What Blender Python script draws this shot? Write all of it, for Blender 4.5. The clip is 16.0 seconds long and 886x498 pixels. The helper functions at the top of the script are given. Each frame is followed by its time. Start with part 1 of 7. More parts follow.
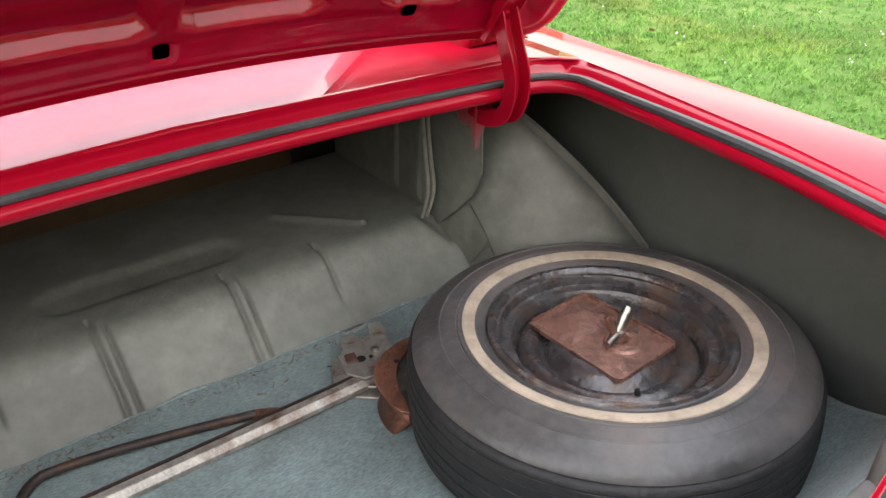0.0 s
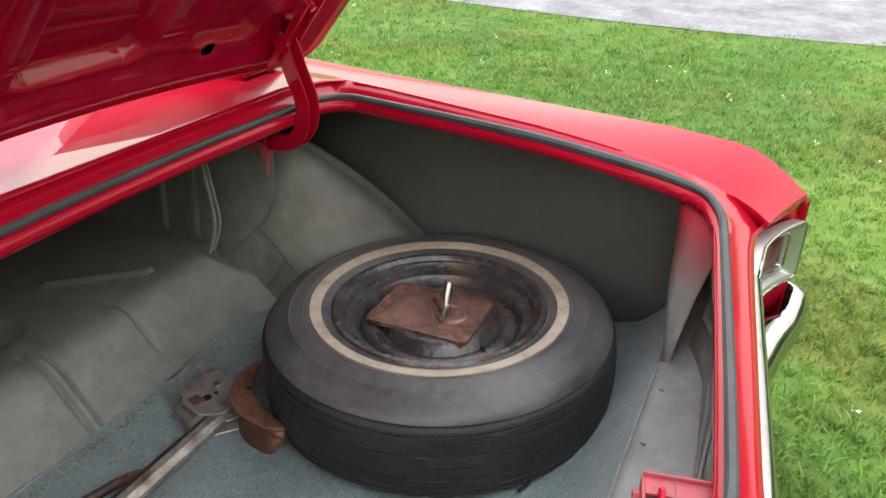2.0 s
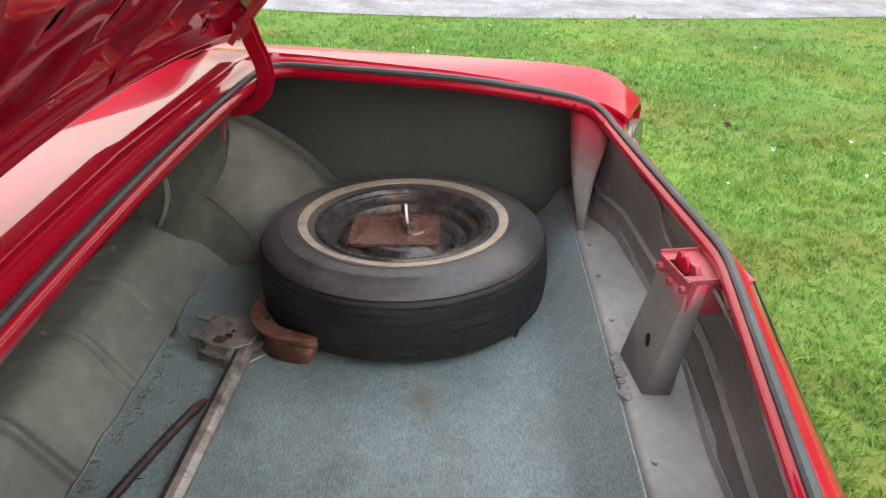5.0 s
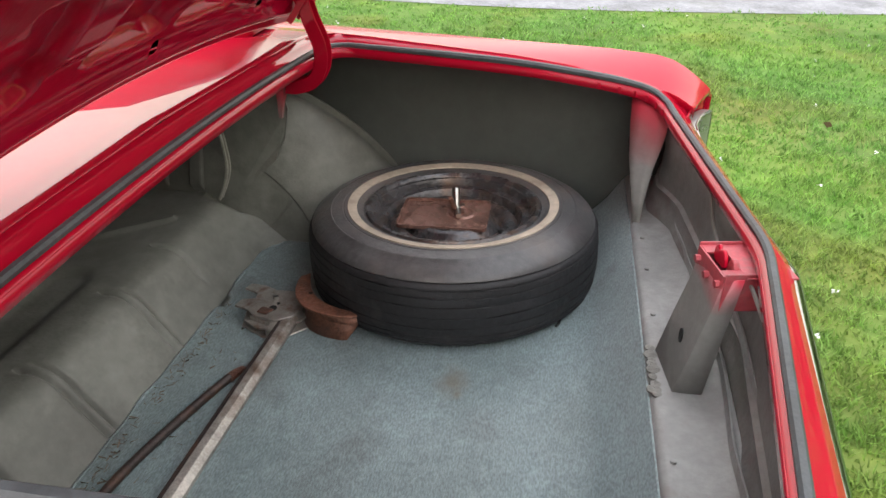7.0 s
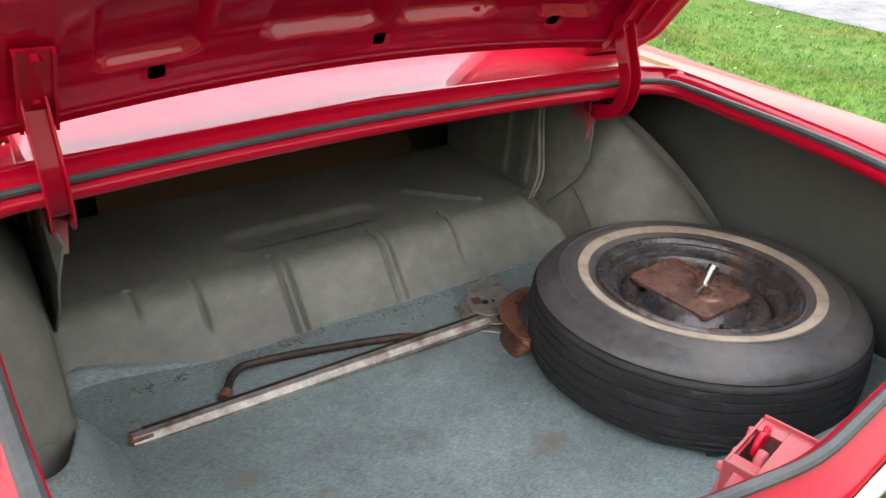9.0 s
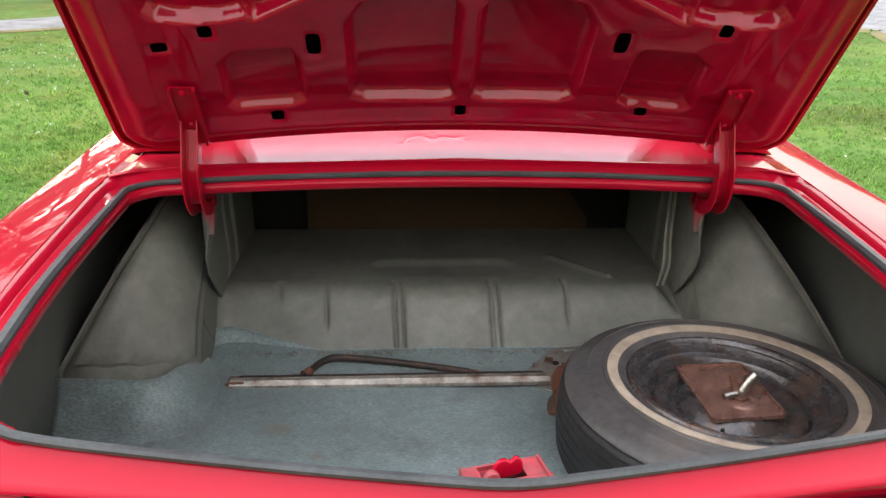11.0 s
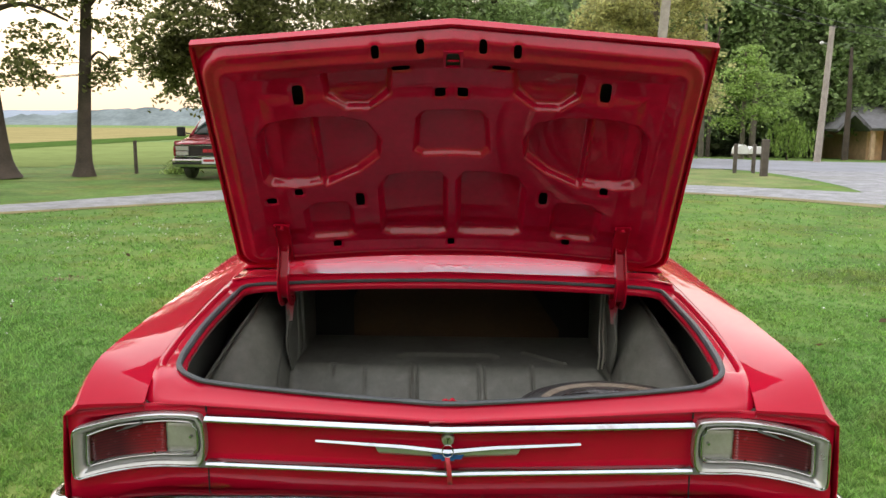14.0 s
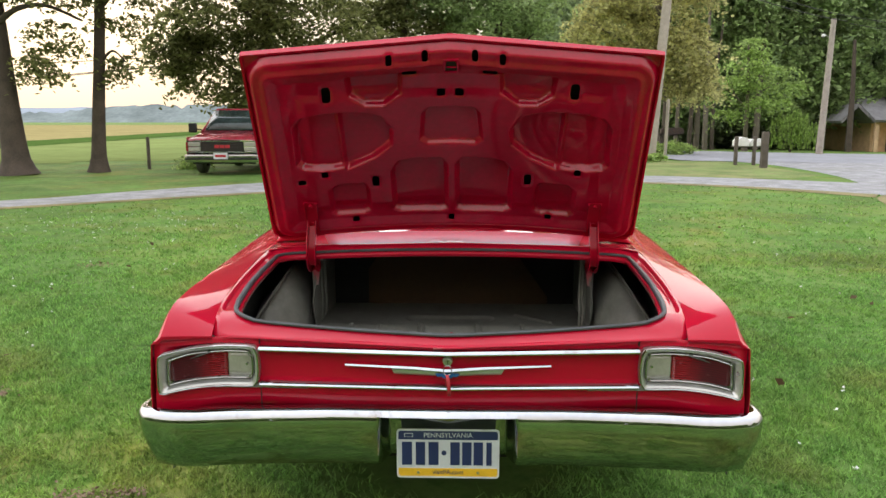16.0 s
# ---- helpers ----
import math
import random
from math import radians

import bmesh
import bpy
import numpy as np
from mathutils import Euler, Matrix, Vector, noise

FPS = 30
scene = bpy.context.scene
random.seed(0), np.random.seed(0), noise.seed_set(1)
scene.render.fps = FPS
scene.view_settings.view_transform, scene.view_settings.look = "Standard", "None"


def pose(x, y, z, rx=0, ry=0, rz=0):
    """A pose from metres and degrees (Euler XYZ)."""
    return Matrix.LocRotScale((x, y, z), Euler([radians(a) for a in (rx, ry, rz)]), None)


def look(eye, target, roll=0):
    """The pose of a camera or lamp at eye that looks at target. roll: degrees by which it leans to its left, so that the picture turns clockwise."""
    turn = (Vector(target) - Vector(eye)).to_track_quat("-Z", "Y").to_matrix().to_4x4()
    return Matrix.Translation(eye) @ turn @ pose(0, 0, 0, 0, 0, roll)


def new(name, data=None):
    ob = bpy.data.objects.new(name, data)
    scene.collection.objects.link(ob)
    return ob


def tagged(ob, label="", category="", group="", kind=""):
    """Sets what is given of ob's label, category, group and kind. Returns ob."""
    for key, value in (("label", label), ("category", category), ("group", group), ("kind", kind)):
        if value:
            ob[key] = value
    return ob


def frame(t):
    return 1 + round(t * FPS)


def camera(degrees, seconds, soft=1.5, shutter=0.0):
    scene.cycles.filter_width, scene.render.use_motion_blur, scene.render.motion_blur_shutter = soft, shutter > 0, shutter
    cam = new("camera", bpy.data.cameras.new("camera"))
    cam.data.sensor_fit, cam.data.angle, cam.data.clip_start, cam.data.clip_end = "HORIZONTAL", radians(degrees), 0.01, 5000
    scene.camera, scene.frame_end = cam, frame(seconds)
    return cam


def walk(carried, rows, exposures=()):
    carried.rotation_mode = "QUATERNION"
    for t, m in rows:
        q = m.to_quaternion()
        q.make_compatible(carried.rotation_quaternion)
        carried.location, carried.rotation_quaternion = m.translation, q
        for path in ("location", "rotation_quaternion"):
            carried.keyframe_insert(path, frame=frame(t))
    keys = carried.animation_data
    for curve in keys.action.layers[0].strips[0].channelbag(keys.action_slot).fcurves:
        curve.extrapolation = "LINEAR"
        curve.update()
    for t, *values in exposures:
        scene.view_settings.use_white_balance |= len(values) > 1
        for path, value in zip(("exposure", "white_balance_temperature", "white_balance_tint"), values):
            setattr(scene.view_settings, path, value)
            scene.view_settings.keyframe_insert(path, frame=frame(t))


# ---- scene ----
cam = camera(60.6, 16.0)
PATH = [
    (0, (-0.3, -0.054, 1.335), (0.729, 1.329, 0.322), -0.3),
    (0.5, (-0.315, -0.093, 1.34), (0.896, 1.15, 0.346), -0.4),
    (1, (-0.41, -0.103, 1.349), (0.949, 1.006, 0.387), 0.1),
    (1.5, (-0.497, -0.055, 1.376), (0.973, 0.903, 0.416), 1.1),
    (2, (-0.579, 0.081, 1.368), (1.02, 0.812, 0.415), 1.5),
    (2.5, (-0.664, 0.165, 1.352), (1.012, 0.698, 0.399), 1.9),
    (3, (-0.79, 0.21, 1.354), (0.926, 0.591, 0.399), 2.3),
    (3.5, (-0.917, 0.253, 1.367), (0.824, 0.525, 0.42), 1.9),
    (4, (-0.987, 0.341, 1.374), (0.776, 0.494, 0.441), 2.1),
    (6.5, (-1.097, 0.508, 1.322), (0.677, 0.503, 0.398), 2.2),
    (7, (-1.051, 0.36, 1.332), (0.691, 0.633, 0.386), 1.4),
    (7.5, (-0.995, 0.189, 1.347), (0.677, 0.736, 0.396), 2.1),
    (8, (-0.898, 0.075, 1.341), (0.64, 0.927, 0.388), 2.2),
    (8.5, (-0.782, -0.065, 1.366), (0.485, 1.141, 0.396), 1.9),
    (9, (-0.652, -0.229, 1.367), (0.326, 1.234, 0.417), 1.9),
    (9.5, (-0.511, -0.313, 1.361), (0.196, 1.313, 0.435), 2.8),
    (11.8, (-0.011, -0.933, 1.418), (-0.048, 0.964, 0.785), -1.3),
    (12, (0.005, -1.013, 1.422), (-0.044, 0.895, 0.826), -1.7),
    (12.5, (0.066, -1.188, 1.442), (-0.003, 0.755, 0.972), -1.3),
    (13, (0.094, -1.335, 1.46), (-0.004, 0.629, 1.098), -0.6),
    (13.5, (0.055, -1.458, 1.457), (-0.025, 0.516, 1.148), 0.1),
    (14, (0.013, -1.599, 1.444), (-0.02, 0.375, 1.122), 0.4),
    (14.5, (-0.002, -1.734, 1.444), (-0.006, 0.235, 1.096), 0.5),
    (15, (0.024, -1.898, 1.442), (0.004, 0.071, 1.092), 0.6),
    (15.5, (0.037, -2.034, 1.437), (-0.004, -0.065, 1.086), 0.6),
    (16, (0.04, -2.1, 1.44), (-0.01, -0.129, 1.105), 0.0),
]
EXPOSURES = [(0.0, 0.90), (1.0, 0.66), (2.5, 0.48), (4.0, 0.52), (6.5, 0.52), (8.0, 0.52), (9.5, 0.82), (12.0, 0.34), (13.0, 0.19), (14.0, 0.08), (15.0, 0.08), (16.0, 0.06)]
walk(cam, [(t, look(eye, target, roll)) for t, eye, target, roll in PATH], EXPOSURES)

# ---- light ----
world = bpy.data.worlds.new("sky")
scene.world = world
world.use_nodes = True
wn, wl = world.node_tree.nodes, world.node_tree.links
sky = wn.new("ShaderNodeTexSky")
sky.sky_type = "NISHITA"
sky.sun_disc = False
sky.sun_elevation, sky.sun_rotation = radians(14), radians(-28)
sky.air_density, sky.dust_density, sky.ozone_density, sky.altitude = 1.0, 3.0, 1.5, 100
wn["Background"].inputs["Strength"].default_value = 0.012
wl.new(sky.outputs["Color"], wn["Background"].inputs["Color"])
# high thin evening cloud: warm and pale at the horizon, cooler overhead
coord, split, ramp_n = wn.new("ShaderNodeTexCoord"), wn.new("ShaderNodeSeparateXYZ"), wn.new("ShaderNodeValToRGB")
wl.new(coord.outputs["Generated"], split.inputs[0])
wl.new(split.outputs["Z"], ramp_n.inputs["Fac"])
ramp_n.color_ramp.elements[0].position, ramp_n.color_ramp.elements[0].color = 0.0, (0.74, 0.63, 0.53, 1)
ramp_n.color_ramp.elements[1].position, ramp_n.color_ramp.elements[1].color = 0.9, (2.75, 2.85, 3.1, 1)
e = ramp_n.color_ramp.elements.new(0.14)
e.color = (0.88, 0.77, 0.67, 1)
e = ramp_n.color_ramp.elements.new(0.36)
e.color = (2.7, 2.5, 2.25, 1)
e = ramp_n.color_ramp.elements.new(0.20)
e.color = (1.85, 1.66, 1.43, 1)
cloud, both = wn.new("ShaderNodeBackground"), wn.new("ShaderNodeAddShader")
# brighter towards the sunset, dimmer in the opposite quarter
toward, glow_range = wn.new("ShaderNodeVectorMath"), wn.new("ShaderNodeMapRange")
toward.operation = "DOT_PRODUCT"
toward.inputs[1].default_value = (-0.474, 0.880, 0.0)
wl.new(coord.outputs["Generated"], toward.inputs[0])
glow_range.inputs["From Min"].default_value, glow_range.inputs["From Max"].default_value = -1.0, 1.0
glow_range.inputs["To Min"].default_value, glow_range.inputs["To Max"].default_value = 0.50, 1.10
wl.new(toward.outputs["Value"], glow_range.inputs["Value"])
wl.new(glow_range.outputs["Result"], cloud.inputs["Strength"])
wl.new(ramp_n.outputs["Color"], cloud.inputs["Color"])
wl.new(wn["Background"].outputs[0], both.inputs[0])
wl.new(cloud.outputs[0], both.inputs[1])
wl.new(both.outputs[0], wn["World Output"].inputs["Surface"])
sun = new("sun", bpy.data.lights.new("sun", "SUN"))
sun.data.energy, sun.data.angle, sun.data.color = 0.5, radians(20), (1.0, 0.86, 0.7)
sun.matrix_world = look((-14, 26, 7.5), (0, 0, 0))


# ---- materials ----
def mat(name, color, rough=0.5, metal=0.0, vary=0.25, scale=6.0, bump=0.0, bump_scale=80.0, coat=0.0, stain=None, stain_amount=0.0, stain_scale=3.0, per_piece=0.0, spec=0.5, face_coat=0.3, coat_rough=0.015, coat_ior=1.64):
    """A surface with broad and fine colour variation, optional stains, fine relief and clear coat."""
    m = bpy.data.materials.new(name)
    m.use_nodes = True
    n, l = m.node_tree.nodes, m.node_tree.links
    b = n["Principled BSDF"]
    tc = n.new("ShaderNodeTexCoord")

    def noise_at(s, detail=4.0, rough_=0.6):
        t = n.new("ShaderNodeTexNoise")
        t.inputs["Scale"].default_value, t.inputs["Detail"].default_value, t.inputs["Roughness"].default_value = s, detail, rough_
        l.new(tc.outputs["Object"], t.inputs["Vector"])
        return t.outputs["Fac"]

    def ramp(fac, lo, hi, a, c):
        r = n.new("ShaderNodeMapRange")
        r.inputs["From Min"].default_value, r.inputs["From Max"].default_value = lo, hi
        r.inputs["To Min"].default_value, r.inputs["To Max"].default_value = a, c
        l.new(fac, r.inputs["Value"])
        return r.outputs["Result"]

    def mix(fac, a, c, mode="MIX"):
        x = n.new("ShaderNodeMix")
        x.data_type, x.blend_type = "RGBA", mode
        for sock, v in ((x.inputs["Factor"], fac), (x.inputs["A"], a), (x.inputs["B"], c)):
            if hasattr(v, "links"):
                l.new(v, sock)
            else:
                sock.default_value = v
        return x.outputs["Result"]

    col = (*color, 1)
    if vary:
        broad = ramp(noise_at(scale), 0.3, 0.7, 1 - vary, 1 + vary * 0.6)
        fine = ramp(noise_at(scale * 9, 3), 0.3, 0.7, 1 - vary * 0.5, 1 + vary * 0.4)
        mul = n.new("ShaderNodeMath")
        mul.operation = "MULTIPLY"
        l.new(broad, mul.inputs[0])
        l.new(fine, mul.inputs[1])
        fac = mul.outputs[0]
        if per_piece:
            oi = n.new("ShaderNodeObjectInfo")
            m2 = n.new("ShaderNodeMath")
            m2.operation = "MULTIPLY"
            l.new(fac, m2.inputs[0])
            l.new(ramp(oi.outputs["Random"], 0, 1, 1 - per_piece, 1 + per_piece), m2.inputs[1])
            fac = m2.outputs[0]
        col = mix(1.0, col, fac, "MULTIPLY")
    if stain:
        col = mix(ramp(noise_at(stain_scale, 6, 0.7), 0.62 - 0.25 * stain_amount, 0.72, 0.0, 1.0), col, (*stain, 1))
    if hasattr(col, "links"):
        l.new(col, b.inputs["Base Color"])
    else:
        b.inputs["Base Color"].default_value = col
    b.inputs["Metallic"].default_value = metal
    b.inputs["Specular IOR Level"].default_value = spec
    l.new(ramp(noise_at(scale * 2), 0.3, 0.7, max(rough - 0.08, 0.02) if rough > 0.15 else rough, min(rough + 0.08, 1) if rough > 0.15 else rough), b.inputs["Roughness"])
    b.inputs["Coat Roughness"].default_value, b.inputs["Coat IOR"].default_value = coat_rough, coat_ior
    b.inputs["Coat Weight"].default_value = coat
    if coat:
        lw = n.new("ShaderNodeLayerWeight")
        lw.inputs["Blend"].default_value = 0.5
        l.new(ramp(lw.outputs["Facing"], 0.15, 0.65, coat * face_coat, coat), b.inputs["Coat Weight"])
    if bump:
        bp = n.new("ShaderNodeBump")
        bp.inputs["Strength"].default_value, bp.inputs["Distance"].default_value = bump, 0.01
        l.new(noise_at(bump_scale, 5), bp.inputs["Height"])
        l.new(bp.outputs["Normal"], b.inputs["Normal"])
    return m


RED = mat("red_paint", (0.45, 0.003, 0.024), 0.5, 0.0, 0.05, 3, coat=1.0, spec=0.04)
RED_IN = mat("red_paint_lid_inner", (0.455, 0.002, 0.032), 0.5, 0.0, 0.2, 5, 0.22, 18, coat=0.66, spec=0.03, face_coat=1.0, coat_rough=0.02, coat_ior=1.7)
PINK = mat("oversprayed_red", (0.43, 0.068, 0.085), 0.42, 0.0, 0.3, 12, 0.08, 60, stain=(0.24, 0.12, 0.12), stain_amount=0.45, stain_scale=26)
CHROME = mat("chrome", (0.46, 0.465, 0.48), 0.06, 1.0, 0.12, 4, 0.015, 9, stain=(0.30, 0.27, 0.24), stain_amount=0.25, stain_scale=7)
STEEL = mat("brushed_steel", (0.46, 0.45, 0.41), 0.32, 1.0, 0.2, 20, 0.1, 90)
BEZEL = mat("satin_bezel", (0.52, 0.52, 0.50), 0.34, 0.75, 0.1, 8)
RUBBER = mat("rubber_seal", (0.062, 0.069, 0.074), 0.5, 0.0, 0.35, 14, 0.15, 60)
TYRE = mat("tyre_rubber", (0.086, 0.084, 0.085), 0.38, 0.0, 0.45, 6, 0.16, 120, stain=(0.135, 0.112, 0.100), stain_amount=0.55, stain_scale=4)
TREAD = mat("tread_rubber", (0.022, 0.022, 0.024), 0.62, 0.0, 0.45, 9, 0.3, 70, stain=(0.04, 0.037, 0.036), stain_amount=0.3, stain_scale=16)
WHITEWALL = mat("aged_whitewall", (0.46, 0.385, 0.30), 0.6, 0.0, 0.25, 10, 0.1, 90, stain=(0.30, 0.24, 0.18), stain_amount=0.4, stain_scale=24)
RIM = mat("dark_rusty_rim", (0.115, 0.112, 0.116), 0.27, 0.55, 0.5, 10, 0.5, 26, stain=(0.16, 0.095, 0.06), stain_amount=0.55, stain_scale=13)
RUST = mat("rusted_steel", (0.235, 0.105, 0.068), 0.36, 0.3, 0.6, 18, 0.4, 90, stain=(0.085, 0.055, 0.048), stain_amount=0.75, stain_scale=14)
PLATE_RUST = mat("worn_rusty_plate", (0.32, 0.175, 0.135), 0.27, 0.45, 0.55, 14, 0.35, 45, stain=(0.15, 0.085, 0.068), stain_amount=0.6, stain_scale=15)
JACK = mat("dirty_plated_steel", (0.42, 0.39, 0.35), 0.36, 0.6, 0.3, 30, 0.25, 90, stain=(0.22, 0.13, 0.09), stain_amount=0.3, stain_scale=22)
BAR = mat("worn_bar_paint", (0.45, 0.42, 0.375), 0.38, 0.45, 0.4, 25, 0.25, 70, stain=(0.13, 0.075, 0.05), stain_amount=0.7, stain_scale=15)
IRON = mat("dark_iron", (0.055, 0.042, 0.038), 0.5, 0.4, 0.4, 30, 0.3, 80, stain=(0.13, 0.065, 0.04), stain_amount=0.5, stain_scale=14)
SPLATTER = mat("trunk_grey_green", (0.212, 0.215, 0.190), 0.5, 0.0, 0.26, 3.0, 0.14, 120, stain=(0.135, 0.134, 0.116), stain_amount=0.5, stain_scale=5)
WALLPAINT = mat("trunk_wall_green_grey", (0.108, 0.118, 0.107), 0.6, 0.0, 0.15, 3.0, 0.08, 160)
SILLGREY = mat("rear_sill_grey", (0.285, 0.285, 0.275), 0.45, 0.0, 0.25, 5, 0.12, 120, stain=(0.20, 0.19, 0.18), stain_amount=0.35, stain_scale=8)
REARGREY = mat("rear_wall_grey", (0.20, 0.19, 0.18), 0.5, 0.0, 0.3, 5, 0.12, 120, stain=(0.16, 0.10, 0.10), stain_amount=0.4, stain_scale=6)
BOARD = mat("brown_fibreboard", (0.080, 0.046, 0.022), 0.8, 0.0, 0.2, 5, 0.1, 90)
# near-black colour paints in the deep shade under the parcel shelf
SHELF_SHADE = mat("shelf_underside_shade", (0.035, 0.034, 0.032), 0.85, 0.0, 0.25, 6, 0.2, 60)
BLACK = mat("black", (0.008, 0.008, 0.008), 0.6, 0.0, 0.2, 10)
LENS_RED = mat("red_lens", (0.085, 0.010, 0.012), 0.22, 0.0, 0.2, 20, coat=0.4)


def lens_glow(m):
    """A brighter red reflector moulded into the inner third of the lens."""
    n, l = m.node_tree.nodes, m.node_tree.links
    b = n["Principled BSDF"]
    base = b.inputs["Base Color"].links[0].from_socket
    tc, sp, ab, r, x = (n.new(k) for k in ("ShaderNodeTexCoord", "ShaderNodeSeparateXYZ", "ShaderNodeMath", "ShaderNodeMapRange", "ShaderNodeMix"))
    l.new(tc.outputs["Object"], sp.inputs[0])
    ab.operation = "ABSOLUTE"
    l.new(sp.outputs["X"], ab.inputs[0])
    r.interpolation_type = "SMOOTHSTEP"
    r.inputs["From Min"].default_value, r.inputs["From Max"].default_value = 0.765, 0.695
    l.new(ab.outputs[0], r.inputs["Value"])
    x.data_type = "RGBA"
    x.inputs["B"].default_value = (0.26, 0.012, 0.016, 1)
    l.new(r.outputs["Result"], x.inputs["Factor"])
    l.new(base, x.inputs["A"])
    l.new(x.outputs["Result"], b.inputs["Base Color"])


lens_glow(LENS_RED)
LENS_BRIGHT = mat("bright_red_lens", (0.20, 0.007, 0.014), 0.12, 0.0, 0.15, 20, coat=0.6)
LENS_CLEAR = mat("reverse_lens", (0.42, 0.40, 0.36), 0.15, 0.2, 0.15, 14, coat=0.6)
BLUE = mat("blue_enamel", (0.02, 0.09, 0.28), 0.25, 0.0, 0.1, 20, coat=0.5)
NAVY = mat("plate_navy", (0.02, 0.03, 0.11), 0.4, 0.0, 0.1, 20)
PLATE_W = mat("plate_white", (0.62, 0.64, 0.68), 0.4, 0.0, 0.08, 14)
PLATE_Y = mat("plate_yellow", (0.80, 0.47, 0.03), 0.4, 0.0, 0.08, 14)
WHITE = mat("white_paint", (0.75, 0.75, 0.73), 0.5, 0.0, 0.1, 8)
PALEWIRE = mat("pale_cable", (0.34, 0.33, 0.29), 0.5, 0.0, 0.25, 25)
WIRE = mat("grey_wire", (0.16, 0.155, 0.14), 0.5, 0.0, 0.2, 20)
STRAP = mat("red_strap", (0.42, 0.02, 0.03), 0.6, 0.0, 0.2, 30)


def carpet_material():
    m = mat("worn_blue_grey_carpet", (0.205, 0.265, 0.268), 0.48, 0.0, 0.24, 4, 0.0, stain=(0.135, 0.16, 0.16), stain_amount=0.35, stain_scale=5, spec=0.65)
    m.node_tree.nodes["Principled BSDF"].inputs["Sheen Weight"].default_value = 0.25
    spots = ((0.095, 0.515, 0.042), (0.055, 0.50, 0.014), (-0.395, 0.715, 0.035), (-0.30, 0.62, 0.02))
    n, l = m.node_tree.nodes, m.node_tree.links
    b = n["Principled BSDF"]
    base = b.inputs["Base Color"].links[0].from_socket
    tc = n.new("ShaderNodeTexCoord")
    mp = n.new("ShaderNodeMapping")
    mp.inputs["Scale"].default_value = (120, 330, 200)
    l.new(tc.outputs["Object"], mp.inputs["Vector"])
    w = n.new("ShaderNodeTexNoise")
    w.inputs["Scale"].default_value, w.inputs["Detail"].default_value = 1.0, 3
    l.new(mp.outputs["Vector"], w.inputs["Vector"])
    r = n.new("ShaderNodeMapRange")
    r.inputs["From Min"].default_value, r.inputs["From Max"].default_value = 0.35, 0.65
    r.inputs["To Min"].default_value, r.inputs["To Max"].default_value = 0.70, 1.20
    l.new(w.outputs["Fac"], r.inputs["Value"])
    x = n.new("ShaderNodeMix")
    x.data_type, x.blend_type = "RGBA", "MULTIPLY"
    x.inputs["Factor"].default_value = 1
    l.new(base, x.inputs["A"])
    l.new(r.outputs["Result"], x.inputs["B"])
    col = x.outputs["Result"]
    warp = n.new("ShaderNodeTexNoise")
    warp.inputs["Scale"].default_value, warp.inputs["Detail"].default_value = 30, 4
    l.new(tc.outputs["Object"], warp.inputs["Vector"])
    for sx, sy, sr in spots:
        dist = n.new("ShaderNodeVectorMath")
        dist.operation = "DISTANCE"
        flat_ = n.new("ShaderNodeMapping")
        flat_.inputs["Scale"].default_value = (1, 1.5, 0)
        l.new(tc.outputs["Object"], flat_.inputs["Vector"])
        l.new(flat_.outputs["Vector"], dist.inputs[0])
        dist.inputs[1].default_value = (sx, sy * 1.5, 0)
        wob = n.new("ShaderNodeMath")
        wob.operation = "MULTIPLY_ADD"
        wob.inputs[1].default_value = -sr * 1.6
        l.new(warp.outputs["Fac"], wob.inputs[0])
        l.new(dist.outputs["Value"], wob.inputs[2])
        soft_ = n.new("ShaderNodeMapRange")
        soft_.inputs["From Min"].default_value, soft_.inputs["From Max"].default_value = -sr * 0.6, sr * 0.5
        soft_.inputs["To Min"].default_value, soft_.inputs["To Max"].default_value = 0.8, 0.0
        l.new(wob.outputs[0], soft_.inputs["Value"])
        mx = n.new("ShaderNodeMix")
        mx.data_type = "RGBA"
        l.new(soft_.outputs["Result"], mx.inputs["Factor"])
        l.new(col, mx.inputs["A"])
        mx.inputs["B"].default_value = (0.16, 0.145, 0.11, 1)
        col = mx.outputs["Result"]
    l.new(col, b.inputs["Base Color"])
    bp = n.new("ShaderNodeBump")
    bp.inputs["Strength"].default_value, bp.inputs["Distance"].default_value = 0.4, 0.003
    l.new(w.outputs["Fac"], bp.inputs["Height"])
    l.new(bp.outputs["Normal"], b.inputs["Normal"])
    return m


CARPET = carpet_material()
FRAY = mat("carpet_fibre", (0.25, 0.21, 0.165), 0.95, 0.0, 0.4, 40, spec=0.1)


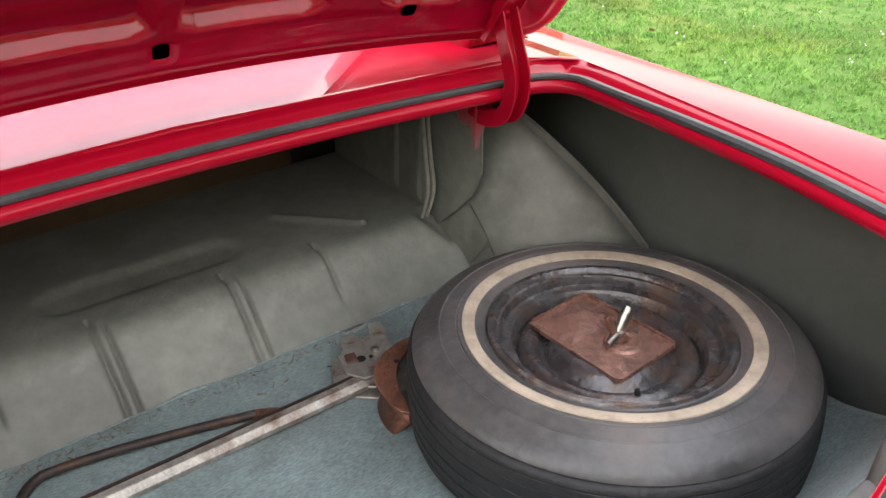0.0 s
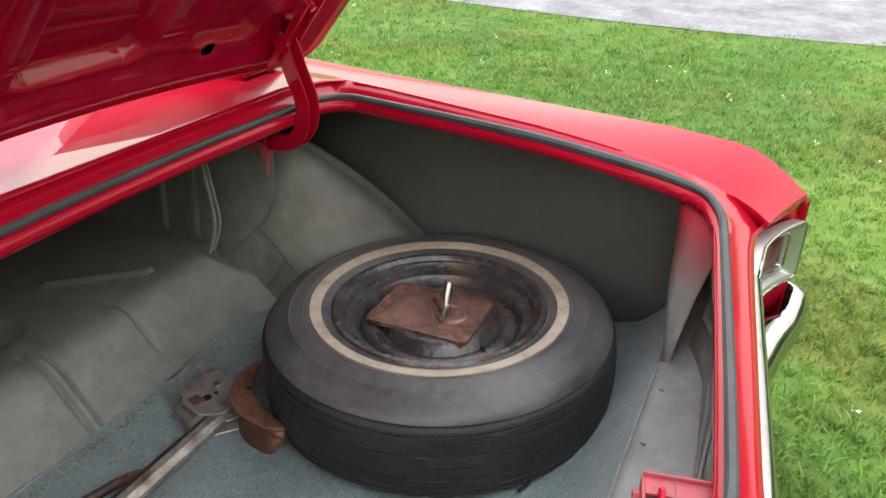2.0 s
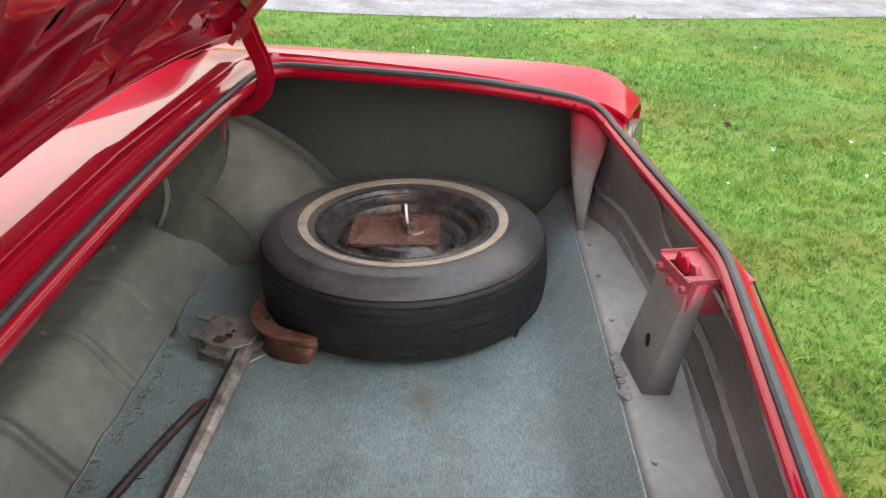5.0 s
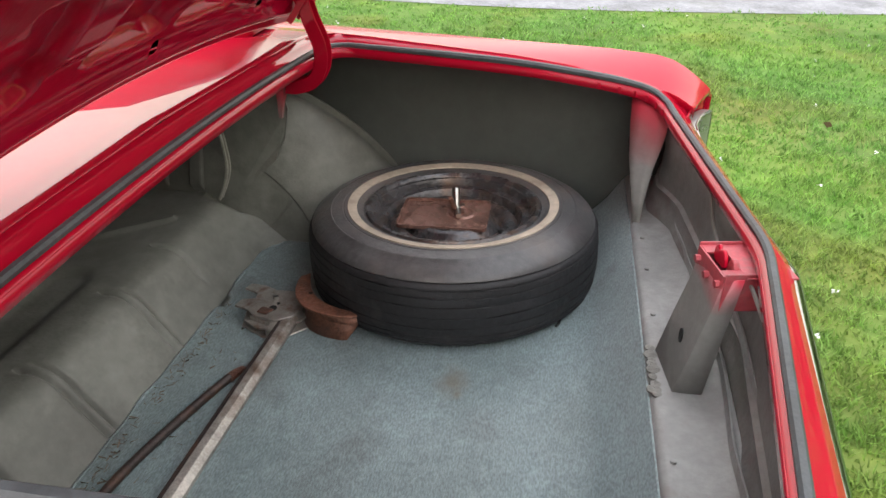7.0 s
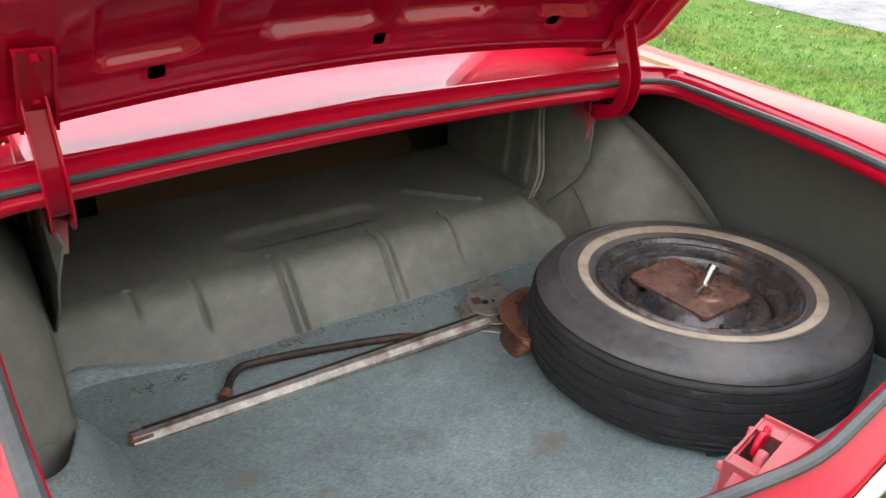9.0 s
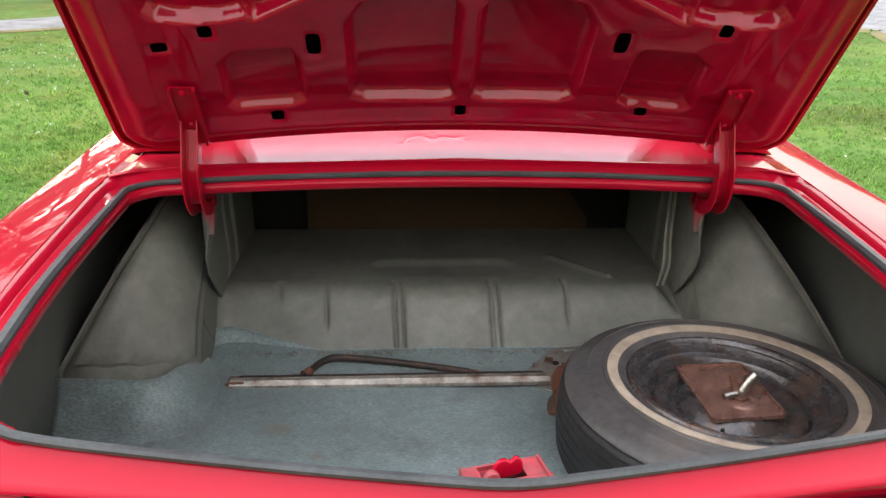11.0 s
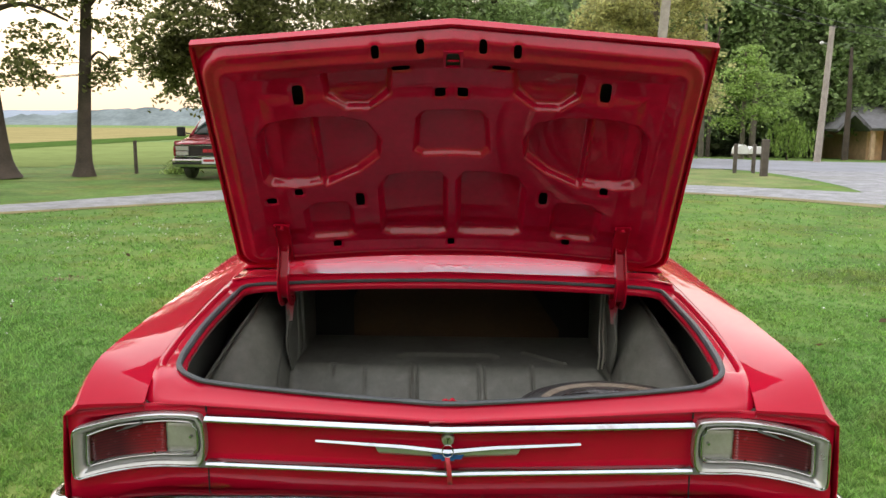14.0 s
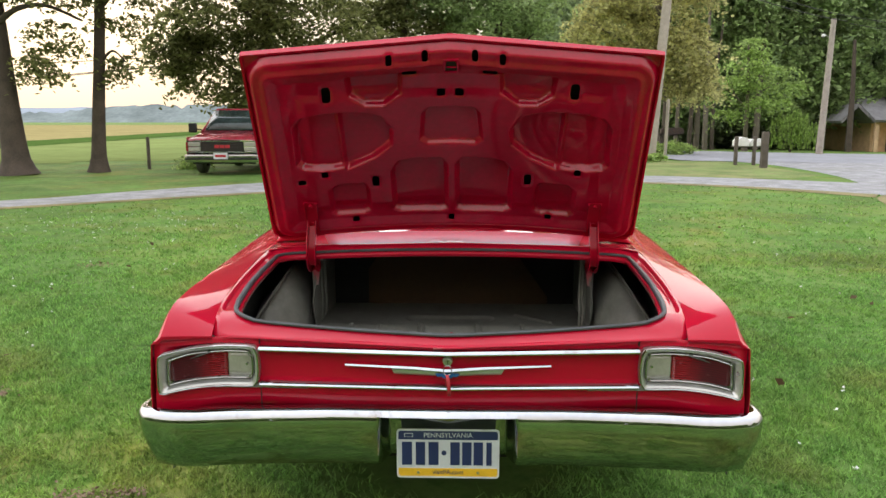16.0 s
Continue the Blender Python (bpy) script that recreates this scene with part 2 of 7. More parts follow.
def overspray(z0, z1):
    """Red overspray that thins out downwards over grey paint, in drifting patches."""
    m = mat("red_overspray_on_grey", (0.235, 0.230, 0.220), 0.45, 0.0, 0.2, 6, 0.1, 120)
    n, l = m.node_tree.nodes, m.node_tree.links
    b = n["Principled BSDF"]
    base = b.inputs["Base Color"].links[0].from_socket
    tc, sp, no, add, r, x = (n.new(k) for k in ("ShaderNodeTexCoord", "ShaderNodeSeparateXYZ", "ShaderNodeTexNoise", "ShaderNodeMath", "ShaderNodeMapRange", "ShaderNodeMix"))
    no.inputs["Scale"].default_value = 14
    l.new(tc.outputs["Object"], sp.inputs[0])
    l.new(tc.outputs["Object"], no.inputs["Vector"])
    add.operation = "MULTIPLY_ADD"
    add.inputs[1].default_value = 0.06
    l.new(no.outputs["Fac"], add.inputs[0])
    l.new(sp.outputs["Z"], add.inputs[2])
    r.inputs["From Min"].default_value, r.inputs["From Max"].default_value = z0, z1
    l.new(add.outputs[0], r.inputs["Value"])
    x.data_type = "RGBA"
    x.inputs["B"].default_value = (0.52, 0.04, 0.065, 1)
    l.new(r.outputs["Result"], x.inputs["Factor"])
    l.new(base, x.inputs["A"])
    l.new(x.outputs["Result"], b.inputs["Base Color"])
    return m


FADE = overspray(0.73, 0.84)
FADE_BRACKET = overspray(0.77, 0.86)
PUTTY = mat("lumpy_seam_sealer", (0.22, 0.215, 0.195), 0.7, 0.0, 0.3, 40, 0.6, 60)
FADE_LATCH = overspray(0.765, 0.815)
GRASS = mat("lawn_soil", (0.105, 0.190, 0.046), 0.95, 0.0, 0.35, 0.6, 0.5, 40, spec=0.1, stain=(0.175, 0.235, 0.070), stain_amount=0.55, stain_scale=0.45)
GRAVEL = mat("pale_gravel", (0.27, 0.27, 0.285), 0.95, 0.0, 0.42, 2.6, 0.6, 50, stain=(0.19, 0.19, 0.165), stain_amount=0.4, stain_scale=0.6)
ASPHALT = mat("pale_asphalt", (0.235, 0.24, 0.27), 0.9, 0.0, 0.2, 0.8, 0.3, 60)
DRYGRASS = mat("dry_verge", (0.20, 0.17, 0.07), 0.95, 0.0, 0.3, 1.5, 0.5, 40)
THINGRASS = mat("thin_dry_lawn", (0.165, 0.215, 0.075), 0.95, 0.0, 0.3, 0.9, 0.5, 40, spec=0.1, stain=(0.27, 0.235, 0.12), stain_amount=0.6, stain_scale=0.8)
BARK = mat("oak_bark", (0.085, 0.065, 0.052), 0.9, 0.0, 0.4, 3, 0.9, 14)
BARK_PALE = mat("pale_bark", (0.16, 0.135, 0.11), 0.9, 0.0, 0.35, 3, 0.6, 14)
POLE = mat("weathered_pole", (0.42, 0.37, 0.32), 0.8, 0.0, 0.2, 4, 0.3, 30)
POSTWOOD = mat("weathered_post", (0.12, 0.10, 0.085), 0.85, 0.0, 0.3, 6, 0.4, 30)
ROOFING = mat("grey_shingle", (0.19, 0.185, 0.195), 0.9, 0.0, 0.25, 3, 0.3, 20)
SIDING = mat("tan_wall", (0.58, 0.40, 0.25), 0.8, 0.0, 0.2, 3)
DARKRED = mat("truck_maroon", (0.30, 0.016, 0.035), 0.3, 0.0, 0.1, 3, coat=0.8)
GLASSY = mat("dark_glass", (0.03, 0.045, 0.045), 0.05, 0.0, 0.5, 3, coat=0.7, face_coat=0.3, coat_ior=1.45)


def clear_glass():
    m = bpy.data.materials.new("car_window_glass")
    m.use_nodes = True
    b = m.node_tree.nodes["Principled BSDF"]
    b.inputs["Base Color"].default_value = (0.86, 0.92, 0.89, 1)
    b.inputs["Roughness"].default_value, b.inputs["IOR"].default_value = 0.0, 1.5
    b.inputs["Transmission Weight"].default_value = 1.0
    return m


WINDOW = clear_glass()
WHITE_DECAL = mat("white_decal", (0.85, 0.86, 0.88), 0.06, 0.0, 0.05, 4, coat=1.0, face_coat=1.0)
# pale base colour stands in for sky mirrored by the rear window
SKYGLASS = mat("sky_toned_rear_window", (0.50, 0.55, 0.62), 0.06, 0.0, 0.08, 4, coat=1.0, face_coat=1.0)


def foliage(name, color, spread):
    m = bpy.data.materials.new(name)
    m.use_nodes = True
    n, l = m.node_tree.nodes, m.node_tree.links
    b = n["Principled BSDF"]
    g = n.new("ShaderNodeNewGeometry")
    r = n.new("ShaderNodeMapRange")
    r.inputs["To Min"].default_value, r.inputs["To Max"].default_value = 1 - spread, 1 + spread
    l.new(g.outputs["Random Per Island"], r.inputs["Value"])
    x = n.new("ShaderNodeMix")
    x.data_type, x.blend_type = "RGBA", "MULTIPLY"
    x.inputs["Factor"].default_value = 1
    x.inputs["A"].default_value = (*color, 1)
    l.new(r.outputs["Result"], x.inputs["B"])
    l.new(x.outputs["Result"], b.inputs["Base Color"])
    b.inputs["Roughness"].default_value = 0.6
    b.inputs["Specular IOR Level"].default_value = 0.25
    t = n.new("ShaderNodeBsdfTranslucent")
    l.new(x.outputs["Result"], t.inputs["Color"])
    ms = n.new("ShaderNodeMixShader")
    ms.inputs[0].default_value = 0.55
    l.new(b.outputs[0], ms.inputs[1])
    l.new(t.outputs[0], ms.inputs[2])
    l.new(ms.outputs[0], n["Material Output"].inputs["Surface"])
    return m


LEAF_OAK = foliage("oak_leaf", (0.205, 0.22, 0.085), 0.55)
LEAF_MID = foliage("wood_leaf", (0.31, 0.41, 0.175), 0.5)
LEAF_LIGHT = foliage("light_leaf", (0.33, 0.45, 0.14), 0.45)
LEAF_OLIVE = foliage("olive_leaf", (0.50, 0.49, 0.22), 0.45)
LEAF_DARK = foliage("dark_leaf", (0.31, 0.39, 0.225), 0.45)


def lawn_colours(m, parts):
    """Mottles a lawn material: yellowish and deep green drifts, small clover-dark tufts."""
    n, l = m.node_tree.nodes, m.node_tree.links
    b = n["Principled BSDF"]
    src = b.inputs["Base Color"].links[0].from_socket
    tc = n.new("ShaderNodeTexCoord")
    col = src
    for scale, lo, hi, tint, amount in parts:
        t, r, x = n.new("ShaderNodeTexNoise"), n.new("ShaderNodeMapRange"), n.new("ShaderNodeMix")
        t.inputs["Scale"].default_value, t.inputs["Detail"].default_value, t.inputs["Roughness"].default_value = scale, 3, 0.6
        l.new(tc.outputs["Object"], t.inputs["Vector"])
        r.inputs["From Min"].default_value, r.inputs["From Max"].default_value = lo, hi
        r.inputs["To Max"].default_value = amount
        l.new(t.outputs["Fac"], r.inputs["Value"])
        x.data_type, x.blend_type = "RGBA", "MULTIPLY"
        l.new(r.outputs["Result"], x.inputs["Factor"])
        l.new(col, x.inputs["A"])
        x.inputs["B"].default_value = (*tint, 1)
        col = x.outputs["Result"]
    for link in list(src.links):
        if link.to_node.type in ("BSDF_PRINCIPLED", "BSDF_TRANSLUCENT"):
            l.new(col, link.to_socket)


LAWN_TINTS = ((0.8, 0.50, 0.64, (1.20, 0.90, 0.95), 1.0), (0.55, 0.46, 0.66, (1.18, 1.06, 0.95), 1.0), (1.7, 0.50, 0.66, (0.80, 0.86, 0.75), 1.0), (9.0, 0.50, 0.68, (0.70, 0.82, 0.70), 1.0), (6.0, 0.54, 0.70, (1.20, 1.18, 1.05), 1.0))
BLADE = foliage("grass_blade", (0.205, 0.372, 0.100), 0.50)
lawn_colours(BLADE, LAWN_TINTS)
lawn_colours(GRASS, LAWN_TINTS)


# ---- mesh helpers ----
def part(name, data, material, parent=None, label="", smooth=True, bevel=0.0, solid=0.0):
    """One mesh object from (verts, faces), under a thing or a part."""
    verts, faces = data
    me = bpy.data.meshes.new(name)
    me.from_pydata([tuple(v) for v in verts], [], [tuple(f) for f in faces])
    me.validate()
    bm = bmesh.new()
    bm.from_mesh(me)
    bmesh.ops.recalc_face_normals(bm, faces=bm.faces)
    bm.to_mesh(me)
    bm.free()
    me.materials.append(material)
    if smooth:
        me.polygons.foreach_set("use_smooth", [True] * len(me.polygons))
    ob = new(name, me)
    if solid:
        s = ob.modifiers.new("solid", "SOLIDIFY")
        s.thickness, s.offset = solid, 0
    if bevel:
        b = ob.modifiers.new("bevel", "BEVEL")
        b.width, b.segments, b.limit_method, b.angle_limit = bevel, 2, "ANGLE", radians(35)
    if parent is not None:
        ob.parent = parent
    if label:
        ob["label"] = label
    if smooth:
        try:
            me.set_sharp_from_angle(angle=radians(40))
        except AttributeError:
            pass
    return ob


def thing(name, label, category, group="", at=(0, 0, 0)):
    ob = new(name)
    ob.empty_display_size = 0.05
    ob.location = at
    return tagged(ob, label, category, group)


def join(*datas):
    V, F = [], []
    for v, f in datas:
        k = len(V)
        V.extend(v)
        F.extend([tuple(i + k for i in q) for q in f])
    return V, F


def moved(data, m):
    return [tuple(m @ Vector(v)) for v in data[0]], data[1]


def grid(rows, wrap_u=False, wrap_v=False):
    """A sheet from rows of points."""
    nu, nv = len(rows), len(rows[0])
    F = []
    for i in range(nu if wrap_u else nu - 1):
        for j in range(nv if wrap_v else nv - 1):
            a, b = (i + 1) % nu, (j + 1) % nv
            F.append((i * nv + j, i * nv + b, a * nv + b, a * nv + j))
    return [p for r in rows for p in r], F


def box(x0, x1, y0, y1, z0, z1):
    V = [(x, y, z) for z in (z0, z1) for x, y in ((x0, y0), (x1, y0), (x1, y1), (x0, y1))]
    return V, [(3, 2, 1, 0), (4, 5, 6, 7), (0, 1, 5, 4), (1, 2, 6, 5), (2, 3, 7, 6), (3, 0, 4, 7)]


def prism(poly, d):
    """A polygon of 3D points pushed along the vector d."""
    n, d = len(poly), Vector(d)
    V = [tuple(Vector(p)) for p in poly] + [tuple(Vector(p) + d) for p in poly]
    return V, [tuple(reversed(range(n))), tuple(range(n, 2 * n))] + [(i, (i + 1) % n, n + (i + 1) % n, n + i) for i in range(n)]


def smooth_line(pts, per=8, closed=False):
    """Catmull-Rom through the points."""
    P = [Vector(p) for p in pts]
    n, out = len(P), []
    for i in range(n if closed else n - 1):
        if closed:
            a, b, c, d = P[i - 1], P[i], P[(i + 1) % n], P[(i + 2) % n]
        else:
            a, b, c, d = P[max(i - 1, 0)], P[i], P[i + 1], P[min(i + 2, n - 1)]
        for k in range(per):
            t = k / per
            out.append(0.5 * ((2 * b) + (c - a) * t + (2 * a - 5 * b + 4 * c - d) * t * t + (3 * b - a - 3 * c + d) * t ** 3))
    if not closed:
        out.append(P[-1])
    return out


def sweep(path, profile, up=(0, 0, 1), closed=False, caps=True, scale=None):
    """A closed profile (side, up) carried along a path of points."""
    P = [Vector(p) for p in path]
    n, m = len(P), len(profile)
    rows = []
    for i, p in enumerate(P):
        t = (P[(i + 1) % n] - P[i - 1]) if closed else (P[min(i + 1, n - 1)] - P[max(i - 1, 0)])
        t.normalize()
        u = Vector(up)
        side = t.cross(u)
        side = side.normalized() if side.length > 1e-5 else Vector((1, 0, 0))
        u2 = side.cross(t).normalized()
        k = scale[i] if scale else 1
        rows.append([tuple(p + side * a * k + u2 * b * k) for a, b in profile])
    V, F = grid(rows, wrap_u=closed, wrap_v=True)
    if not closed and caps:
        F += [tuple(range(m)), tuple(range((n - 1) * m, n * m))]
    return V, F


def ring(r, k=10, ry=None):
    return [(r * math.cos(2 * math.pi * i / k), (ry or r) * math.sin(2 * math.pi * i / k)) for i in range(k)]


def tube(path, r, k=8, scale=None):
    P = [Vector(p) for p in path]
    d = P[-1] - P[0]
    return sweep(P, ring(r, k), (0, 0, 1) if abs(d.z) < 0.8 * d.length else (0.3, 1, 0.1), scale=scale)


def lathe(profile, n=48, closed=True):
    """(r, z) turned about z."""
    rows = [[(r * math.cos(2 * math.pi * i / n), r * math.sin(2 * math.pi * i / n), z) for i in range(n)] for r, z in profile]
    return grid(rows, wrap_u=closed, wrap_v=True)


def cyl(p, q, r, n=16, r2=None):
    """A capped rod from p to q."""
    p, q = Vector(p), Vector(q)
    m = (q - p).to_track_quat("Z", "Y").to_matrix().to_4x4()
    h = (q - p).length
    V = [(r * math.cos(2 * math.pi * i / n), r * math.sin(2 * math.pi * i / n), 0) for i in range(n)]
    r2 = r if r2 is None else r2
    V += [(r2 * math.cos(2 * math.pi * i / n), r2 * math.sin(2 * math.pi * i / n), h) for i in range(n)]
    F = [tuple(reversed(range(n))), tuple(range(n, 2 * n))] + [(i, (i + 1) % n, n + (i + 1) % n, n + i) for i in range(n)]
    return moved((V, F), Matrix.Translation(p) @ m)


def lerp(a, b, t):
    return a + (b - a) * t


def interp(x, xs, ys):
    return float(np.interp(x, xs, ys))


def mirrored(data):
    return [(-x, y, z) for x, y, z in data[0]], [tuple(reversed(f)) for f in data[1]]


# ---- the car ----
car = thing("red_classic_car", "glossy red classic two-door car with open boot on the lawn", "car")


def rear_y(x):
    """The rear face: a shallow V in the middle, lamps swept back out to the wings."""
    a = abs(x)
    if a < 0.57:
        return 0.010 + 0.067 * a / 0.57
    return 0.077 if a < 0.66 else 0.077 - 0.062 * min((a - 0.66) / 0.18, 1.15) ** 1.3


HALF_SEAL = [(0.0, 0.928, 0.917), (0.30, 0.927, 0.913), (0.58, 0.925, 0.902), (0.655, 0.918, 0.899), (0.695, 0.885, 0.897), (0.700, 0.82, 0.895), (0.688, 0.49, 0.885), (0.676, 0.30, 0.870),
             (0.668, 0.215, 0.860), (0.655, 0.165, 0.850), (0.615, 0.135, 0.838), (0.55, 0.120, 0.828), (0.30, 0.082, 0.818), (0.10, 0.054, 0.814)]
SEAL = smooth_line(HALF_SEAL + [(0.0, 0.044, 0.813)] + [(-x, y, z) for x, y, z in reversed(HALF_SEAL[1:])], 5, True)
HALF_EDGE = [(0.0, 0.968, 0.941), (0.30, 0.967, 0.937), (0.60, 0.963, 0.927), (0.70, 0.956, 0.922), (0.748, 0.915, 0.918), (0.752, 0.83, 0.914), (0.742, 0.49, 0.894), (0.730, 0.30, 0.876),
             (0.722, 0.20, 0.860), (0.712, 0.13, 0.838), (0.700, 0.080, 0.802), (0.58, 0.072, 0.797), (0.30, 0.040, 0.793), (0.10, 0.017, 0.791)]
EDGE = smooth_line(HALF_EDGE + [(0.0, 0.005, 0.790)] + [(-x, y, z) for x, y, z in reversed(HALF_EDGE[1:])], 5, True)

# gutter between the seal and the edge of the lid opening
mid = [s.lerp(e, 0.74) - Vector((0, 0, 0.006 if e.y > 0.94 else 0.016 if e.y > 0.2 else 0.003)) for s, e in zip(SEAL, EDGE)]
inn = [Vector((p.x * 0.984, 0.5 + (p.y - 0.5) * 0.970, p.z - 0.001)) for p in SEAL]
low = [Vector((p.x * 0.983, 0.5 + (p.y - 0.5) * 0.969, p.z - 0.019)) for p in SEAL]
part("boot_gutter", grid([EDGE, mid, [p.lerp(s, 0.6) - Vector((0, 0, 0.003)) for p, s in zip(mid, SEAL)], SEAL, inn], wrap_v=True), RED, car, "red painted gutter round the boot opening", solid=0.002)
part("opening_lip", grid([inn, [p.lerp(q, 0.5) for p, q in zip(inn, low)], low], wrap_v=True), RED, car, "thin upright red lip", solid=0.002)
seal_ob = part("weatherstrip", sweep([p + Vector((0, 0, 0.007)) for p in SEAL], [(-0.011, -0.006), (0.011, -0.006), (0.012, 0.003), (0.006, 0.009), (-0.006, 0.009), (-0.012, 0.003)], closed=True, scale=[interp(p.y, [0.16, 0.25, 0.6, 0.9], [0.58, 0.80, 0.84, 0.60]) for p in SEAL]), RUBBER, car, "grey-black rubber weatherstrip")


for i, p in enumerate(SEAL):
    if i % 3 == 0 and 0.60 < abs(p.x) and 0.12 < p.y < 0.36:
        q = low[i]
        part("lip_tab", moved(box(-0.004, 0.004, -0.002, 0.003, -0.004, 0.011), pose(q.x, q.y, q.z + 0.006, 0, 0, 90 if p.y > 0.2 else 40 * (1 if p.x > 0 else -1))), RED, car, bevel=0.001)

# quarter panels: inner edge, crown, ridge, side
QY = [3.2, 2.2, 1.6, 1.25, 0.97, 0.83, 0.66, 0.49, 0.36, 0.26, 0.18, 0.145]
EX, EZ = [p[1] for p in reversed(HALF_EDGE[4:11])], [(p[0], p[2]) for p in reversed(HALF_EDGE[4:11])]


def inner_edge(y):
    if y > 0.915:
        return interp(y, [0.915, 1.25, 2.2, 3.2], [0.752, 0.75, 0.74, 0.74]), interp(y, [0.915, 1.25, 2.2, 3.2], [0.918, 0.93, 0.95, 0.95])
    return interp(y, EX, [a for a, _ in EZ]), interp(y, EX, [b for _, b in EZ])


def ridge(y):
    ys = [0.0, 0.07, 0.145, 0.25, 0.5, 0.95, 1.4, 2.2, 3.2]
    return interp(y, ys, [0.832, 0.833, 0.835, 0.839, 0.852, 0.873, 0.884, 0.885, 0.885]), interp(y, ys, [0.822, 0.872, 0.892, 0.900, 0.903, 0.908, 0.920, 0.93, 0.94])


def section(y):
    (xi, zi), (xr, zr) = inner_edge(y), ridge(y)
    w = interp(y, [0, 0.5, 1.2, 3.2], [0.860, 0.892, 0.926, 0.935])
    lowz = interp(y, [0.0, 0.15, 0.16, 0.5, 3.2], [0.56, 0.54, 0.5, 0.40, 0.30])
    pts = [(xi, zi - 0.02), (xi, zi)]
    for t in (0.12, 0.35, 0.6, 0.82, 0.95):
        pts.append((lerp(xi, xr, t), lerp(zi, zr, t) + 0.003 * math.sin(math.pi * t)))
    pts += [(xr, zr), (xr + 0.009, zr - 0.010), (lerp(xr, w, 0.75), lerp(zr, 0.62, 0.35)), (w, 0.66), (w - 0.002, 0.58), (w - 0.004, lowz + 0.02), (w - 0.012, lowz)]
    return [(x, y, z) for x, z in pts]


rows = [section(y) for y in QY]
# wing tip over the lamp
tip = []
base = section(0.1425)
for t in (0.0, 0.2, 0.4, 0.6, 0.74, 0.8, 0.84, 0.9, 1.0):
    row = []
    yf = min(t / 0.8, 1.0)
    zf = 0.86 * yf ** 1.6 if t <= 0.8 else lerp(0.86, 1.0, (t - 0.8) / 0.2)
    for k, (x, y, z) in enumerate(base):
        if k < 2:
            x = lerp(x, 0.702, t)
        ye = rear_y(min(x, 0.862)) - 0.006
        if k < 9:
            top_end = interp(x, [0.70, 0.76, 0.83, 0.90], [0.800, 0.803, 0.806, 0.806]) - (0.014 if k == 0 else 0.010 if k == 8 else 0)
            z = lerp(z, top_end, zf)
        row.append((x, lerp(y, ye, yf), z))
    tip.append(row)
quarter = grid(rows + tip[1:])
for side, flip in (("right", False), ("left", True)):
    part("quarter_panel", mirrored(quarter) if flip else quarter, RED, car, solid=0.003)

# rear face
cols = [i / 40 * 0.8585 for i in range(-40, 41)]
face = []
for k, t in enumerate((0, 0.08, 0.13, 0.25, 0.53, 0.57, 0.63, 0.75, 1.0)):
    row = []
    for x in cols:
        zt = interp(abs(x), [0, 0.3, 0.58, 0.70, 0.76, 0.855, 0.87], [0.790, 0.793, 0.797, 0.802, 0.803, 0.805, 0.803])
        zb = interp(abs(x), [0, 0.4, 0.57, 0.8], [0.606, 0.594, 0.584, 0.55])
        inset = 0.006 if k in (0,) else (0.010 if t < 0.6 else 0.004)
        if 0.59 < abs(x) < 0.835 and 2 <= k <= 4:
            inset = 0.030
        row.append((x, rear_y(x) + inset - 0.004, lerp(zt, zb, t)))
    face.append(row)
part("rear_panel", grid(face), RED, car, solid=0.003)
for s in (-1, 1):
    part("panel_joint", prism([(s * 0.563, rear_y(0.563) - 0.004, 0.780), (s * 0.566, rear_y(0.563) - 0.004, 0.780), (s * 0.566, rear_y(0.563) - 0.004, 0.799), (s * 0.563, rear_y(0.563) - 0.004, 0.799)], (0, 0.005, 0)), BLACK, car, smooth=False)
    part("panel_joint", prism([(s * 0.563, rear_y(0.563) - 0.003, 0.585), (s * 0.566, rear_y(0.563) - 0.003, 0.585), (s * 0.566, rear_y(0.563) - 0.003, 0.655), (s * 0.563, rear_y(0.563) - 0.003, 0.655)], (0, 0.005, 0)), BLACK, car, smooth=False)

# chrome trims
def trim(z0, z1, h):
    half = [(x, rear_y(x) - 0.010, lerp(z0, z1, x / 0.57)) for x in (0, 0.015, 0.15, 0.3, 0.45, 0.563)]
    path = [(-x, y, z) for x, y, z in reversed(half[1:])] + half
    return sweep(path, [(-0.008, -h), (0.008, -h), (0.0135, -h * 0.55), (0.0135, -h * 0.1), (0.009, h * 0.55), (0.0, h), (-0.008, h)])


part("upper_chrome_trim", trim(0.777, 0.769, 0.008), CHROME, car, "bright chrome moulding")
part("lower_chrome_trim", trim(0.675, 0.660, 0.0075), CHROME, car, "bright chrome moulding")


# tail lamps
def lamp_outline(d):
    """Bezel outline in x, z, shrunk by d."""
    pts = [(0.566 + d, 0.735), (0.574 + d, 0.768 - d), (0.596 + d * 0.5, 0.779 - d), (0.70, 0.781 - d), (0.76, 0.779 - d), (0.81 - d * 0.3, 0.772 - d * 1.1), (0.836 - d * 0.8, 0.767 - d * 1.1), (0.844 - d, 0.752 - d * 0.5),
           (0.846 - d, 0.70), (0.846 - d, 0.660 + d * 0.7), (0.837 - d * 0.8, 0.646 + d), (0.81 - d * 0.3, 0.649 + d), (0.76, 0.654 + d), (0.70, 0.655 + d), (0.596 + d * 0.5, 0.653 + d), (0.574 + d, 0.661 + d), (0.566 + d, 0.69)]
    return smooth_line([(x, 0, z) for x, z in pts], 3, True)


def lamp_ring(d, off):
    return [(p.x, rear_y(p.x) + off, p.z) for p in lamp_outline(d)]


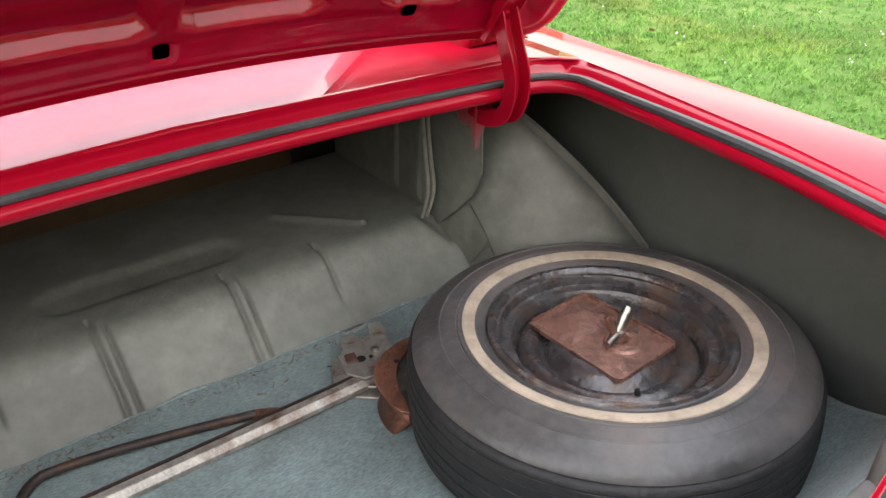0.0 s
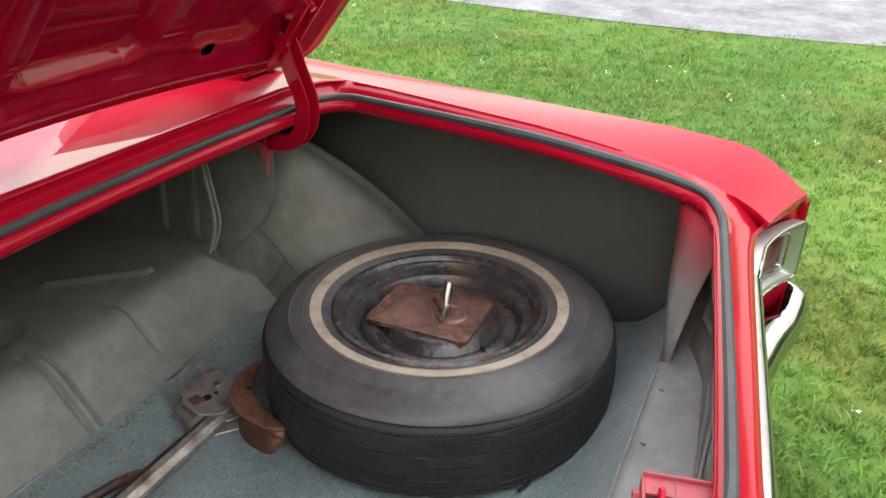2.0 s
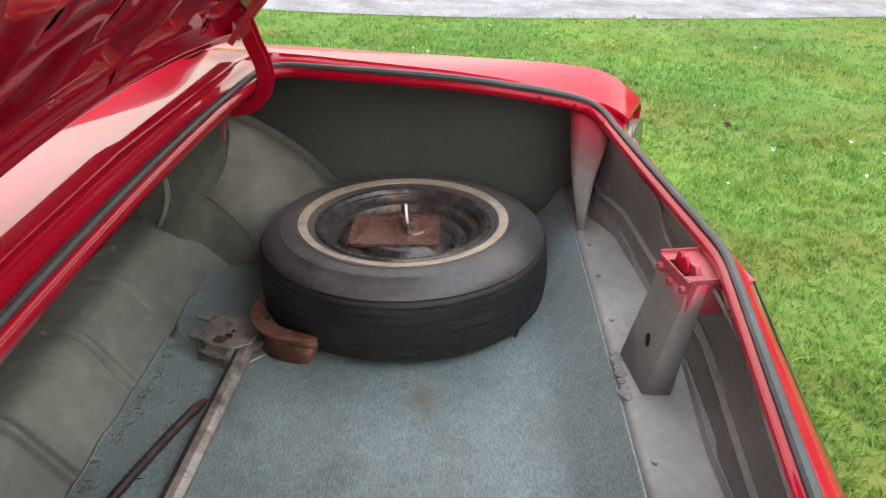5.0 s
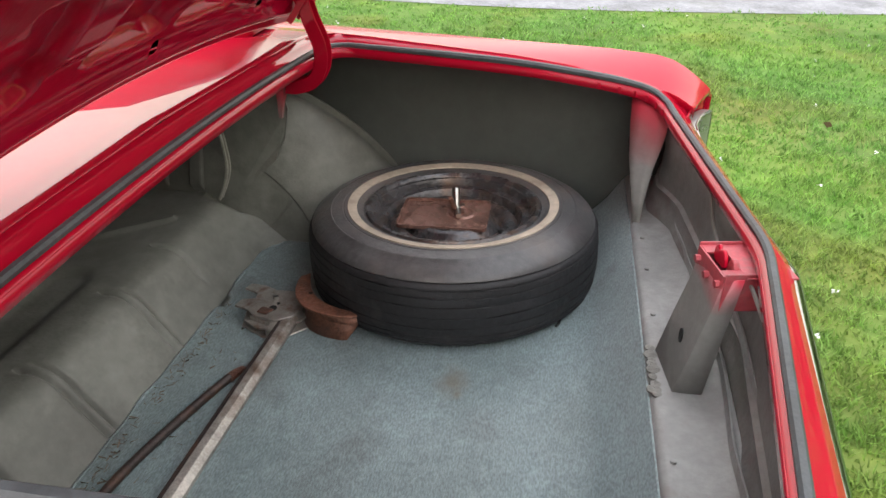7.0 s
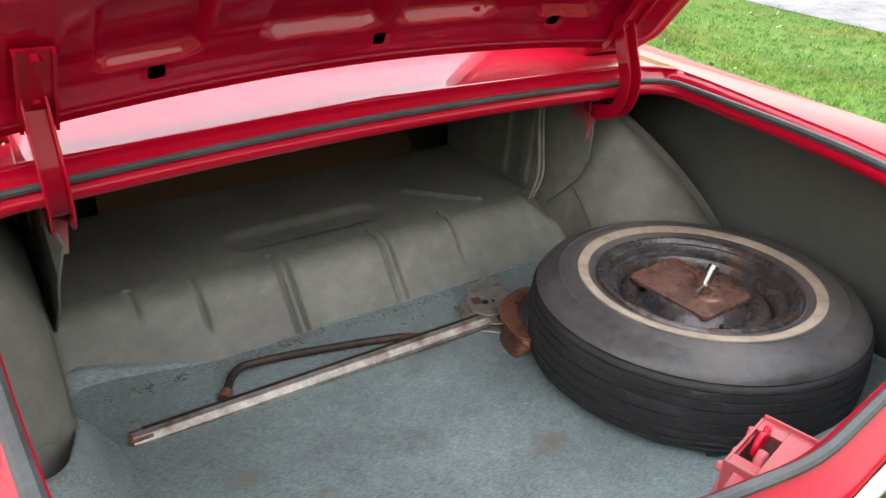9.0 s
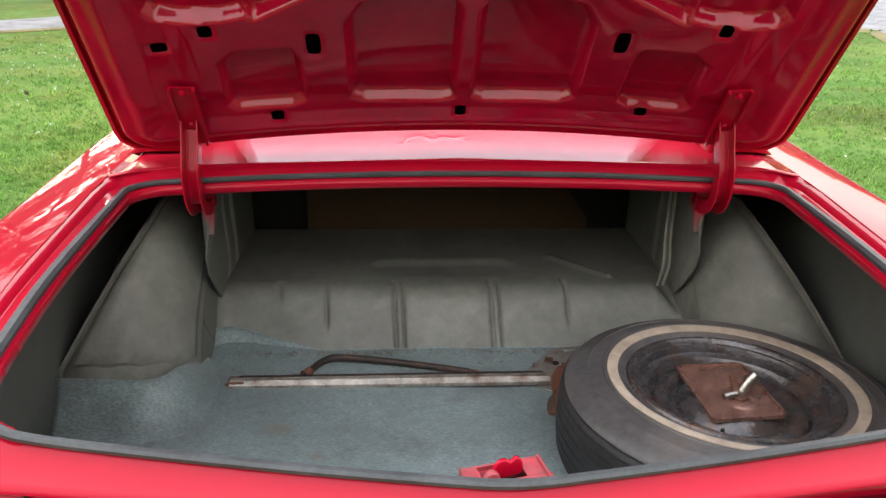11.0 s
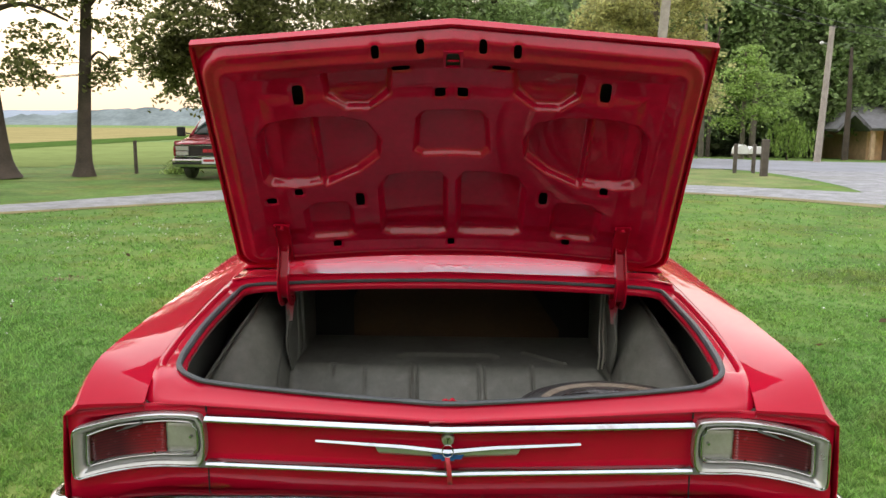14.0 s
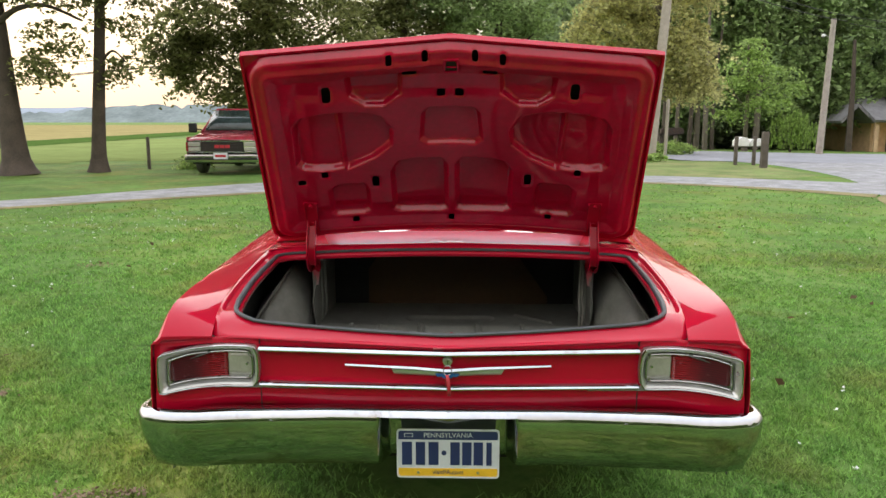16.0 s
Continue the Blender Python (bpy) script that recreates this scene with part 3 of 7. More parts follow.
def tail_lamp(s):
    f = mirrored if s < 0 else (lambda q: q)
    lamp = part("tail_lamp", f(grid([lamp_ring(0.0, 0.004), lamp_ring(0.0, -0.016), lamp_ring(0.004, -0.020), lamp_ring(0.011, -0.016), lamp_ring(0.018, 0.004), lamp_ring(0.021, -0.002), lamp_ring(0.024, -0.003), lamp_ring(0.027, 0.010)], wrap_v=True)), BEZEL, car, "satin chrome tail lamp bezel")
    x0, x1, xc = 0.592, 0.821, 0.664

    def lens(xa, xb, n, depth):
        rows_ = []
        for i in range(n + 1):
            t = i / n
            r = []
            for k in range(13):
                x = lerp(xa, xb, k / 12)
                zt = interp(x, [0.60, 0.70, 0.76, 0.82], [0.756, 0.757, 0.755, 0.748])
                zb = interp(x, [0.60, 0.70, 0.76, 0.82], [0.677, 0.678, 0.679, 0.674])
                r.append((x, rear_y(x) + 0.007 - depth * (i % 2), lerp(zb, zt, t)))
            rows_.append(r)
        return grid(rows_)

    for d_, o_, w_ in ((0.002, -0.0195, 0.0028), (0.0225, -0.0035, 0.0024)):
        part("bright_rim", f(sweep(lamp_ring(d_, o_), ring(w_, 8), (0, -1, 0), True)), CHROME, lamp, "bright chrome rim")
    part("red_lens", f(lens(xc, x1, 22, 0.0045)), LENS_RED, lamp, "ribbed dark red lens", solid=0.002)
    part("reverse_lens", f(lens(x0, xc - 0.001, 4, 0.002)), LENS_CLEAR, lamp, "clear reversing lens", solid=0.002)
    for sx, sz in ((0.690, 0.757), (0.690, 0.679), (0.605, 0.718), (0.817, 0.746), (0.816, 0.677)):
        part("screw", f(cyl((sx, rear_y(sx) + 0.006, sz), (sx, rear_y(sx) - 0.004, sz), 0.0042, 10, 0.003)), CHROME, lamp)
    return lamp


for s in (-1, 1):
    tail_lamp(s)


# bumper
def bumper_y(x):
    a = abs(x)
    return interp(a, [0, 0.35, 0.58, 0.70, 0.80, 0.89], [-0.009, 0.034, 0.041, 0.020, -0.004, -0.012])


def smooth_step(v):
    v = min(max(v, 0.0), 1.0)
    return v * v * (3 - 2 * v)


BP = [(0.030, -0.004), (0.012, -0.002), (-0.010, -0.003), (-0.026, -0.009), (-0.035, -0.021), (-0.038, -0.038), (-0.036, -0.065), (-0.028, -0.11), (-0.014, -0.150), (0.004, -0.182), (0.025, -0.192)]


def bumper_section(x):
    a = abs(x)
    top = interp(a, [0, 0.35, 0.57, 0.74, 0.80, 0.86], [0.620, 0.605, 0.596, 0.600, 0.606, 0.614])
    k = interp(a, [0, 0.80, 0.93], [1.0, 1.0, 0.93])
    deep = 0.078 * float(smooth_step((0.208 - a) / 0.036))
    away = float(smooth_step((a - 0.72) / 0.08))
    return [(x, bumper_y(x) + (lerp(max(p, rear_y(x) - bumper_y(x) - 0.004) if i == 0 else p, -0.012 + 0.006 * i, away) if i < 2 else p) + (deep if i > 5 else deep * 0.85 if i == 5 else 0), top + q * k) for i, (p, q) in enumerate(BP)]


bx = sorted([-0.86 + 1.72 * i / 70 for i in range(71)] + [q * v for q in (-1, 1) for v in (0.170, 0.174, 0.178, 0.182, 0.186, 0.190, 0.194, 0.198, 0.202, 0.206, 0.210)])
rows = [bumper_section(x) for x in bx]


def wrap_end(row, s):
    out = []
    for ang in (25, 50, 75, 90):
        r = []
        for x, y, z in row:
            rad = 0.075 - (y - row[4][1])
            a = radians(ang)
            r.append((x + s * (rad * math.sin(a)) * 0.72, (row[4][1] + 0.075) - rad * math.cos(a), row[2][2] + (z - row[2][2]) * (1 - 0.30 * math.sin(a))))
        out.append(r)
    out.append([(x, y + 0.16, z) for x, y, z in out[-1]])
    return out


rows = list(reversed(wrap_end(rows[0], -1))) + rows + wrap_end(rows[-1], 1)
bumper = part("rear_bumper", grid(rows), CHROME, car, "wide mirror-chrome rear bumper", solid=0.003)
for s in (-1, 1):
    part("bolt_head", cyl((s * 0.52, bumper_y(0.52) - 0.034, 0.565), (s * 0.52, bumper_y(0.52) - 0.041, 0.565), 0.008, 12, 0.005), CHROME, bumper)


# number plate: the state's words stay, the number becomes bars
def rounded(w, h, r, k=5):
    out = []
    for cx, cz, a0 in ((w - r, h - r, 0), (-w + r, h - r, 90), (-w + r, -h + r, 180), (w - r, -h + r, 270)):
        out += [(cx + r * math.cos(radians(a0 + 90 * i / k)), cz + r * math.sin(radians(a0 + 90 * i / k))) for i in range(k + 1)]
    return out


def flat(poly, y, depth):
    return prism([(x, y, z) for x, z in poly], (0, depth, 0))


plate = thing("number_plate", "white, navy and yellow number plate in the bumper recess", "number plate", at=(0.001, 0.022, 0.462))
part("plate_sheet", flat(rounded(0.1525, 0.0765, 0.011), 0, 0.002), PLATE_W, plate, smooth=False)
part("navy_band", flat([(-0.1475, 0.044), (0.1475, 0.044), (0.1475, 0.066), (0.142, 0.0715), (-0.142, 0.0715), (-0.1475, 0.066)], -0.0015, 0.0015), NAVY, plate, smooth=False)
part("yellow_band", flat([(-0.1475, -0.047), (-0.1475, -0.066), (-0.142, -0.0715), (0.142, -0.0715), (0.1475, -0.066), (0.1475, -0.047)], -0.0015, 0.0015), PLATE_Y, plate, smooth=False)
outer, inner = rounded(0.1525, 0.0765, 0.011), rounded(0.1478, 0.0718, 0.007)
part("plate_border", grid([[(x, y, z) for x, z in q] for q, y in ((outer, 0.0), (outer, -0.0035), (inner, -0.0035), (inner, 0.0))], wrap_u=True, wrap_v=True), PLATE_W, plate, smooth=False)
for i, (x, w) in enumerate(((-0.122, 0.030), (-0.082, 0.028), (-0.043, 0.030), (0.021, 0.028), (0.056, 0.028), (0.090, 0.028), (0.122, 0.016))):
    part("bar", flat([(x - w / 2, -0.036), (x + w / 2, -0.036), (x + w / 2, 0.036), (x - w / 2, 0.036)], -0.0016, 0.0016), NAVY, plate, smooth=False)
part("dot", flat([(-0.012 + 0.008 * math.cos(a * math.pi / 4), 0.002 + 0.008 * math.sin(a * math.pi / 4)) for a in range(8)], -0.0016, 0.0016), NAVY, plate, smooth=False)
part("outline_mark", flat([(-0.130, 0.052), (-0.104, 0.052), (-0.104, 0.064), (-0.130, 0.064)], -0.0025, 0.001), PLATE_W, plate, smooth=False)
part("outline_mark_fill", flat([(-0.128, 0.0535), (-0.106, 0.0535), (-0.106, 0.0625), (-0.128, 0.0625)], -0.003, 0.001), NAVY, plate, smooth=False)
for s in (-1, 1):
    part("plate_screw", cyl((s * 0.089, 0, -0.060), (s * 0.089, -0.004, -0.060), 0.005, 10, 0.0035), STEEL, plate)


def words(text, size, x, z, material, parent):
    cu = bpy.data.curves.new("lettering", "FONT")
    cu.body, cu.size, cu.align_x, cu.align_y, cu.extrude = text, size, "CENTER", "CENTER", 0.0004
    ob = new("lettering", cu)
    ob.matrix_world = pose(x, -0.0022, z, 90, 0, 0)
    cu.materials.append(material)
    dg = bpy.context.evaluated_depsgraph_get()
    me = bpy.data.meshes.new_from_object(ob.evaluated_get(dg))
    m = ob.matrix_world.copy()
    bpy.data.objects.remove(ob)
    o = new("lettering", me)
    o.parent = parent
    o.matrix_local = m
    return o


words("PENNSYLVANIA", 0.0205, 0.0, 0.0575, PLATE_W, plate)
words("visitPA.com", 0.0195, 0.0, -0.0585, NAVY, plate)

# emblem, lock, key
emblem = part("rear_emblem", sweep([(-0.302, rear_y(0.302) - 0.010, 0.731), (-0.1, rear_y(0.1) - 0.012, 0.731), (0, -0.013, 0.731), (0.1, rear_y(0.1) - 0.012, 0.731), (0.302, rear_y(0.302) - 0.010, 0.731)], [(-0.005, -0.003), (0.006, -0.003), (0.006, -0.002), (0.001, 0.0035), (-0.005, 0.0035)], scale=[0.7, 1, 1.1, 1, 0.7]), CHROME, car, "long thin chrome bar emblem")
part("emblem_wing", grid([[(x, rear_y(x) - 0.004 - b, z + dz) for x, dz in ((lerp(-0.165, 0.165, i / 16) * k, 0) for i in range(17))] for z, b, k in ((0.728, 0.002, 1.0), (0.724, 0.007, 0.99), (0.714, 0.007, 0.96), (0.708, 0.001, 0.94))]), BEZEL, emblem, "satin metal wing")
part("emblem_centre", flat([(-0.036, 0.722), (-0.014, 0.722), (-0.014, 0.726), (0.014, 0.726), (0.014, 0.722), (0.036, 0.722), (0.030, 0.712), (0.014, 0.712), (0.014, 0.708), (-0.014, 0.708), (-0.014, 0.712), (-0.030, 0.712)], -0.0125, 0.004), BLUE, emblem, "blue enamel cross shape", smooth=False)
lock = part("boot_lock", cyl((0, 0.004, 0.755), (0, -0.010, 0.755), 0.0145, 20, 0.0125), BEZEL, car, "round key lock")
part("lock_core", cyl((0, -0.009, 0.755), (0, -0.013, 0.755), 0.009, 16, 0.0085), STEEL, lock)
part("key_slot", box(-0.0011, 0.0011, -0.0142, -0.0128, 0.750, 0.760), BLACK, lock, smooth=False)
keyring = part("key_ring", tube([(0.0125 * math.sin(a * math.pi / 10), -0.017 + 0.002 * math.cos(a * math.pi / 10), 0.733 + 0.0135 * math.cos(a * math.pi / 10)) for a in range(21)], 0.0011, 6), CHROME, lock)
part("key_strap", grid([[(x + lerp(-0.001, 0.005, t) + 0.002 * math.sin(3 * t), -0.026 - 0.012 * math.sin(2.6 * t), lerp(0.722, 0.662, t)) for x in (-0.005, 0.005)] for t in (0, 0.2, 0.4, 0.6, 0.8, 1)]), STRAP, lock, "short red fabric key strap", solid=0.002)
part("key_wire", tube([(-0.003, -0.02, 0.722), (-0.006, -0.022, 0.70), (-0.004, -0.022, 0.684)], 0.0008, 5), IRON, lock)

def smooth01(x):
    x = np.clip(x, 0, 1)
    return x * x * (3 - 2 * x)


# upper deck in front of the opening, rear glass, cabin and bonnet close the car
deck = []
for t in (0, 0.012, 0.025, 0.038, 0.05, 0.056, 0.062, 0.07, 0.08, 0.09, 0.10, 0.11, 0.12, 0.13, 0.14, 0.16, 0.2, 0.3, 0.45, 0.6, 0.8, 1.0):
    row = []
    for i in range(41):
        c = -1 + i / 20
        f0 = Vector((0.748 * c, interp(abs(c), [0, 0.8, 0.93, 1], [0.972, 0.967, 0.955, 0.918]), interp(abs(c), [0, 0.8, 1], [0.940, 0.926, 0.918])))
        f1 = Vector((0.75 * c, 1.38 - 0.08 * c * c, 0.940 - 0.018 * c * c))
        p = f0.lerp(f1, t)
        p.z += 0.001 * math.sin(math.pi * t) + 0.003 * float(smooth01(t * 55))
        row.append(tuple(p))
    deck.append(row)
part("rear_deck", grid(deck), RED, car, "glossy red panel between boot and rear glass", solid=0.003)
# rear glass set between two sail panels that run back from the roof
glass = [[(c * lerp(0.60, 0.56, t), lerp(1.39 - 0.04 * c * c, 1.82 - 0.05 * c * c, t), lerp(0.950 - 0.014 * c * c, 1.35 - 0.03 * c * c, t) + 0.012 * math.sin(math.pi * t)) for c in [-1 + i / 8 for i in range(17)]] for t in (0, 0.25, 0.5, 0.75, 1)]
rear_glass = part("rear_glass", grid(glass), SKYGLASS, car, "curved rear window with sky reflection in its colour", solid=0.005)


def on_glass(x, h):
    """A point on the window's outer face; the decal's foot (h = 0.02) is 0.13 up the slope."""
    h = 0.132 - (h - 0.02) * 1.0
    return Vector((x, 1.39 + 0.73 * h - 0.007, 0.950 + 0.68 * h + 0.010))


# curling white decal at the foot of the window: an arch and running loops
DECAL = [[on_glass(-0.145 + 0.005 * k, 0.030 - 0.006 * math.sin(k * 0.5)) for k in range(8)],
         [on_glass(-0.085 + 0.038 * math.cos(a * 0.2), 0.030 + 0.045 * math.sin(a * 0.2)) for a in range(17)],
         [on_glass(-0.075 + 0.012 * k * 0.9 + 0.012 * math.sin(k * 1.3), 0.044 + 0.016 * math.cos(k * 1.3)) for k in range(14)],
         [on_glass(-0.03 + 0.010 * k, 0.066 + 0.004 * math.sin(k * 1.1)) for k in range(9)]]
for curl in DECAL:
    part("decal_stroke", sweep(smooth_line(curl, 3), [(-0.0036, 0), (0.0036, 0), (0.0036, 0.001), (-0.0036, 0.001)], (0, -0.68, 0.73)), WHITE_DECAL, rear_glass, "white decal stroke")
roof = [[(0.62 * c, y, z - 0.05 * c * c) for c in [-1 + i / 8 for i in range(17)]] for y, z in ((1.80, 1.352), (2.1, 1.385), (2.5, 1.39), (2.9, 1.375), (3.10, 1.345))]
part("roof", grid(roof), RED, car, solid=0.003)
bonnet = [[(0.62 * c, y, z - 0.05 * c * c) for c in [-1 + i / 8 for i in range(17)]] for y, z in ((3.72, 0.985), (4.3, 0.95), (5.0, 0.89), (5.05, 0.6))]
part("bonnet", grid(bonnet), RED, car, solid=0.003)
screen = [[(0.62 * c, lerp(3.12, 3.72, t), lerp(1.34, 0.985, t) - 0.05 * c * c + 0.015 * math.sin(math.pi * t)) for c in [-1 + i / 8 for i in range(17)]] for t in (0.02, 0.25, 0.5, 0.75, 0.99)]
part("windscreen", grid(screen), WINDOW, car, solid=0.005)
for s in (-1, 1):
    part("cabin_side", grid([[(s * lerp(0.75, 0.61, t), lerp(a, b, t), lerp(0.945, 1.31, t)) for t in (0, 0.5, 1)] for a, b in ((1.95, 2.1), (2.2, 2.3), (3.0, 2.9), (3.75, 3.15))]), WINDOW, car, solid=0.005)
    sail = []
    for y in (1.07, 1.085, 1.10, 1.13, 1.20, 1.30, 1.45, 1.60, 1.75, 1.90, 2.05):
        top = interp(y, [1.07, 1.085, 1.10, 1.13, 1.20, 1.40, 1.60, 1.90, 2.05], [0.935, 0.972, 1.000, 1.026, 1.056, 1.130, 1.200, 1.305, 1.33])
        sail.append([(s * x, y, lerp(0.928, top, k)) for x, k in ((0.752, 0.0), (0.742, 0.30), (0.722, 0.66), (0.695, 0.90), (0.66, 1.0), (0.622, 0.985), (0.606, 0.85), (0.600, 0.0))])
    part("sail_panel", grid(sail), RED, car, "sloping red sail panel", solid=0.003)
    part("front_wing", grid([[(s * x, y, z) for x, z in ((0.60, 0.95), (0.885, 0.93), (0.935, 0.66), (0.90, 0.32))] for y in (3.2, 4.0, 5.0)]), RED, car, solid=0.003)
    for wy in (1.30, 4.22):
        w = part("road_wheel", moved(lathe([(0.17, -0.09), (0.20, -0.10), (0.29, -0.098), (0.325, -0.075), (0.332, 0), (0.325, 0.075), (0.29, 0.098), (0.20, 0.10), (0.17, 0.09)], 40), pose(s * 0.78, wy, 0.332, 0, 90, 0)), TYRE, car)
        part("wheel_disc", moved(lathe([(0.0001, 0.03), (0.06, 0.05), (0.12, 0.03), (0.172, 0.06), (0.18, -0.06), (0.0001, -0.03)], 32, False), pose(s * 0.78, wy, 0.332, 0, 90 * s, 0)), STEEL, w)
part("underbody", box(-0.80, 0.80, 0.20, 5.0, 0.37, 0.385), BLACK, car, smooth=False)


# ---- the open boot lid ----
def lid_point(c, s, n):
    """c across (-1..1), s from the hinge edge to the tail (0..1), n inwards from the skin's rim."""
    c, s, n = float(c), float(s), float(n)
    f = Vector((0.742 * c, 1.062 - 0.032 * c * c, 1.004 - 0.047 * c * c))
    t = Vector((0.695 * c, 0.40 + 0.064 * abs(c), 1.706 - 0.049 * abs(c)))
    return f.lerp(t, s) - n * Vector((0, 0.727, 0.686))


lid = part("boot_lid", ([], []), RED, car, "raised red boot lid with pressed inner frame")


def lid_c(c, s):
    """Rounds the hinge-side corners."""
    r = 0.07
    if s < r:
        lim = 1 - 0.075 * (1 - math.sqrt(max(0, 1 - ((r - s) / r) ** 2)))
        return c * lim
    return c


NU, NV = 300, 320
POCKETS = [  # polygons in (c, s), for one half; mirrored below
    ([(-0.31, 0.40), (-0.27, 0.452), (-0.20, 0.465), (-0.06, 0.463), (-0.03, 0.43), (-0.03, 0.155), (-0.06, 0.145), (-0.28, 0.15), (-0.31, 0.165)], 0.022),
    ([(-0.79, 0.66), (-0.74, 0.705), (-0.66, 0.72), (-0.57, 0.722), (-0.565, 0.60), (-0.565, 0.44), (-0.62, 0.432), (-0.78, 0.438), (-0.80, 0.46)], 0.024),
    ([(-0.555, 0.722), (-0.44, 0.715), (-0.35, 0.69), (-0.30, 0.62), (-0.31, 0.55), (-0.40, 0.485), (-0.54, 0.43), (-0.555, 0.45)], 0.024),
    ([(-0.65, 0.30), (-0.60, 0.335), (-0.47, 0.335), (-0.45, 0.30), (-0.45, 0.16), (-0.48, 0.145), (-0.63, 0.145), (-0.65, 0.16)], 0.018),
    ([(-0.50, 0.88), (-0.24, 0.88), (-0.25, 0.80), (-0.33, 0.752), (-0.42, 0.755), (-0.49, 0.80)], 0.022),
]
POCKETS = [(p, d * 1.25) for p, d in POCKETS]
POCKETS += [([(-c, s) for c, s in p], d) for p, d in POCKETS]
POCKETS.append(([(-0.135, 0.70), (-0.11, 0.722), (0.11, 0.722), (0.135, 0.70), (0.15, 0.57), (0.12, 0.548), (-0.12, 0.548), (-0.15, 0.57)], 0.020))
HOLES = [(-0.607, 0.812, 0.022, 0.033), (0.597, 0.825, 0.022, 0.033), (-0.402, 0.347, 0.019, 0.030), (0.398, 0.357, 0.019, 0.030), (-0.793, 0.357, 0.021, 0.013), (-0.666, 0.400, 0.018, 0.015), (0.654, 0.412, 0.018, 0.015),
         (-0.530, 0.110, 0.0185, 0.0125), (-0.004, 0.105, 0.016, 0.0125), (0.524, 0.124, 0.0185, 0.0125), (-0.047, 0.792, 0.021, 0.014), (0.041, 0.792, 0.021, 0.014),
         (-0.289, 0.949, 0.015, 0.020), (-0.119, 0.954, 0.015, 0.020), (0.114, 0.954, 0.015, 0.020), (0.243, 0.949, 0.015, 0.020), (-0.196, 0.884, 0.036, 0.009), (0.186, 0.886, 0.036, 0.009), (0.003, 0.912, 0.024, 0.019)]


def poly_sdf(px, py, poly):
    """Signed distance of arrays of points to a polygon, in metres on the lid; minus is inside."""
    X, Y = px * 0.72, py * 0.93
    Q = np.array(poly) * (0.72, 0.93)
    d = np.full(X.shape, 1e9)
    inside = np.zeros(X.shape, bool)
    for i in range(len(Q)):
        a, b = Q[i], Q[(i + 1) % len(Q)]
        e = b - a
        u = np.clip(((X - a[0]) * e[0] + (Y - a[1]) * e[1]) / (e @ e), 0, 1)
        d = np.minimum(d, np.hypot(X - a[0] - u * e[0], Y - a[1] - u * e[1]))
        cross = (a[1] > Y) != (b[1] > Y)
        with np.errstate(divide="ignore", invalid="ignore"):
            inside ^= cross & (X < (b[0] - a[0]) * (Y - a[1]) / (b[1] - a[1]) + a[0])
    return np.where(inside, -d, d)


def lid_inner():
    C, S = np.meshgrid(np.linspace(-1, 1, NV), np.linspace(0, 1, NU))
    # snap the grid to the rims of the holes
    for hc, hs, rc, rs in HOLES:
        dx, dy = (C - hc) / rc, (S - hs) / rs
        rho = (dx ** 4 + dy ** 4) ** 0.25
        near = (rho > 0.55) & (rho < 1.4)
        k = np.where(near, 1 / np.maximum(rho, 1e-6), 1.0)
        C, S = hc + dx * k * rc, hs + dy * k * rs
    # distance from the rim, with wide rounded corners
    ex, ey = (1 - np.abs(C)) * 0.72, np.minimum(S * 0.93, (1 - S) * 0.93)
    R = 0.10
    edge = np.where((ex < R) & (ey < R), R - np.hypot(R - ex, R - ey), np.minimum(ex, ey))
    depth = 0.004 + 0.036 * smooth01((edge - 0.001) / 0.032)
    depth += 0.007 * np.exp(-((edge - 0.072) / 0.013) ** 2) - 0.006 * smooth01((edge - 0.088) / 0.03) + 0.008 * smooth01((edge - 0.16) / 0.05)
    for poly, d in POCKETS:
        depth -= d * smooth01((0.010 - poly_sdf(C, S, poly)) / 0.018)
    for hc, hs, rc, rs in HOLES:
        rho = (((C - hc) / rc) ** 4 + ((S - hs) / rs) ** 4) ** 0.25
        depth -= 0.004 * smooth01((1.35 - rho) / 0.3)
    V = [tuple(lid_point(lid_c(c, s), s, n)) for c, s, n in zip(C.ravel(), S.ravel(), depth.ravel())]
    dead = np.zeros(C.shape, bool)
    for hc, hs, rc, rs in HOLES:
        dead |= (((C - hc) / rc) ** 4 + ((S - hs) / rs) ** 4) ** 0.25 < 1.03
    F = []
    for i in range(NU - 1):
        for j in range(NV - 1):
            if dead[i, j] and dead[i + 1, j] and dead[i, j + 1] and dead[i + 1, j + 1]:
                continue
            F.append((i * NV + j, i * NV + j + 1, (i + 1) * NV + j + 1, (i + 1) * NV + j))
    return V, F


part("inner_panel", lid_inner(), RED_IN, lid, "pressed red inner panel with oval holes")
# black sheet puts the cavity's shade behind the panel's holes
part("cavity_liner", grid([[tuple(lid_point(c, s, -0.004)) for c in np.linspace(-0.97, 0.97, 9)] for s in np.linspace(0.012, 0.985, 9)]), BLACK, lid, "black sheet as painted shade behind the inner panel")
rows = []
for i in range(31):
    s = i / 30
    rows.append([tuple(lid_point(lid_c(-1 + j / 25, s), s, -0.016 - 0.020 * math.sin(math.pi * s) - 0.012 * (1 - (-1 + j / 25) ** 2) + 0.016 * smooth01((s - 0.9) / 0.1))) for j in range(51)])
part("lid_skin", grid(rows), RED, lid, solid=0.002)
rim = [lid_point(lid_c(c, 0), 0, 0) for c in np.linspace(-1, 1, 41)] + [lid_point(lid_c(1, s), s, 0) for s in np.linspace(0.01, 1, 30)] + [lid_point(c, 1, 0) for c in np.linspace(0.98, -1, 41)] + [lid_point(lid_c(-1, s), s, 0) for s in np.linspace(0.99, 0.01, 30)]
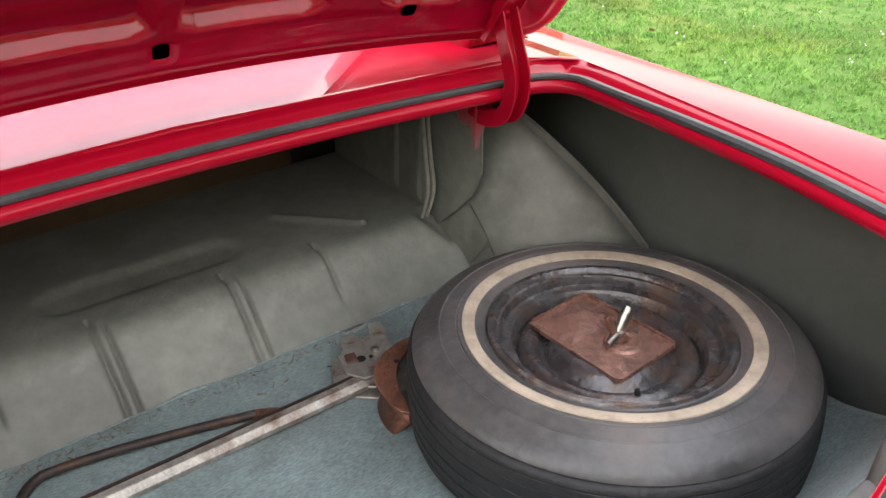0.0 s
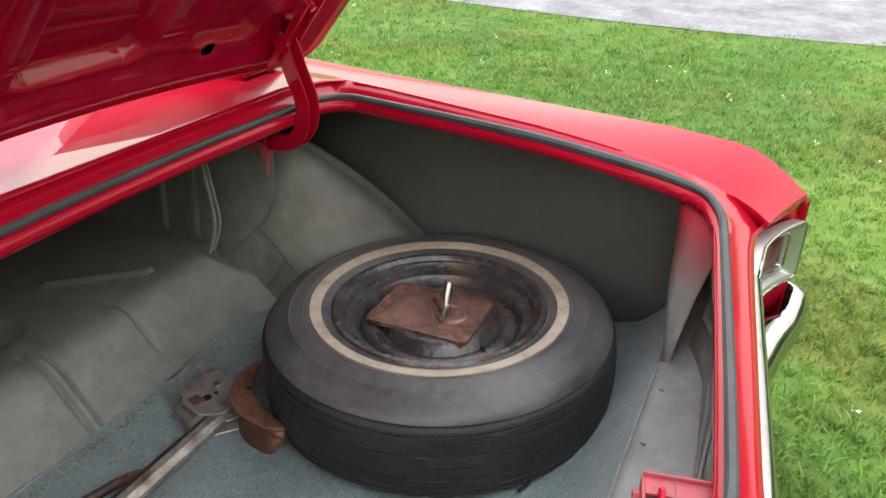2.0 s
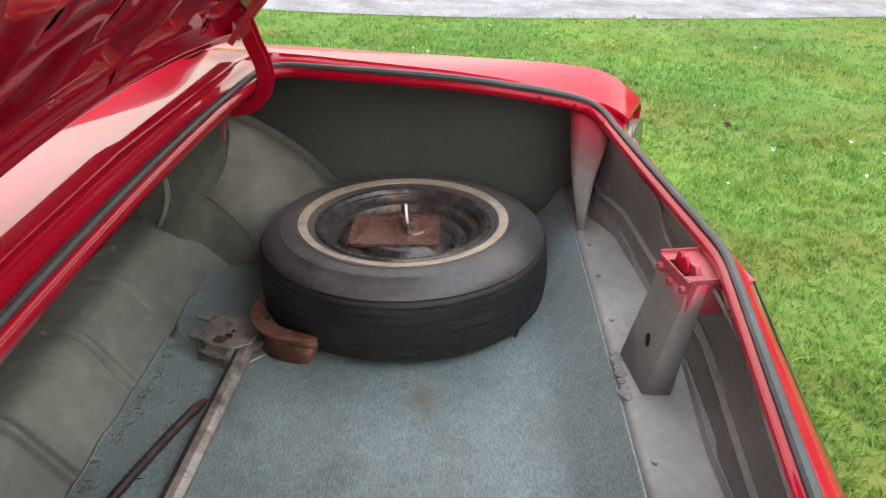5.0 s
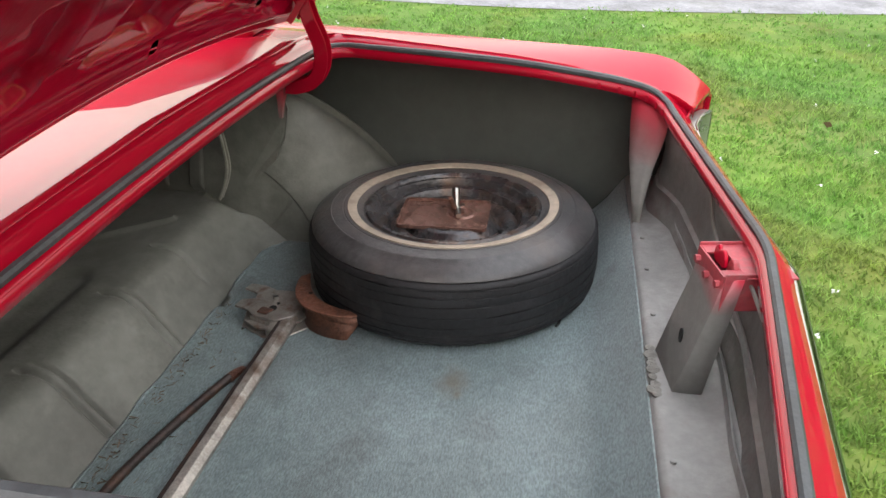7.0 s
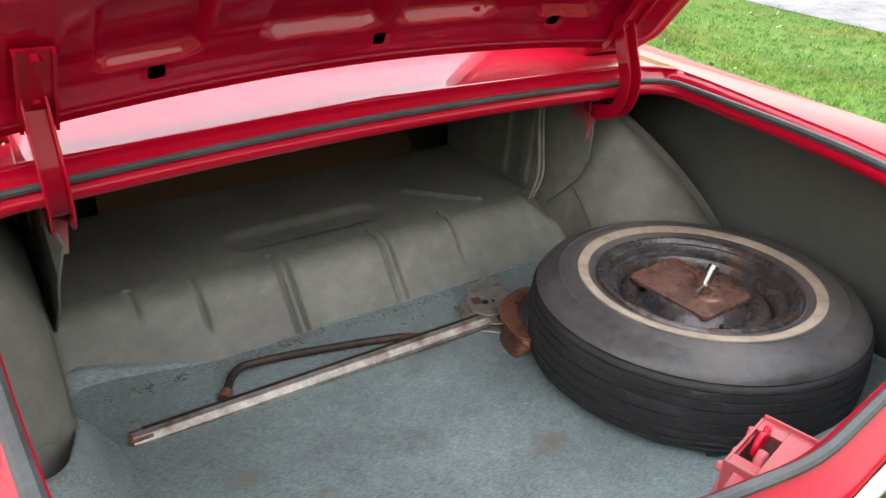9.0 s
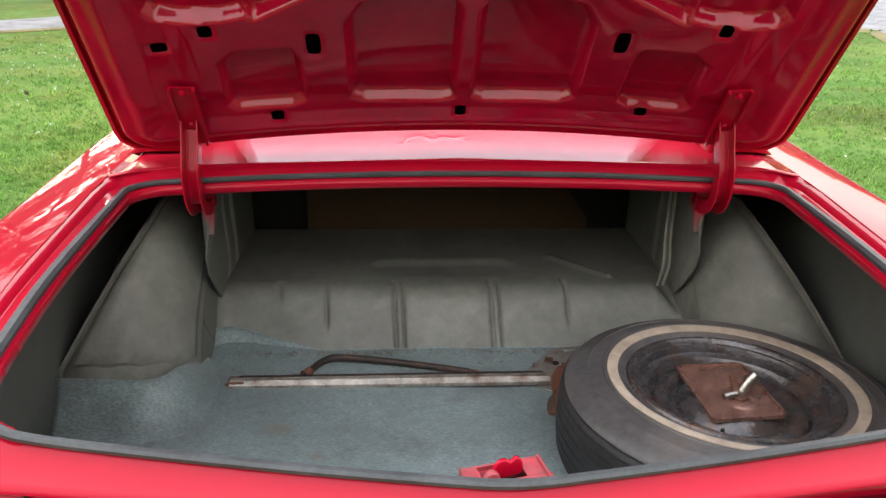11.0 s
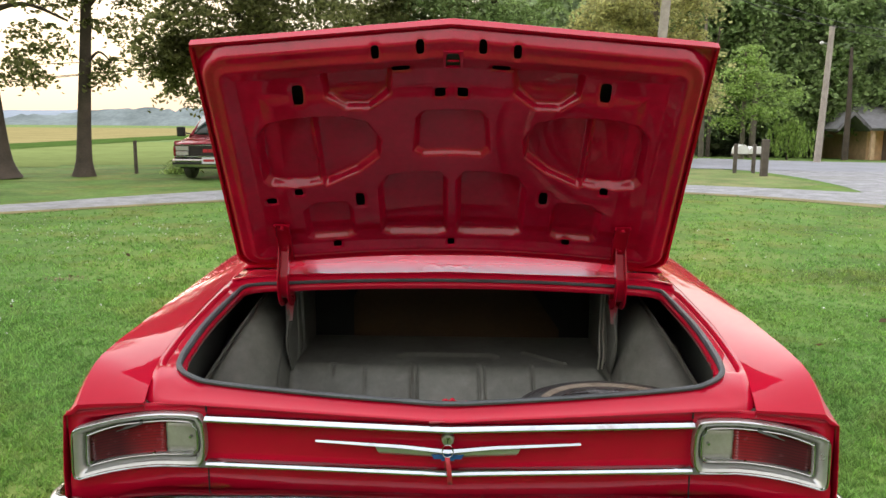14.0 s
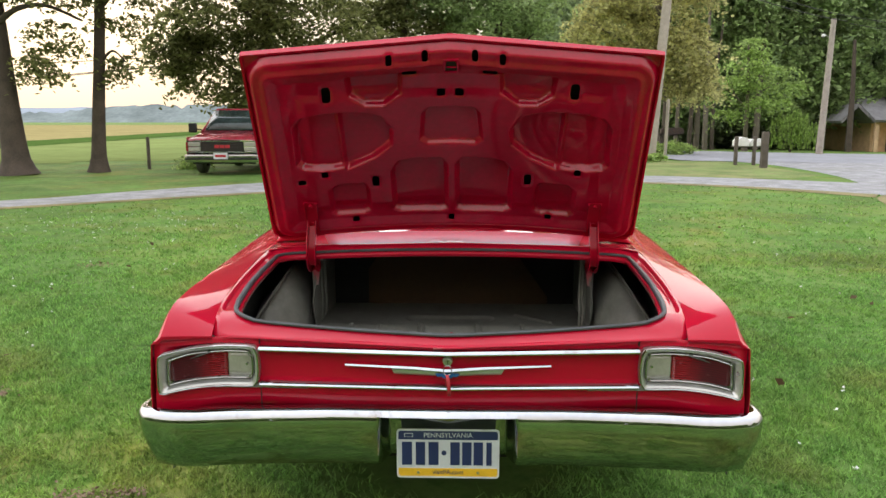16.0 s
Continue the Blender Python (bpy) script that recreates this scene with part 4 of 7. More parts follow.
part("hem", sweep(rim, [(-0.004, -0.016), (0.004, -0.016), (0.005, 0.004), (0.0, 0.009), (-0.005, 0.004)], (0, 0.727, 0.686), True), RED, lid, "folded lid edge")
part("striker_frame", [(lambda q: (([tuple(lid_point(0.003 + x / 0.70, 0.912 + y / 0.95, z)) for x, y, z in q[0]]), q[1]))(join(box(-0.026, 0.026, 0.022, 0.028, 0.034, 0.047), box(-0.026, 0.026, -0.028, -0.022, 0.034, 0.047), box(-0.026, -0.019, -0.0219, 0.0219, 0.034, 0.047), box(0.019, 0.026, -0.0219, 0.0219, 0.034, 0.047)))][0], RED_IN, lid, "square latch catch", smooth=False)


# black plate paints the shade of the hollow in the striker frame
part("catch_recess", (lambda q: ([tuple(lid_point(0.003 + x / 0.70, 0.912 + y / 0.95, z)) for x, y, z in q[0]], q[1]))(box(-0.0185, 0.0185, -0.0215, 0.0215, 0.030, 0.0395)), BLACK, lid, "black plate as painted shade inside the catch", smooth=False)
part("catch_bar", tube([lid_point(-0.016 / 0.70 + 0.003, 0.906, 0.042), lid_point(0.016 / 0.70 + 0.003, 0.906, 0.042)], 0.003, 8), RED_IN, lid)
# hinges: gooseneck strap and bracket
def hinge(s):
    p = smooth_line([(0.955, 1.058), (0.933, 1.030), (0.917, 0.984), (0.897, 0.933), (0.897, 0.890), (0.914, 0.857), (0.941, 0.843), (0.972, 0.838), (1.005, 0.846)], 5)
    path = [(s * 0.567, q[0], q[1]) for q in p]
    arm = part("hinge", sweep(path, [(-0.018, -0.013), (-0.013, -0.016), (0.013, -0.016), (0.018, -0.013), (0.018, 0.017), (0.014, 0.017), (0.014, -0.008), (-0.014, -0.008), (-0.014, 0.017), (-0.018, 0.017)], (0, -1, -0.2)), RED, car, "red gooseneck boot hinge", bevel=0.002)
    part("hinge_plate", sweep([lid_point(s * 0.765, 0.25, 0.046), lid_point(s * 0.765, 0.16, 0.050), lid_point(s * 0.765, 0.07, 0.058)], [(-0.026, -0.003), (0.026, -0.003), (0.026, 0.010), (0.021, 0.010), (0.021, 0.001), (-0.021, 0.001), (-0.021, 0.010), (-0.026, 0.010)], (0, -0.727, -0.686)), RED, arm)
    for k in (0.235, 0.13):
        part("bolt", cyl(lid_point(s * 0.765, k, 0.046), lid_point(s * 0.765, k, 0.058), 0.008, 6), RED, arm)
    chan = [(-0.020, -0.012), (0.020, -0.012), (0.020, 0.014), (0.016, 0.014), (0.016, -0.008), (-0.016, -0.008), (-0.016, 0.014), (-0.020, 0.014)]
    part("hinge_bracket", sweep([(s * 0.567, 0.992, 0.905), (s * 0.567, 0.994, 0.85), (s * 0.567, 0.998, 0.80), (s * 0.567, 1.002, 0.758)], chan, (0, 1, 0), scale=[1.0, 0.85, 0.55, 0.3]), FADE_BRACKET, arm, "bracket channel fading from red to grey", bevel=0.001)
    part("bracket_foot", prism([(s * 0.590, 1.012, 0.88), (s * 0.590, 1.075, 0.88), (s * 0.590, 1.065, 0.80), (s * 0.590, 1.045, 0.79), (s * 0.590, 1.015, 0.81)], (-s * 0.022, 0, 0)), FADE_BRACKET, arm, "bracket foot fading from red to grey", bevel=0.004)
    part("hinge_pin", cyl((s * 0.540, 1.005, 0.868), (s * 0.598, 1.005, 0.868), 0.007, 12), STEEL, arm)


for s in (-1, 1):
    hinge(s)


# ---- boot interior ----
def floor_z(y):
    return interp(y, [0.18, 0.215, 0.255, 0.32, 0.55, 1.08], [0.560, 0.500, 0.452, 0.428, 0.415, 0.396])


part("boot_floor", grid([[(x, y, floor_z(y)) for x in (-0.846, -0.4, 0, 0.4, 0.846)] for y in (0.170, 0.18, 0.20, 0.22, 0.24, 0.26, 0.28, 0.30, 0.33, 0.36, 0.45, 0.55, 0.7, 0.9, 1.085)]), SPLATTER, car, "grey-green painted boot floor", solid=0.003)


# sloping seat-back face with pressed grooves, rounded over into the shelf above the axle
GROOVES = ((-0.455, 0.008, 0.50, 0.60), (-0.330, 0.006, 0.455, 0.54), (-0.152, 0.006, 0.395, 0.56), (-0.130, 0.005, 0.395, 0.54), (0.104, 0.006, 0.395, 0.56), (0.126, 0.0045, 0.395, 0.53), (0.308, 0.006, 0.455, 0.56))


def groove(x, run):
    """Depth of the pressed grooves; run goes up the face (its height) and on over the shelf."""
    d = 0.0
    for gx, w, a, b in GROOVES:
        k = float(smooth01((run - a) / 0.012 + 0.5) * smooth01((b - run) / 0.012 + 0.5))
        d += 0.010 * k * math.exp(-(((x - gx + 0.05 * (run - 0.53)) / w) ** 2))
    return d


def face_y(x, z):
    """The seat-back face, turning forward in a fillet where it meets the wheel housings."""
    R = 0.10 if x > 0 else 0.05
    u = min(max((abs(x) - (0.622 - R)) / R, 0.0), 1.0)
    y = 1.074 + (z - 0.395) * 0.70 + (0.030 * float(smooth01((-x - 0.30) / 0.25)))
    return y - (0.10 if x > 0 else 0.06) * (1 - math.sqrt(max(0.0, 1 - u * u)))


def bulkhead():
    xs = np.concatenate([np.linspace(-0.622, -0.5, 30), np.linspace(-0.498, 0.48, 390), np.linspace(0.482, 0.622, 40)])

    def low(x, z):
        """The face's top edge sinks where it turns round the corner."""
        return z - (z - 0.39) * 0.42 * float(smooth01((x - 0.545) / 0.077))

    rows_ = []
    for z in (0.390, 0.40, 0.412, 0.43, 0.445, 0.455, 0.465, 0.48, 0.495, 0.505):
        rows_.append([(x, face_y(x, z) + 0.9 * groove(x, z), low(x, z) - 0.4 * groove(x, z)) for x in xs])
    for a in (46, 37, 28, 19, 10, 3):
        q, g = radians(a), 0.515 + 0.0004 * (46 - a)
        rows_.append([(x, face_y(x, 0.505) + 0.0634 * (0.819 - math.sin(q)) + 0.6 * groove(x, g), low(x, 0.505 + 0.0634 * (math.cos(q) - 0.574)) - 0.6 * groove(x, g)) for x in xs])
    for t in (0.3, 0.6, 1.0):
        rows_.append([(x, lerp(face_y(x, 0.505) + 0.052, 1.232, t), lerp(low(x, 0.532), 0.5316, t * t) - groove(x, 0.535 + t * 0.03) * (1 if t < 0.9 else 0)) for x in xs])
    for y in np.linspace(1.2415, 1.645, 46):
        rows_.append([(x, y, shelf_z(x, y)) for x in xs])
    return grid(rows_)


def shelf_z(x, y):
    """Flat shelf with a long shallow trough and a slanting rib."""
    ax = max(abs(x + 0.015) - 0.150, 0.0)
    trough = float(smooth01((0.062 - math.hypot(ax, y - 1.325)) / 0.034))
    px_, py_ = x - 0.300, y - 1.390
    t = min(max((px_ * 0.14 - py_ * 0.15) / 0.0421, 0.0), 1.0)
    rib = math.exp(-((math.hypot(px_ - 0.14 * t, py_ + 0.15 * t) / 0.011) ** 2))
    return 0.5316 - 0.020 * (y - 1.232) - 0.012 * trough + 0.009 * rib


part("seat_bulkhead", bulkhead(), SPLATTER, car, "grey-green pressed panel, seat back and shelf over the axle", solid=0.002)
part("seat_board", prism([(-0.43, 1.64, 0.50), (0.47, 1.64, 0.50), (0.47, 1.64, 0.56), (0.30, 1.64, 0.80), (0.28, 1.64, 0.89), (-0.30, 1.64, 0.89), (-0.43, 1.64, 0.70)], (0, 0.008, 0)), BOARD, car, "brown fibreboard seat back", smooth=False)
part("upper_shelf", box(-0.75, 0.75, 1.00, 1.75, 0.895, 0.902), SHELF_SHADE, car, "underside of the parcel shelf", smooth=False)
# added black sheet stands for the deep shade behind the seat board
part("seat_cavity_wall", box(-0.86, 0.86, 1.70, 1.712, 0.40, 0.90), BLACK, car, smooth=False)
for s in (-1, 1):
    part("shelf_support", prism([(s * 0.600, 1.64, 0.50), (s * 0.600, 1.16, 0.52), (s * 0.596, 1.10, 0.575), (s * 0.590, 1.035, 0.640), (s * 0.585, 1.005, 0.70), (s * 0.566, 0.985, 0.78), (s * 0.590, 1.02, 0.90), (s * 0.600, 1.64, 0.90)], (s * 0.004, 0, 0)), SPLATTER, car, "upright grey-green side of the parcel shelf", smooth=False)
    for ry, rw in ((1.235, 0.030), (1.330, 0.018)):
        part("support_rib", prism([(s * 0.600, ry, 0.535), (s * 0.586, ry + 0.004, 0.56), (s * 0.584, ry - 0.03, 0.85), (s * 0.600, ry - 0.035, 0.88)], (0, rw, 0)), SPLATTER, car, bevel=0.003)


# wheel housings
def hump_point(a, s):
    """a: degrees round the axle (180 is rearward), s: 0 at the inner wall to 1 at the flange."""
    r = 0.315 + 0.180 * math.sin(s * math.pi / 2) ** 0.85
    y, z = 1.255 + r * math.cos(radians(a)), 0.335 + r * math.sin(radians(a))
    end = min(0.862 - 0.60 * (z - 0.52), 0.866)
    x0 = 0.612
    return Vector((lerp(x0, max(end, x0 + 0.06), s ** 1.45), y, z))


def housing():
    return grid([[tuple(hump_point(a, s)) for s in (0, 0.01, 0.04, 0.09, 0.16, 0.25, 0.37, 0.5, 0.65, 0.82, 1.0)] for a in range(60, 196, 5)])


def house_inner():
    rows_ = [[tuple(lerp(Vector((0.612, 1.255, 0.35)), hump_point(a, 0), t)) for t in (0, 0.5, 1)] for a in range(60, 196, 5)]
    return grid(rows_)


def flange():
    rows_ = []
    for a in range(70, 190, 4):
        e, c = hump_point(a, 1), Vector((0.86, 1.255, 0.335))
        d = (e - c)
        d.x = 0
        d.normalize()
        rows_.append([tuple(e + d * k + Vector((w, 0, 0))) for k, w in ((-0.004, -0.004), (0.016, -0.003), (0.016, 0.004), (-0.004, 0.004))])
    return grid(rows_, wrap_v=True)


for s in (-1, 1):
    f = mirrored if s < 0 else (lambda q: q)
    h = part("wheel_housing", f(housing()), SPLATTER, car, "rounded grey-green wheel housing", solid=0.002)
    part("housing_side", f(house_inner()), SPLATTER, h)
    part("weld_flange", f(flange()), SPLATTER, h)
    foot = [(0.612, 1.13, 0.398), (0.625, 1.06, 0.398), (0.640, 0.985, 0.398), (0.675, 0.930, 0.398), (0.73, 0.908, 0.398), (0.87, 0.912, 0.398)]
    brow = [tuple(hump_point(a, k)) for a, k in ((140, 0.01), (146, 0.05), (150, 0.16), (152, 0.40), (152, 0.68), (152, 1.0))]
    part("housing_skirt", f(grid([[tuple(Vector(p).lerp(Vector(q), t) + Vector((0, -0.016 * math.sin(math.pi * t), 0))) for p, q in zip(foot, brow)] for t in (0, 0.25, 0.5, 0.75, 1)])), SPLATTER, h, "lower skirt of the housing", solid=0.002)
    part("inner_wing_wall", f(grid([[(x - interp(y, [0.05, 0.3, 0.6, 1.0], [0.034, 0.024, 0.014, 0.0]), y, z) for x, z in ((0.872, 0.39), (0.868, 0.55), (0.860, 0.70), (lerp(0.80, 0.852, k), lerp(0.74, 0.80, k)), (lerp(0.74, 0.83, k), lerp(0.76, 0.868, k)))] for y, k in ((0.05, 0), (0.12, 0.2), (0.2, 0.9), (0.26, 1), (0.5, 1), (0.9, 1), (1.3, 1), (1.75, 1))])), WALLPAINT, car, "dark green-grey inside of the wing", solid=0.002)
    # rear corner gusset
    part("corner_gusset", f(grid([[(0.668, 0.205, 0.835), (0.652, 0.178, 0.832), (0.628, 0.150, 0.822), (0.60, 0.125, 0.815)],
                                  [(0.662, 0.202, 0.775), (0.646, 0.178, 0.770), (0.625, 0.155, 0.765), (0.605, 0.128, 0.765)],
                                  [(0.630, 0.196, 0.70), (0.617, 0.180, 0.695), (0.606, 0.165, 0.692), (0.595, 0.145, 0.692)],
                                  [(0.588, 0.184, 0.63), (0.581, 0.175, 0.625), (0.574, 0.168, 0.622), (0.566, 0.158, 0.62)],
                                  [(0.550, 0.176, 0.568), (0.547, 0.171, 0.566), (0.543, 0.167, 0.565), (0.540, 0.163, 0.565)]])), FADE, car, "half-painted corner gusset fading from red to grey", solid=0.002)

# ragged felt still hanging over the far housing, tucked in above the carpet
felt = []
for i, a in enumerate(list(range(96, 157, 3)) + [0.15, 0.3, 0.45, 0.6, 0.75, 0.88, 1.0]):
    row = []
    for j in range(25):
        u = j / 24
        q = hump_point(a if i < 21 else 156, 0.06 + 0.90 * u)
        d = (q - Vector((q.x, 1.255, 0.335))).normalized()
        q = q + d * (0.006 + 0.006 * noise.noise((u * 5, min(i, 21) * 0.18, 0)))
        if i >= 21:
            foot = Vector((interp(u, [0, 0.1, 0.25, 0.5, 1], [0.626, 0.640, 0.672, 0.73, 0.862]), interp(u, [0, 0.1, 0.25, 0.5, 1], [1.06, 0.985, 0.930, 0.907, 0.912]), 0.408))
            q = q.lerp(foot, a) + Vector((0, -0.020 * math.sin(math.pi * a) + 0.012 * noise.noise((u * 4, a * 2, 7)), 0))
        row.append((-q.x, q.y, q.z))
    felt.append(row)
part("felt_lining", grid(felt), SPLATTER, car, "ragged grey-green felt over the wheel housing", solid=0.003)

# rear sill, inner rear wall
part("rear_sill", grid([[(x, y + 0.25 * rear_y(x) * (1 if y < 0.15 else 0), z) for x in np.linspace(-0.86, 0.86, 25)] for y, z in ((0.182, 0.555), (0.179, 0.570), (0.174, 0.577), (0.166, 0.580), (0.150, 0.580), (0.120, 0.582), (0.095, 0.587), (0.075, 0.594), (0.066, 0.600), (0.060, 0.606))]), SILLGREY, car, "grey painted rear sill with pressed ribs", solid=0.002)
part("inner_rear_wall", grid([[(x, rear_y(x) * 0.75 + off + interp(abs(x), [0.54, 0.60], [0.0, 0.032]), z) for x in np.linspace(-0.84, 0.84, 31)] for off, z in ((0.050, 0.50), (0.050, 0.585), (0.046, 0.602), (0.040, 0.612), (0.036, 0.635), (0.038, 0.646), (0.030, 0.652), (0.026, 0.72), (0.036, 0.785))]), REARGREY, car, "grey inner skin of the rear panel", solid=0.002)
for i, x in enumerate((-0.40, -0.22, 0.16, 0.33, 0.47)):
    part("bolt", cyl((x, 0.160, 0.579), (x, 0.160, 0.585), 0.005, 6), SILLGREY, car)

# folded seams of the rear panel, sealer and the gusset's holes
for y0, z0, amp in ((0.066, 0.602, 0.008), (0.040, 0.652, 0.004)):
    line = [(x, y0 + 0.35 * rear_y(x) + amp * noise.noise((x * 7, y0 * 50, 0)), z0 + 0.003 * noise.noise((x * 9, 1, 0))) for x in np.linspace(-0.70, 0.66, 60)]
    part("seam_flange", sweep(line, [(-0.003, -0.004), (0.003, -0.004), (0.002, 0.010), (-0.001, 0.011)]), SILLGREY, car, "wavy folded seam")
lump = []
for i in range(9):
    r = [0.006, 0.008, 0.005][i % 3]
    c = Vector((0.055 - 0.016 * i + 0.004 * math.sin(i * 5), 0.172 + 0.006 * math.sin(i * 3.1), 0.580))
    lump.append(moved(lathe([(0.001, r * 0.45), (r * 0.8, r * 0.36), (r * 1.5, 0.001), (r * 1.55, -0.002)], 9, False), Matrix.Translation(c)))
part("seam_sealer", join(*lump), PUTTY, car, "lumpy grey sealer at the latch post's foot")
GU, GV, GC = Vector((-0.58, -0.81, 0)), Vector((0.20, 0.02, 1)).normalized(), Vector((0.6480, 0.1955, 0.738))
for s in (-1, 1):
    f = mirrored if s < 0 else (lambda q: q)
    part("gusset_hole", f(grid([[tuple(GC + GU * (0.008 * r * math.cos(a) * (1 if math.sin(a) > 0 else 0.75)) + GV * (r * math.sin(a) * (0.013 if math.sin(a) > 0 else 0.028))) for a in np.linspace(0, 2 * math.pi, 21)] for r in (0.02, 1.0)])), BLACK, car, "teardrop hole in the gusset", solid=0.003)

# latch bracket: sloping channel post with a red cap and catch
latch = part("latch_bracket", grid([[(0.040, 0.100, 0.79), (0.037, 0.126, 0.787), (-0.055, 0.105, 0.785), (-0.058, 0.078, 0.79)],
                                    [(0.041, 0.104, 0.745), (0.038, 0.131, 0.740), (-0.058, 0.112, 0.740), (-0.061, 0.084, 0.745)],
                                    [(0.047, 0.118, 0.66), (0.044, 0.149, 0.655), (-0.060, 0.130, 0.655), (-0.064, 0.095, 0.66)],
                                    [(0.052, 0.128, 0.582), (0.049, 0.163, 0.580), (-0.060, 0.146, 0.580), (-0.066, 0.104, 0.582)]]), FADE_LATCH, car, "sloping grey latch post with red top", solid=0.003)
LM = pose(-0.009, 0.1155, 0.0, 0, 0, 13)


def latch_box(*q):
    return moved(box(*q), LM)


part("slot", moved(flat([(-0.010 + 0.006 * math.cos(a), 0.665 + 0.013 * math.sin(a)) for a in np.linspace(0, 6.0, 12)], 0.0300, 0.002), LM), BLACK, latch, smooth=False)
cap = part("latch_cap", latch_box(-0.049, 0.049, 0.0005, 0.0035, 0.735, 0.792), PINK, latch, "oversprayed red latch cap", smooth=False)
part("cap_strip", latch_box(-0.056, 0.058, -0.105, -0.030, 0.789, 0.792), PINK, cap, smooth=False)
part("cap_strip", latch_box(-0.049, -0.030, -0.0295, 0.000, 0.789, 0.792), PINK, cap, smooth=False)
part("cap_strip", latch_box(0.026, 0.049, -0.0295, 0.000, 0.789, 0.792), PINK, cap, smooth=False)
for s in (-0.0525, 0.0495):
    part("cap_cheek", latch_box(s, s + 0.003, -0.080, 0.002, 0.735, 0.797), PINK, cap, bevel=0.001)
part("latch_catch", moved(prism(smooth_line([(-0.026, 0, -0.02), (0.026, 0, -0.02), (0.030, 0, 0.004), (0.018, 0, 0.018), (0.006, 0, 0.010), (-0.004, 0, 0.016), (-0.020, 0, 0.010)], 3, True), (0, 0.010, 0)), LM @ pose(0.004, -0.017, 0.799, 0, 0, 0) @ Matrix.Scale(0.68, 4)), RED, latch, "red cast latch catch", bevel=0.002)
part("latch_pawl", moved(prism(smooth_line([(-0.028, 0, -0.02), (-0.004, 0, -0.022), (-0.006, 0, 0.002), (-0.020, 0, 0.006)], 3, True), (0, 0.010, 0)), LM @ pose(-0.004, -0.029, 0.796, 0, 0, 0)), PINK, latch, bevel=0.002)
for x, z in ((-0.040, 0.775), (0.038, 0.775), (0.0, 0.768)):
    part("bolt", moved(cyl((x, 0.003, z), (x, 0.011, z), 0.006, 6), LM), PINK, latch)
harness = part("wiring_harness", tube(smooth_line([(0.62, 0.12, 0.80), (0.56, 0.10, 0.775), (0.50, 0.095, 0.795), (0.30, 0.075, 0.775), (0.22, 0.075, 0.745), (0.10, 0.075, 0.742), (-0.03, 0.066, 0.775), (-0.20, 0.072, 0.785)], 6), 0.0035, 6), WIRE, car, "thin grey-black wiring")
wires = [part("cable", tube(smooth_line([(0.572 - d, 1.17, 0.88), (0.570 - d, 1.165, 0.76), (0.566 - d, 1.150, 0.68), (0.572 - d * 1.2, 1.150, 0.61), (0.572 - d, 1.178, 0.536)], 5), 0.0042, 6), PALEWIRE, car, "pale rubber cable") for d in (0, 0.013)]

# carpet
carpet = []
for y in (0.176, 0.181, 0.2, 0.215, 0.23, 0.245, 0.26, 0.28, 0.30, 0.33, 0.36, 0.42, 0.5, 0.6, 0.7, 0.8, 0.9, 1.0, 1.05, 1.064, 1.072, 1.080):
    row = []
    for i in range(61):
        x = lerp(-0.66, 0.852, i / 60)
        if y > 0.9:
            x = max(min(x, lerp(0.852, 0.60, (y - 0.9) / 0.18)), lerp(-0.66, -0.612, (y - 0.9) / 0.18))
        edge = y + (0.006 * noise.noise((x * 14, 3, 0)) if y > 1.05 else 0)
        up = 0.0
        if y > 1.06:
            k = (y - 1.06) / 0.02
            up = k * (0.004 + 0.045 * float(smooth01((-x - 0.32) / 0.34)) + 0.006 * noise.noise((x * 11, 8, 0)))
            edge = face_y(x, 0.404 + up) - 0.007
        row.append((x, edge, floor_z(min(y, 1.066)) + 0.008 + up + 0.002 * noise.noise((x * 6, y * 6, 1))))
    carpet.append(row)
mat_ob = part("boot_carpet", grid(carpet), CARPET, None, solid=0.006)
tagged(mat_ob, "worn blue-grey woven carpet lining the boot floor", "carpet")
crest = smooth_line([(-0.86, 0.768, 0.523), (-0.77, 0.768, 0.521), (-0.69, 0.770, 0.515), (-0.648, 0.790, 0.511), (-0.630, 0.840, 0.503), (-0.622, 0.889, 0.482), (-0.618, 0.95, 0.451), (-0.614, 1.02, 0.422)], 5)
toe = smooth_line([(-0.86, 0.66, 0.421), (-0.77, 0.66, 0.421), (-0.66, 0.66, 0.420), (-0.585, 0.70, 0.419), (-0.555, 0.78, 0.417), (-0.555, 0.86, 0.415), (-0.57, 0.94, 0.412), (-0.60, 1.02, 0.409)], 5)
turned = []
for t in (0, 0.15, 0.3, 0.45, 0.6, 0.75, 0.9, 1.0):
    turned.append([tuple(a.lerp(b, t) - Vector((0, 0, 0.97 * t * (1 - t) * (b.z - a.z) + 0.003 * (1 - t))) + Vector((0, 0, 0.003 * noise.noise((b.x * 15, b.y * 15, t * 2))))) for a, b in zip(toe, crest)])
part("turned_up_edge", grid(turned), CARPET, mat_ob, "carpet edge turned up against the housing", solid=0.005)

rnd = random.Random(5)
fv, ff = [], []
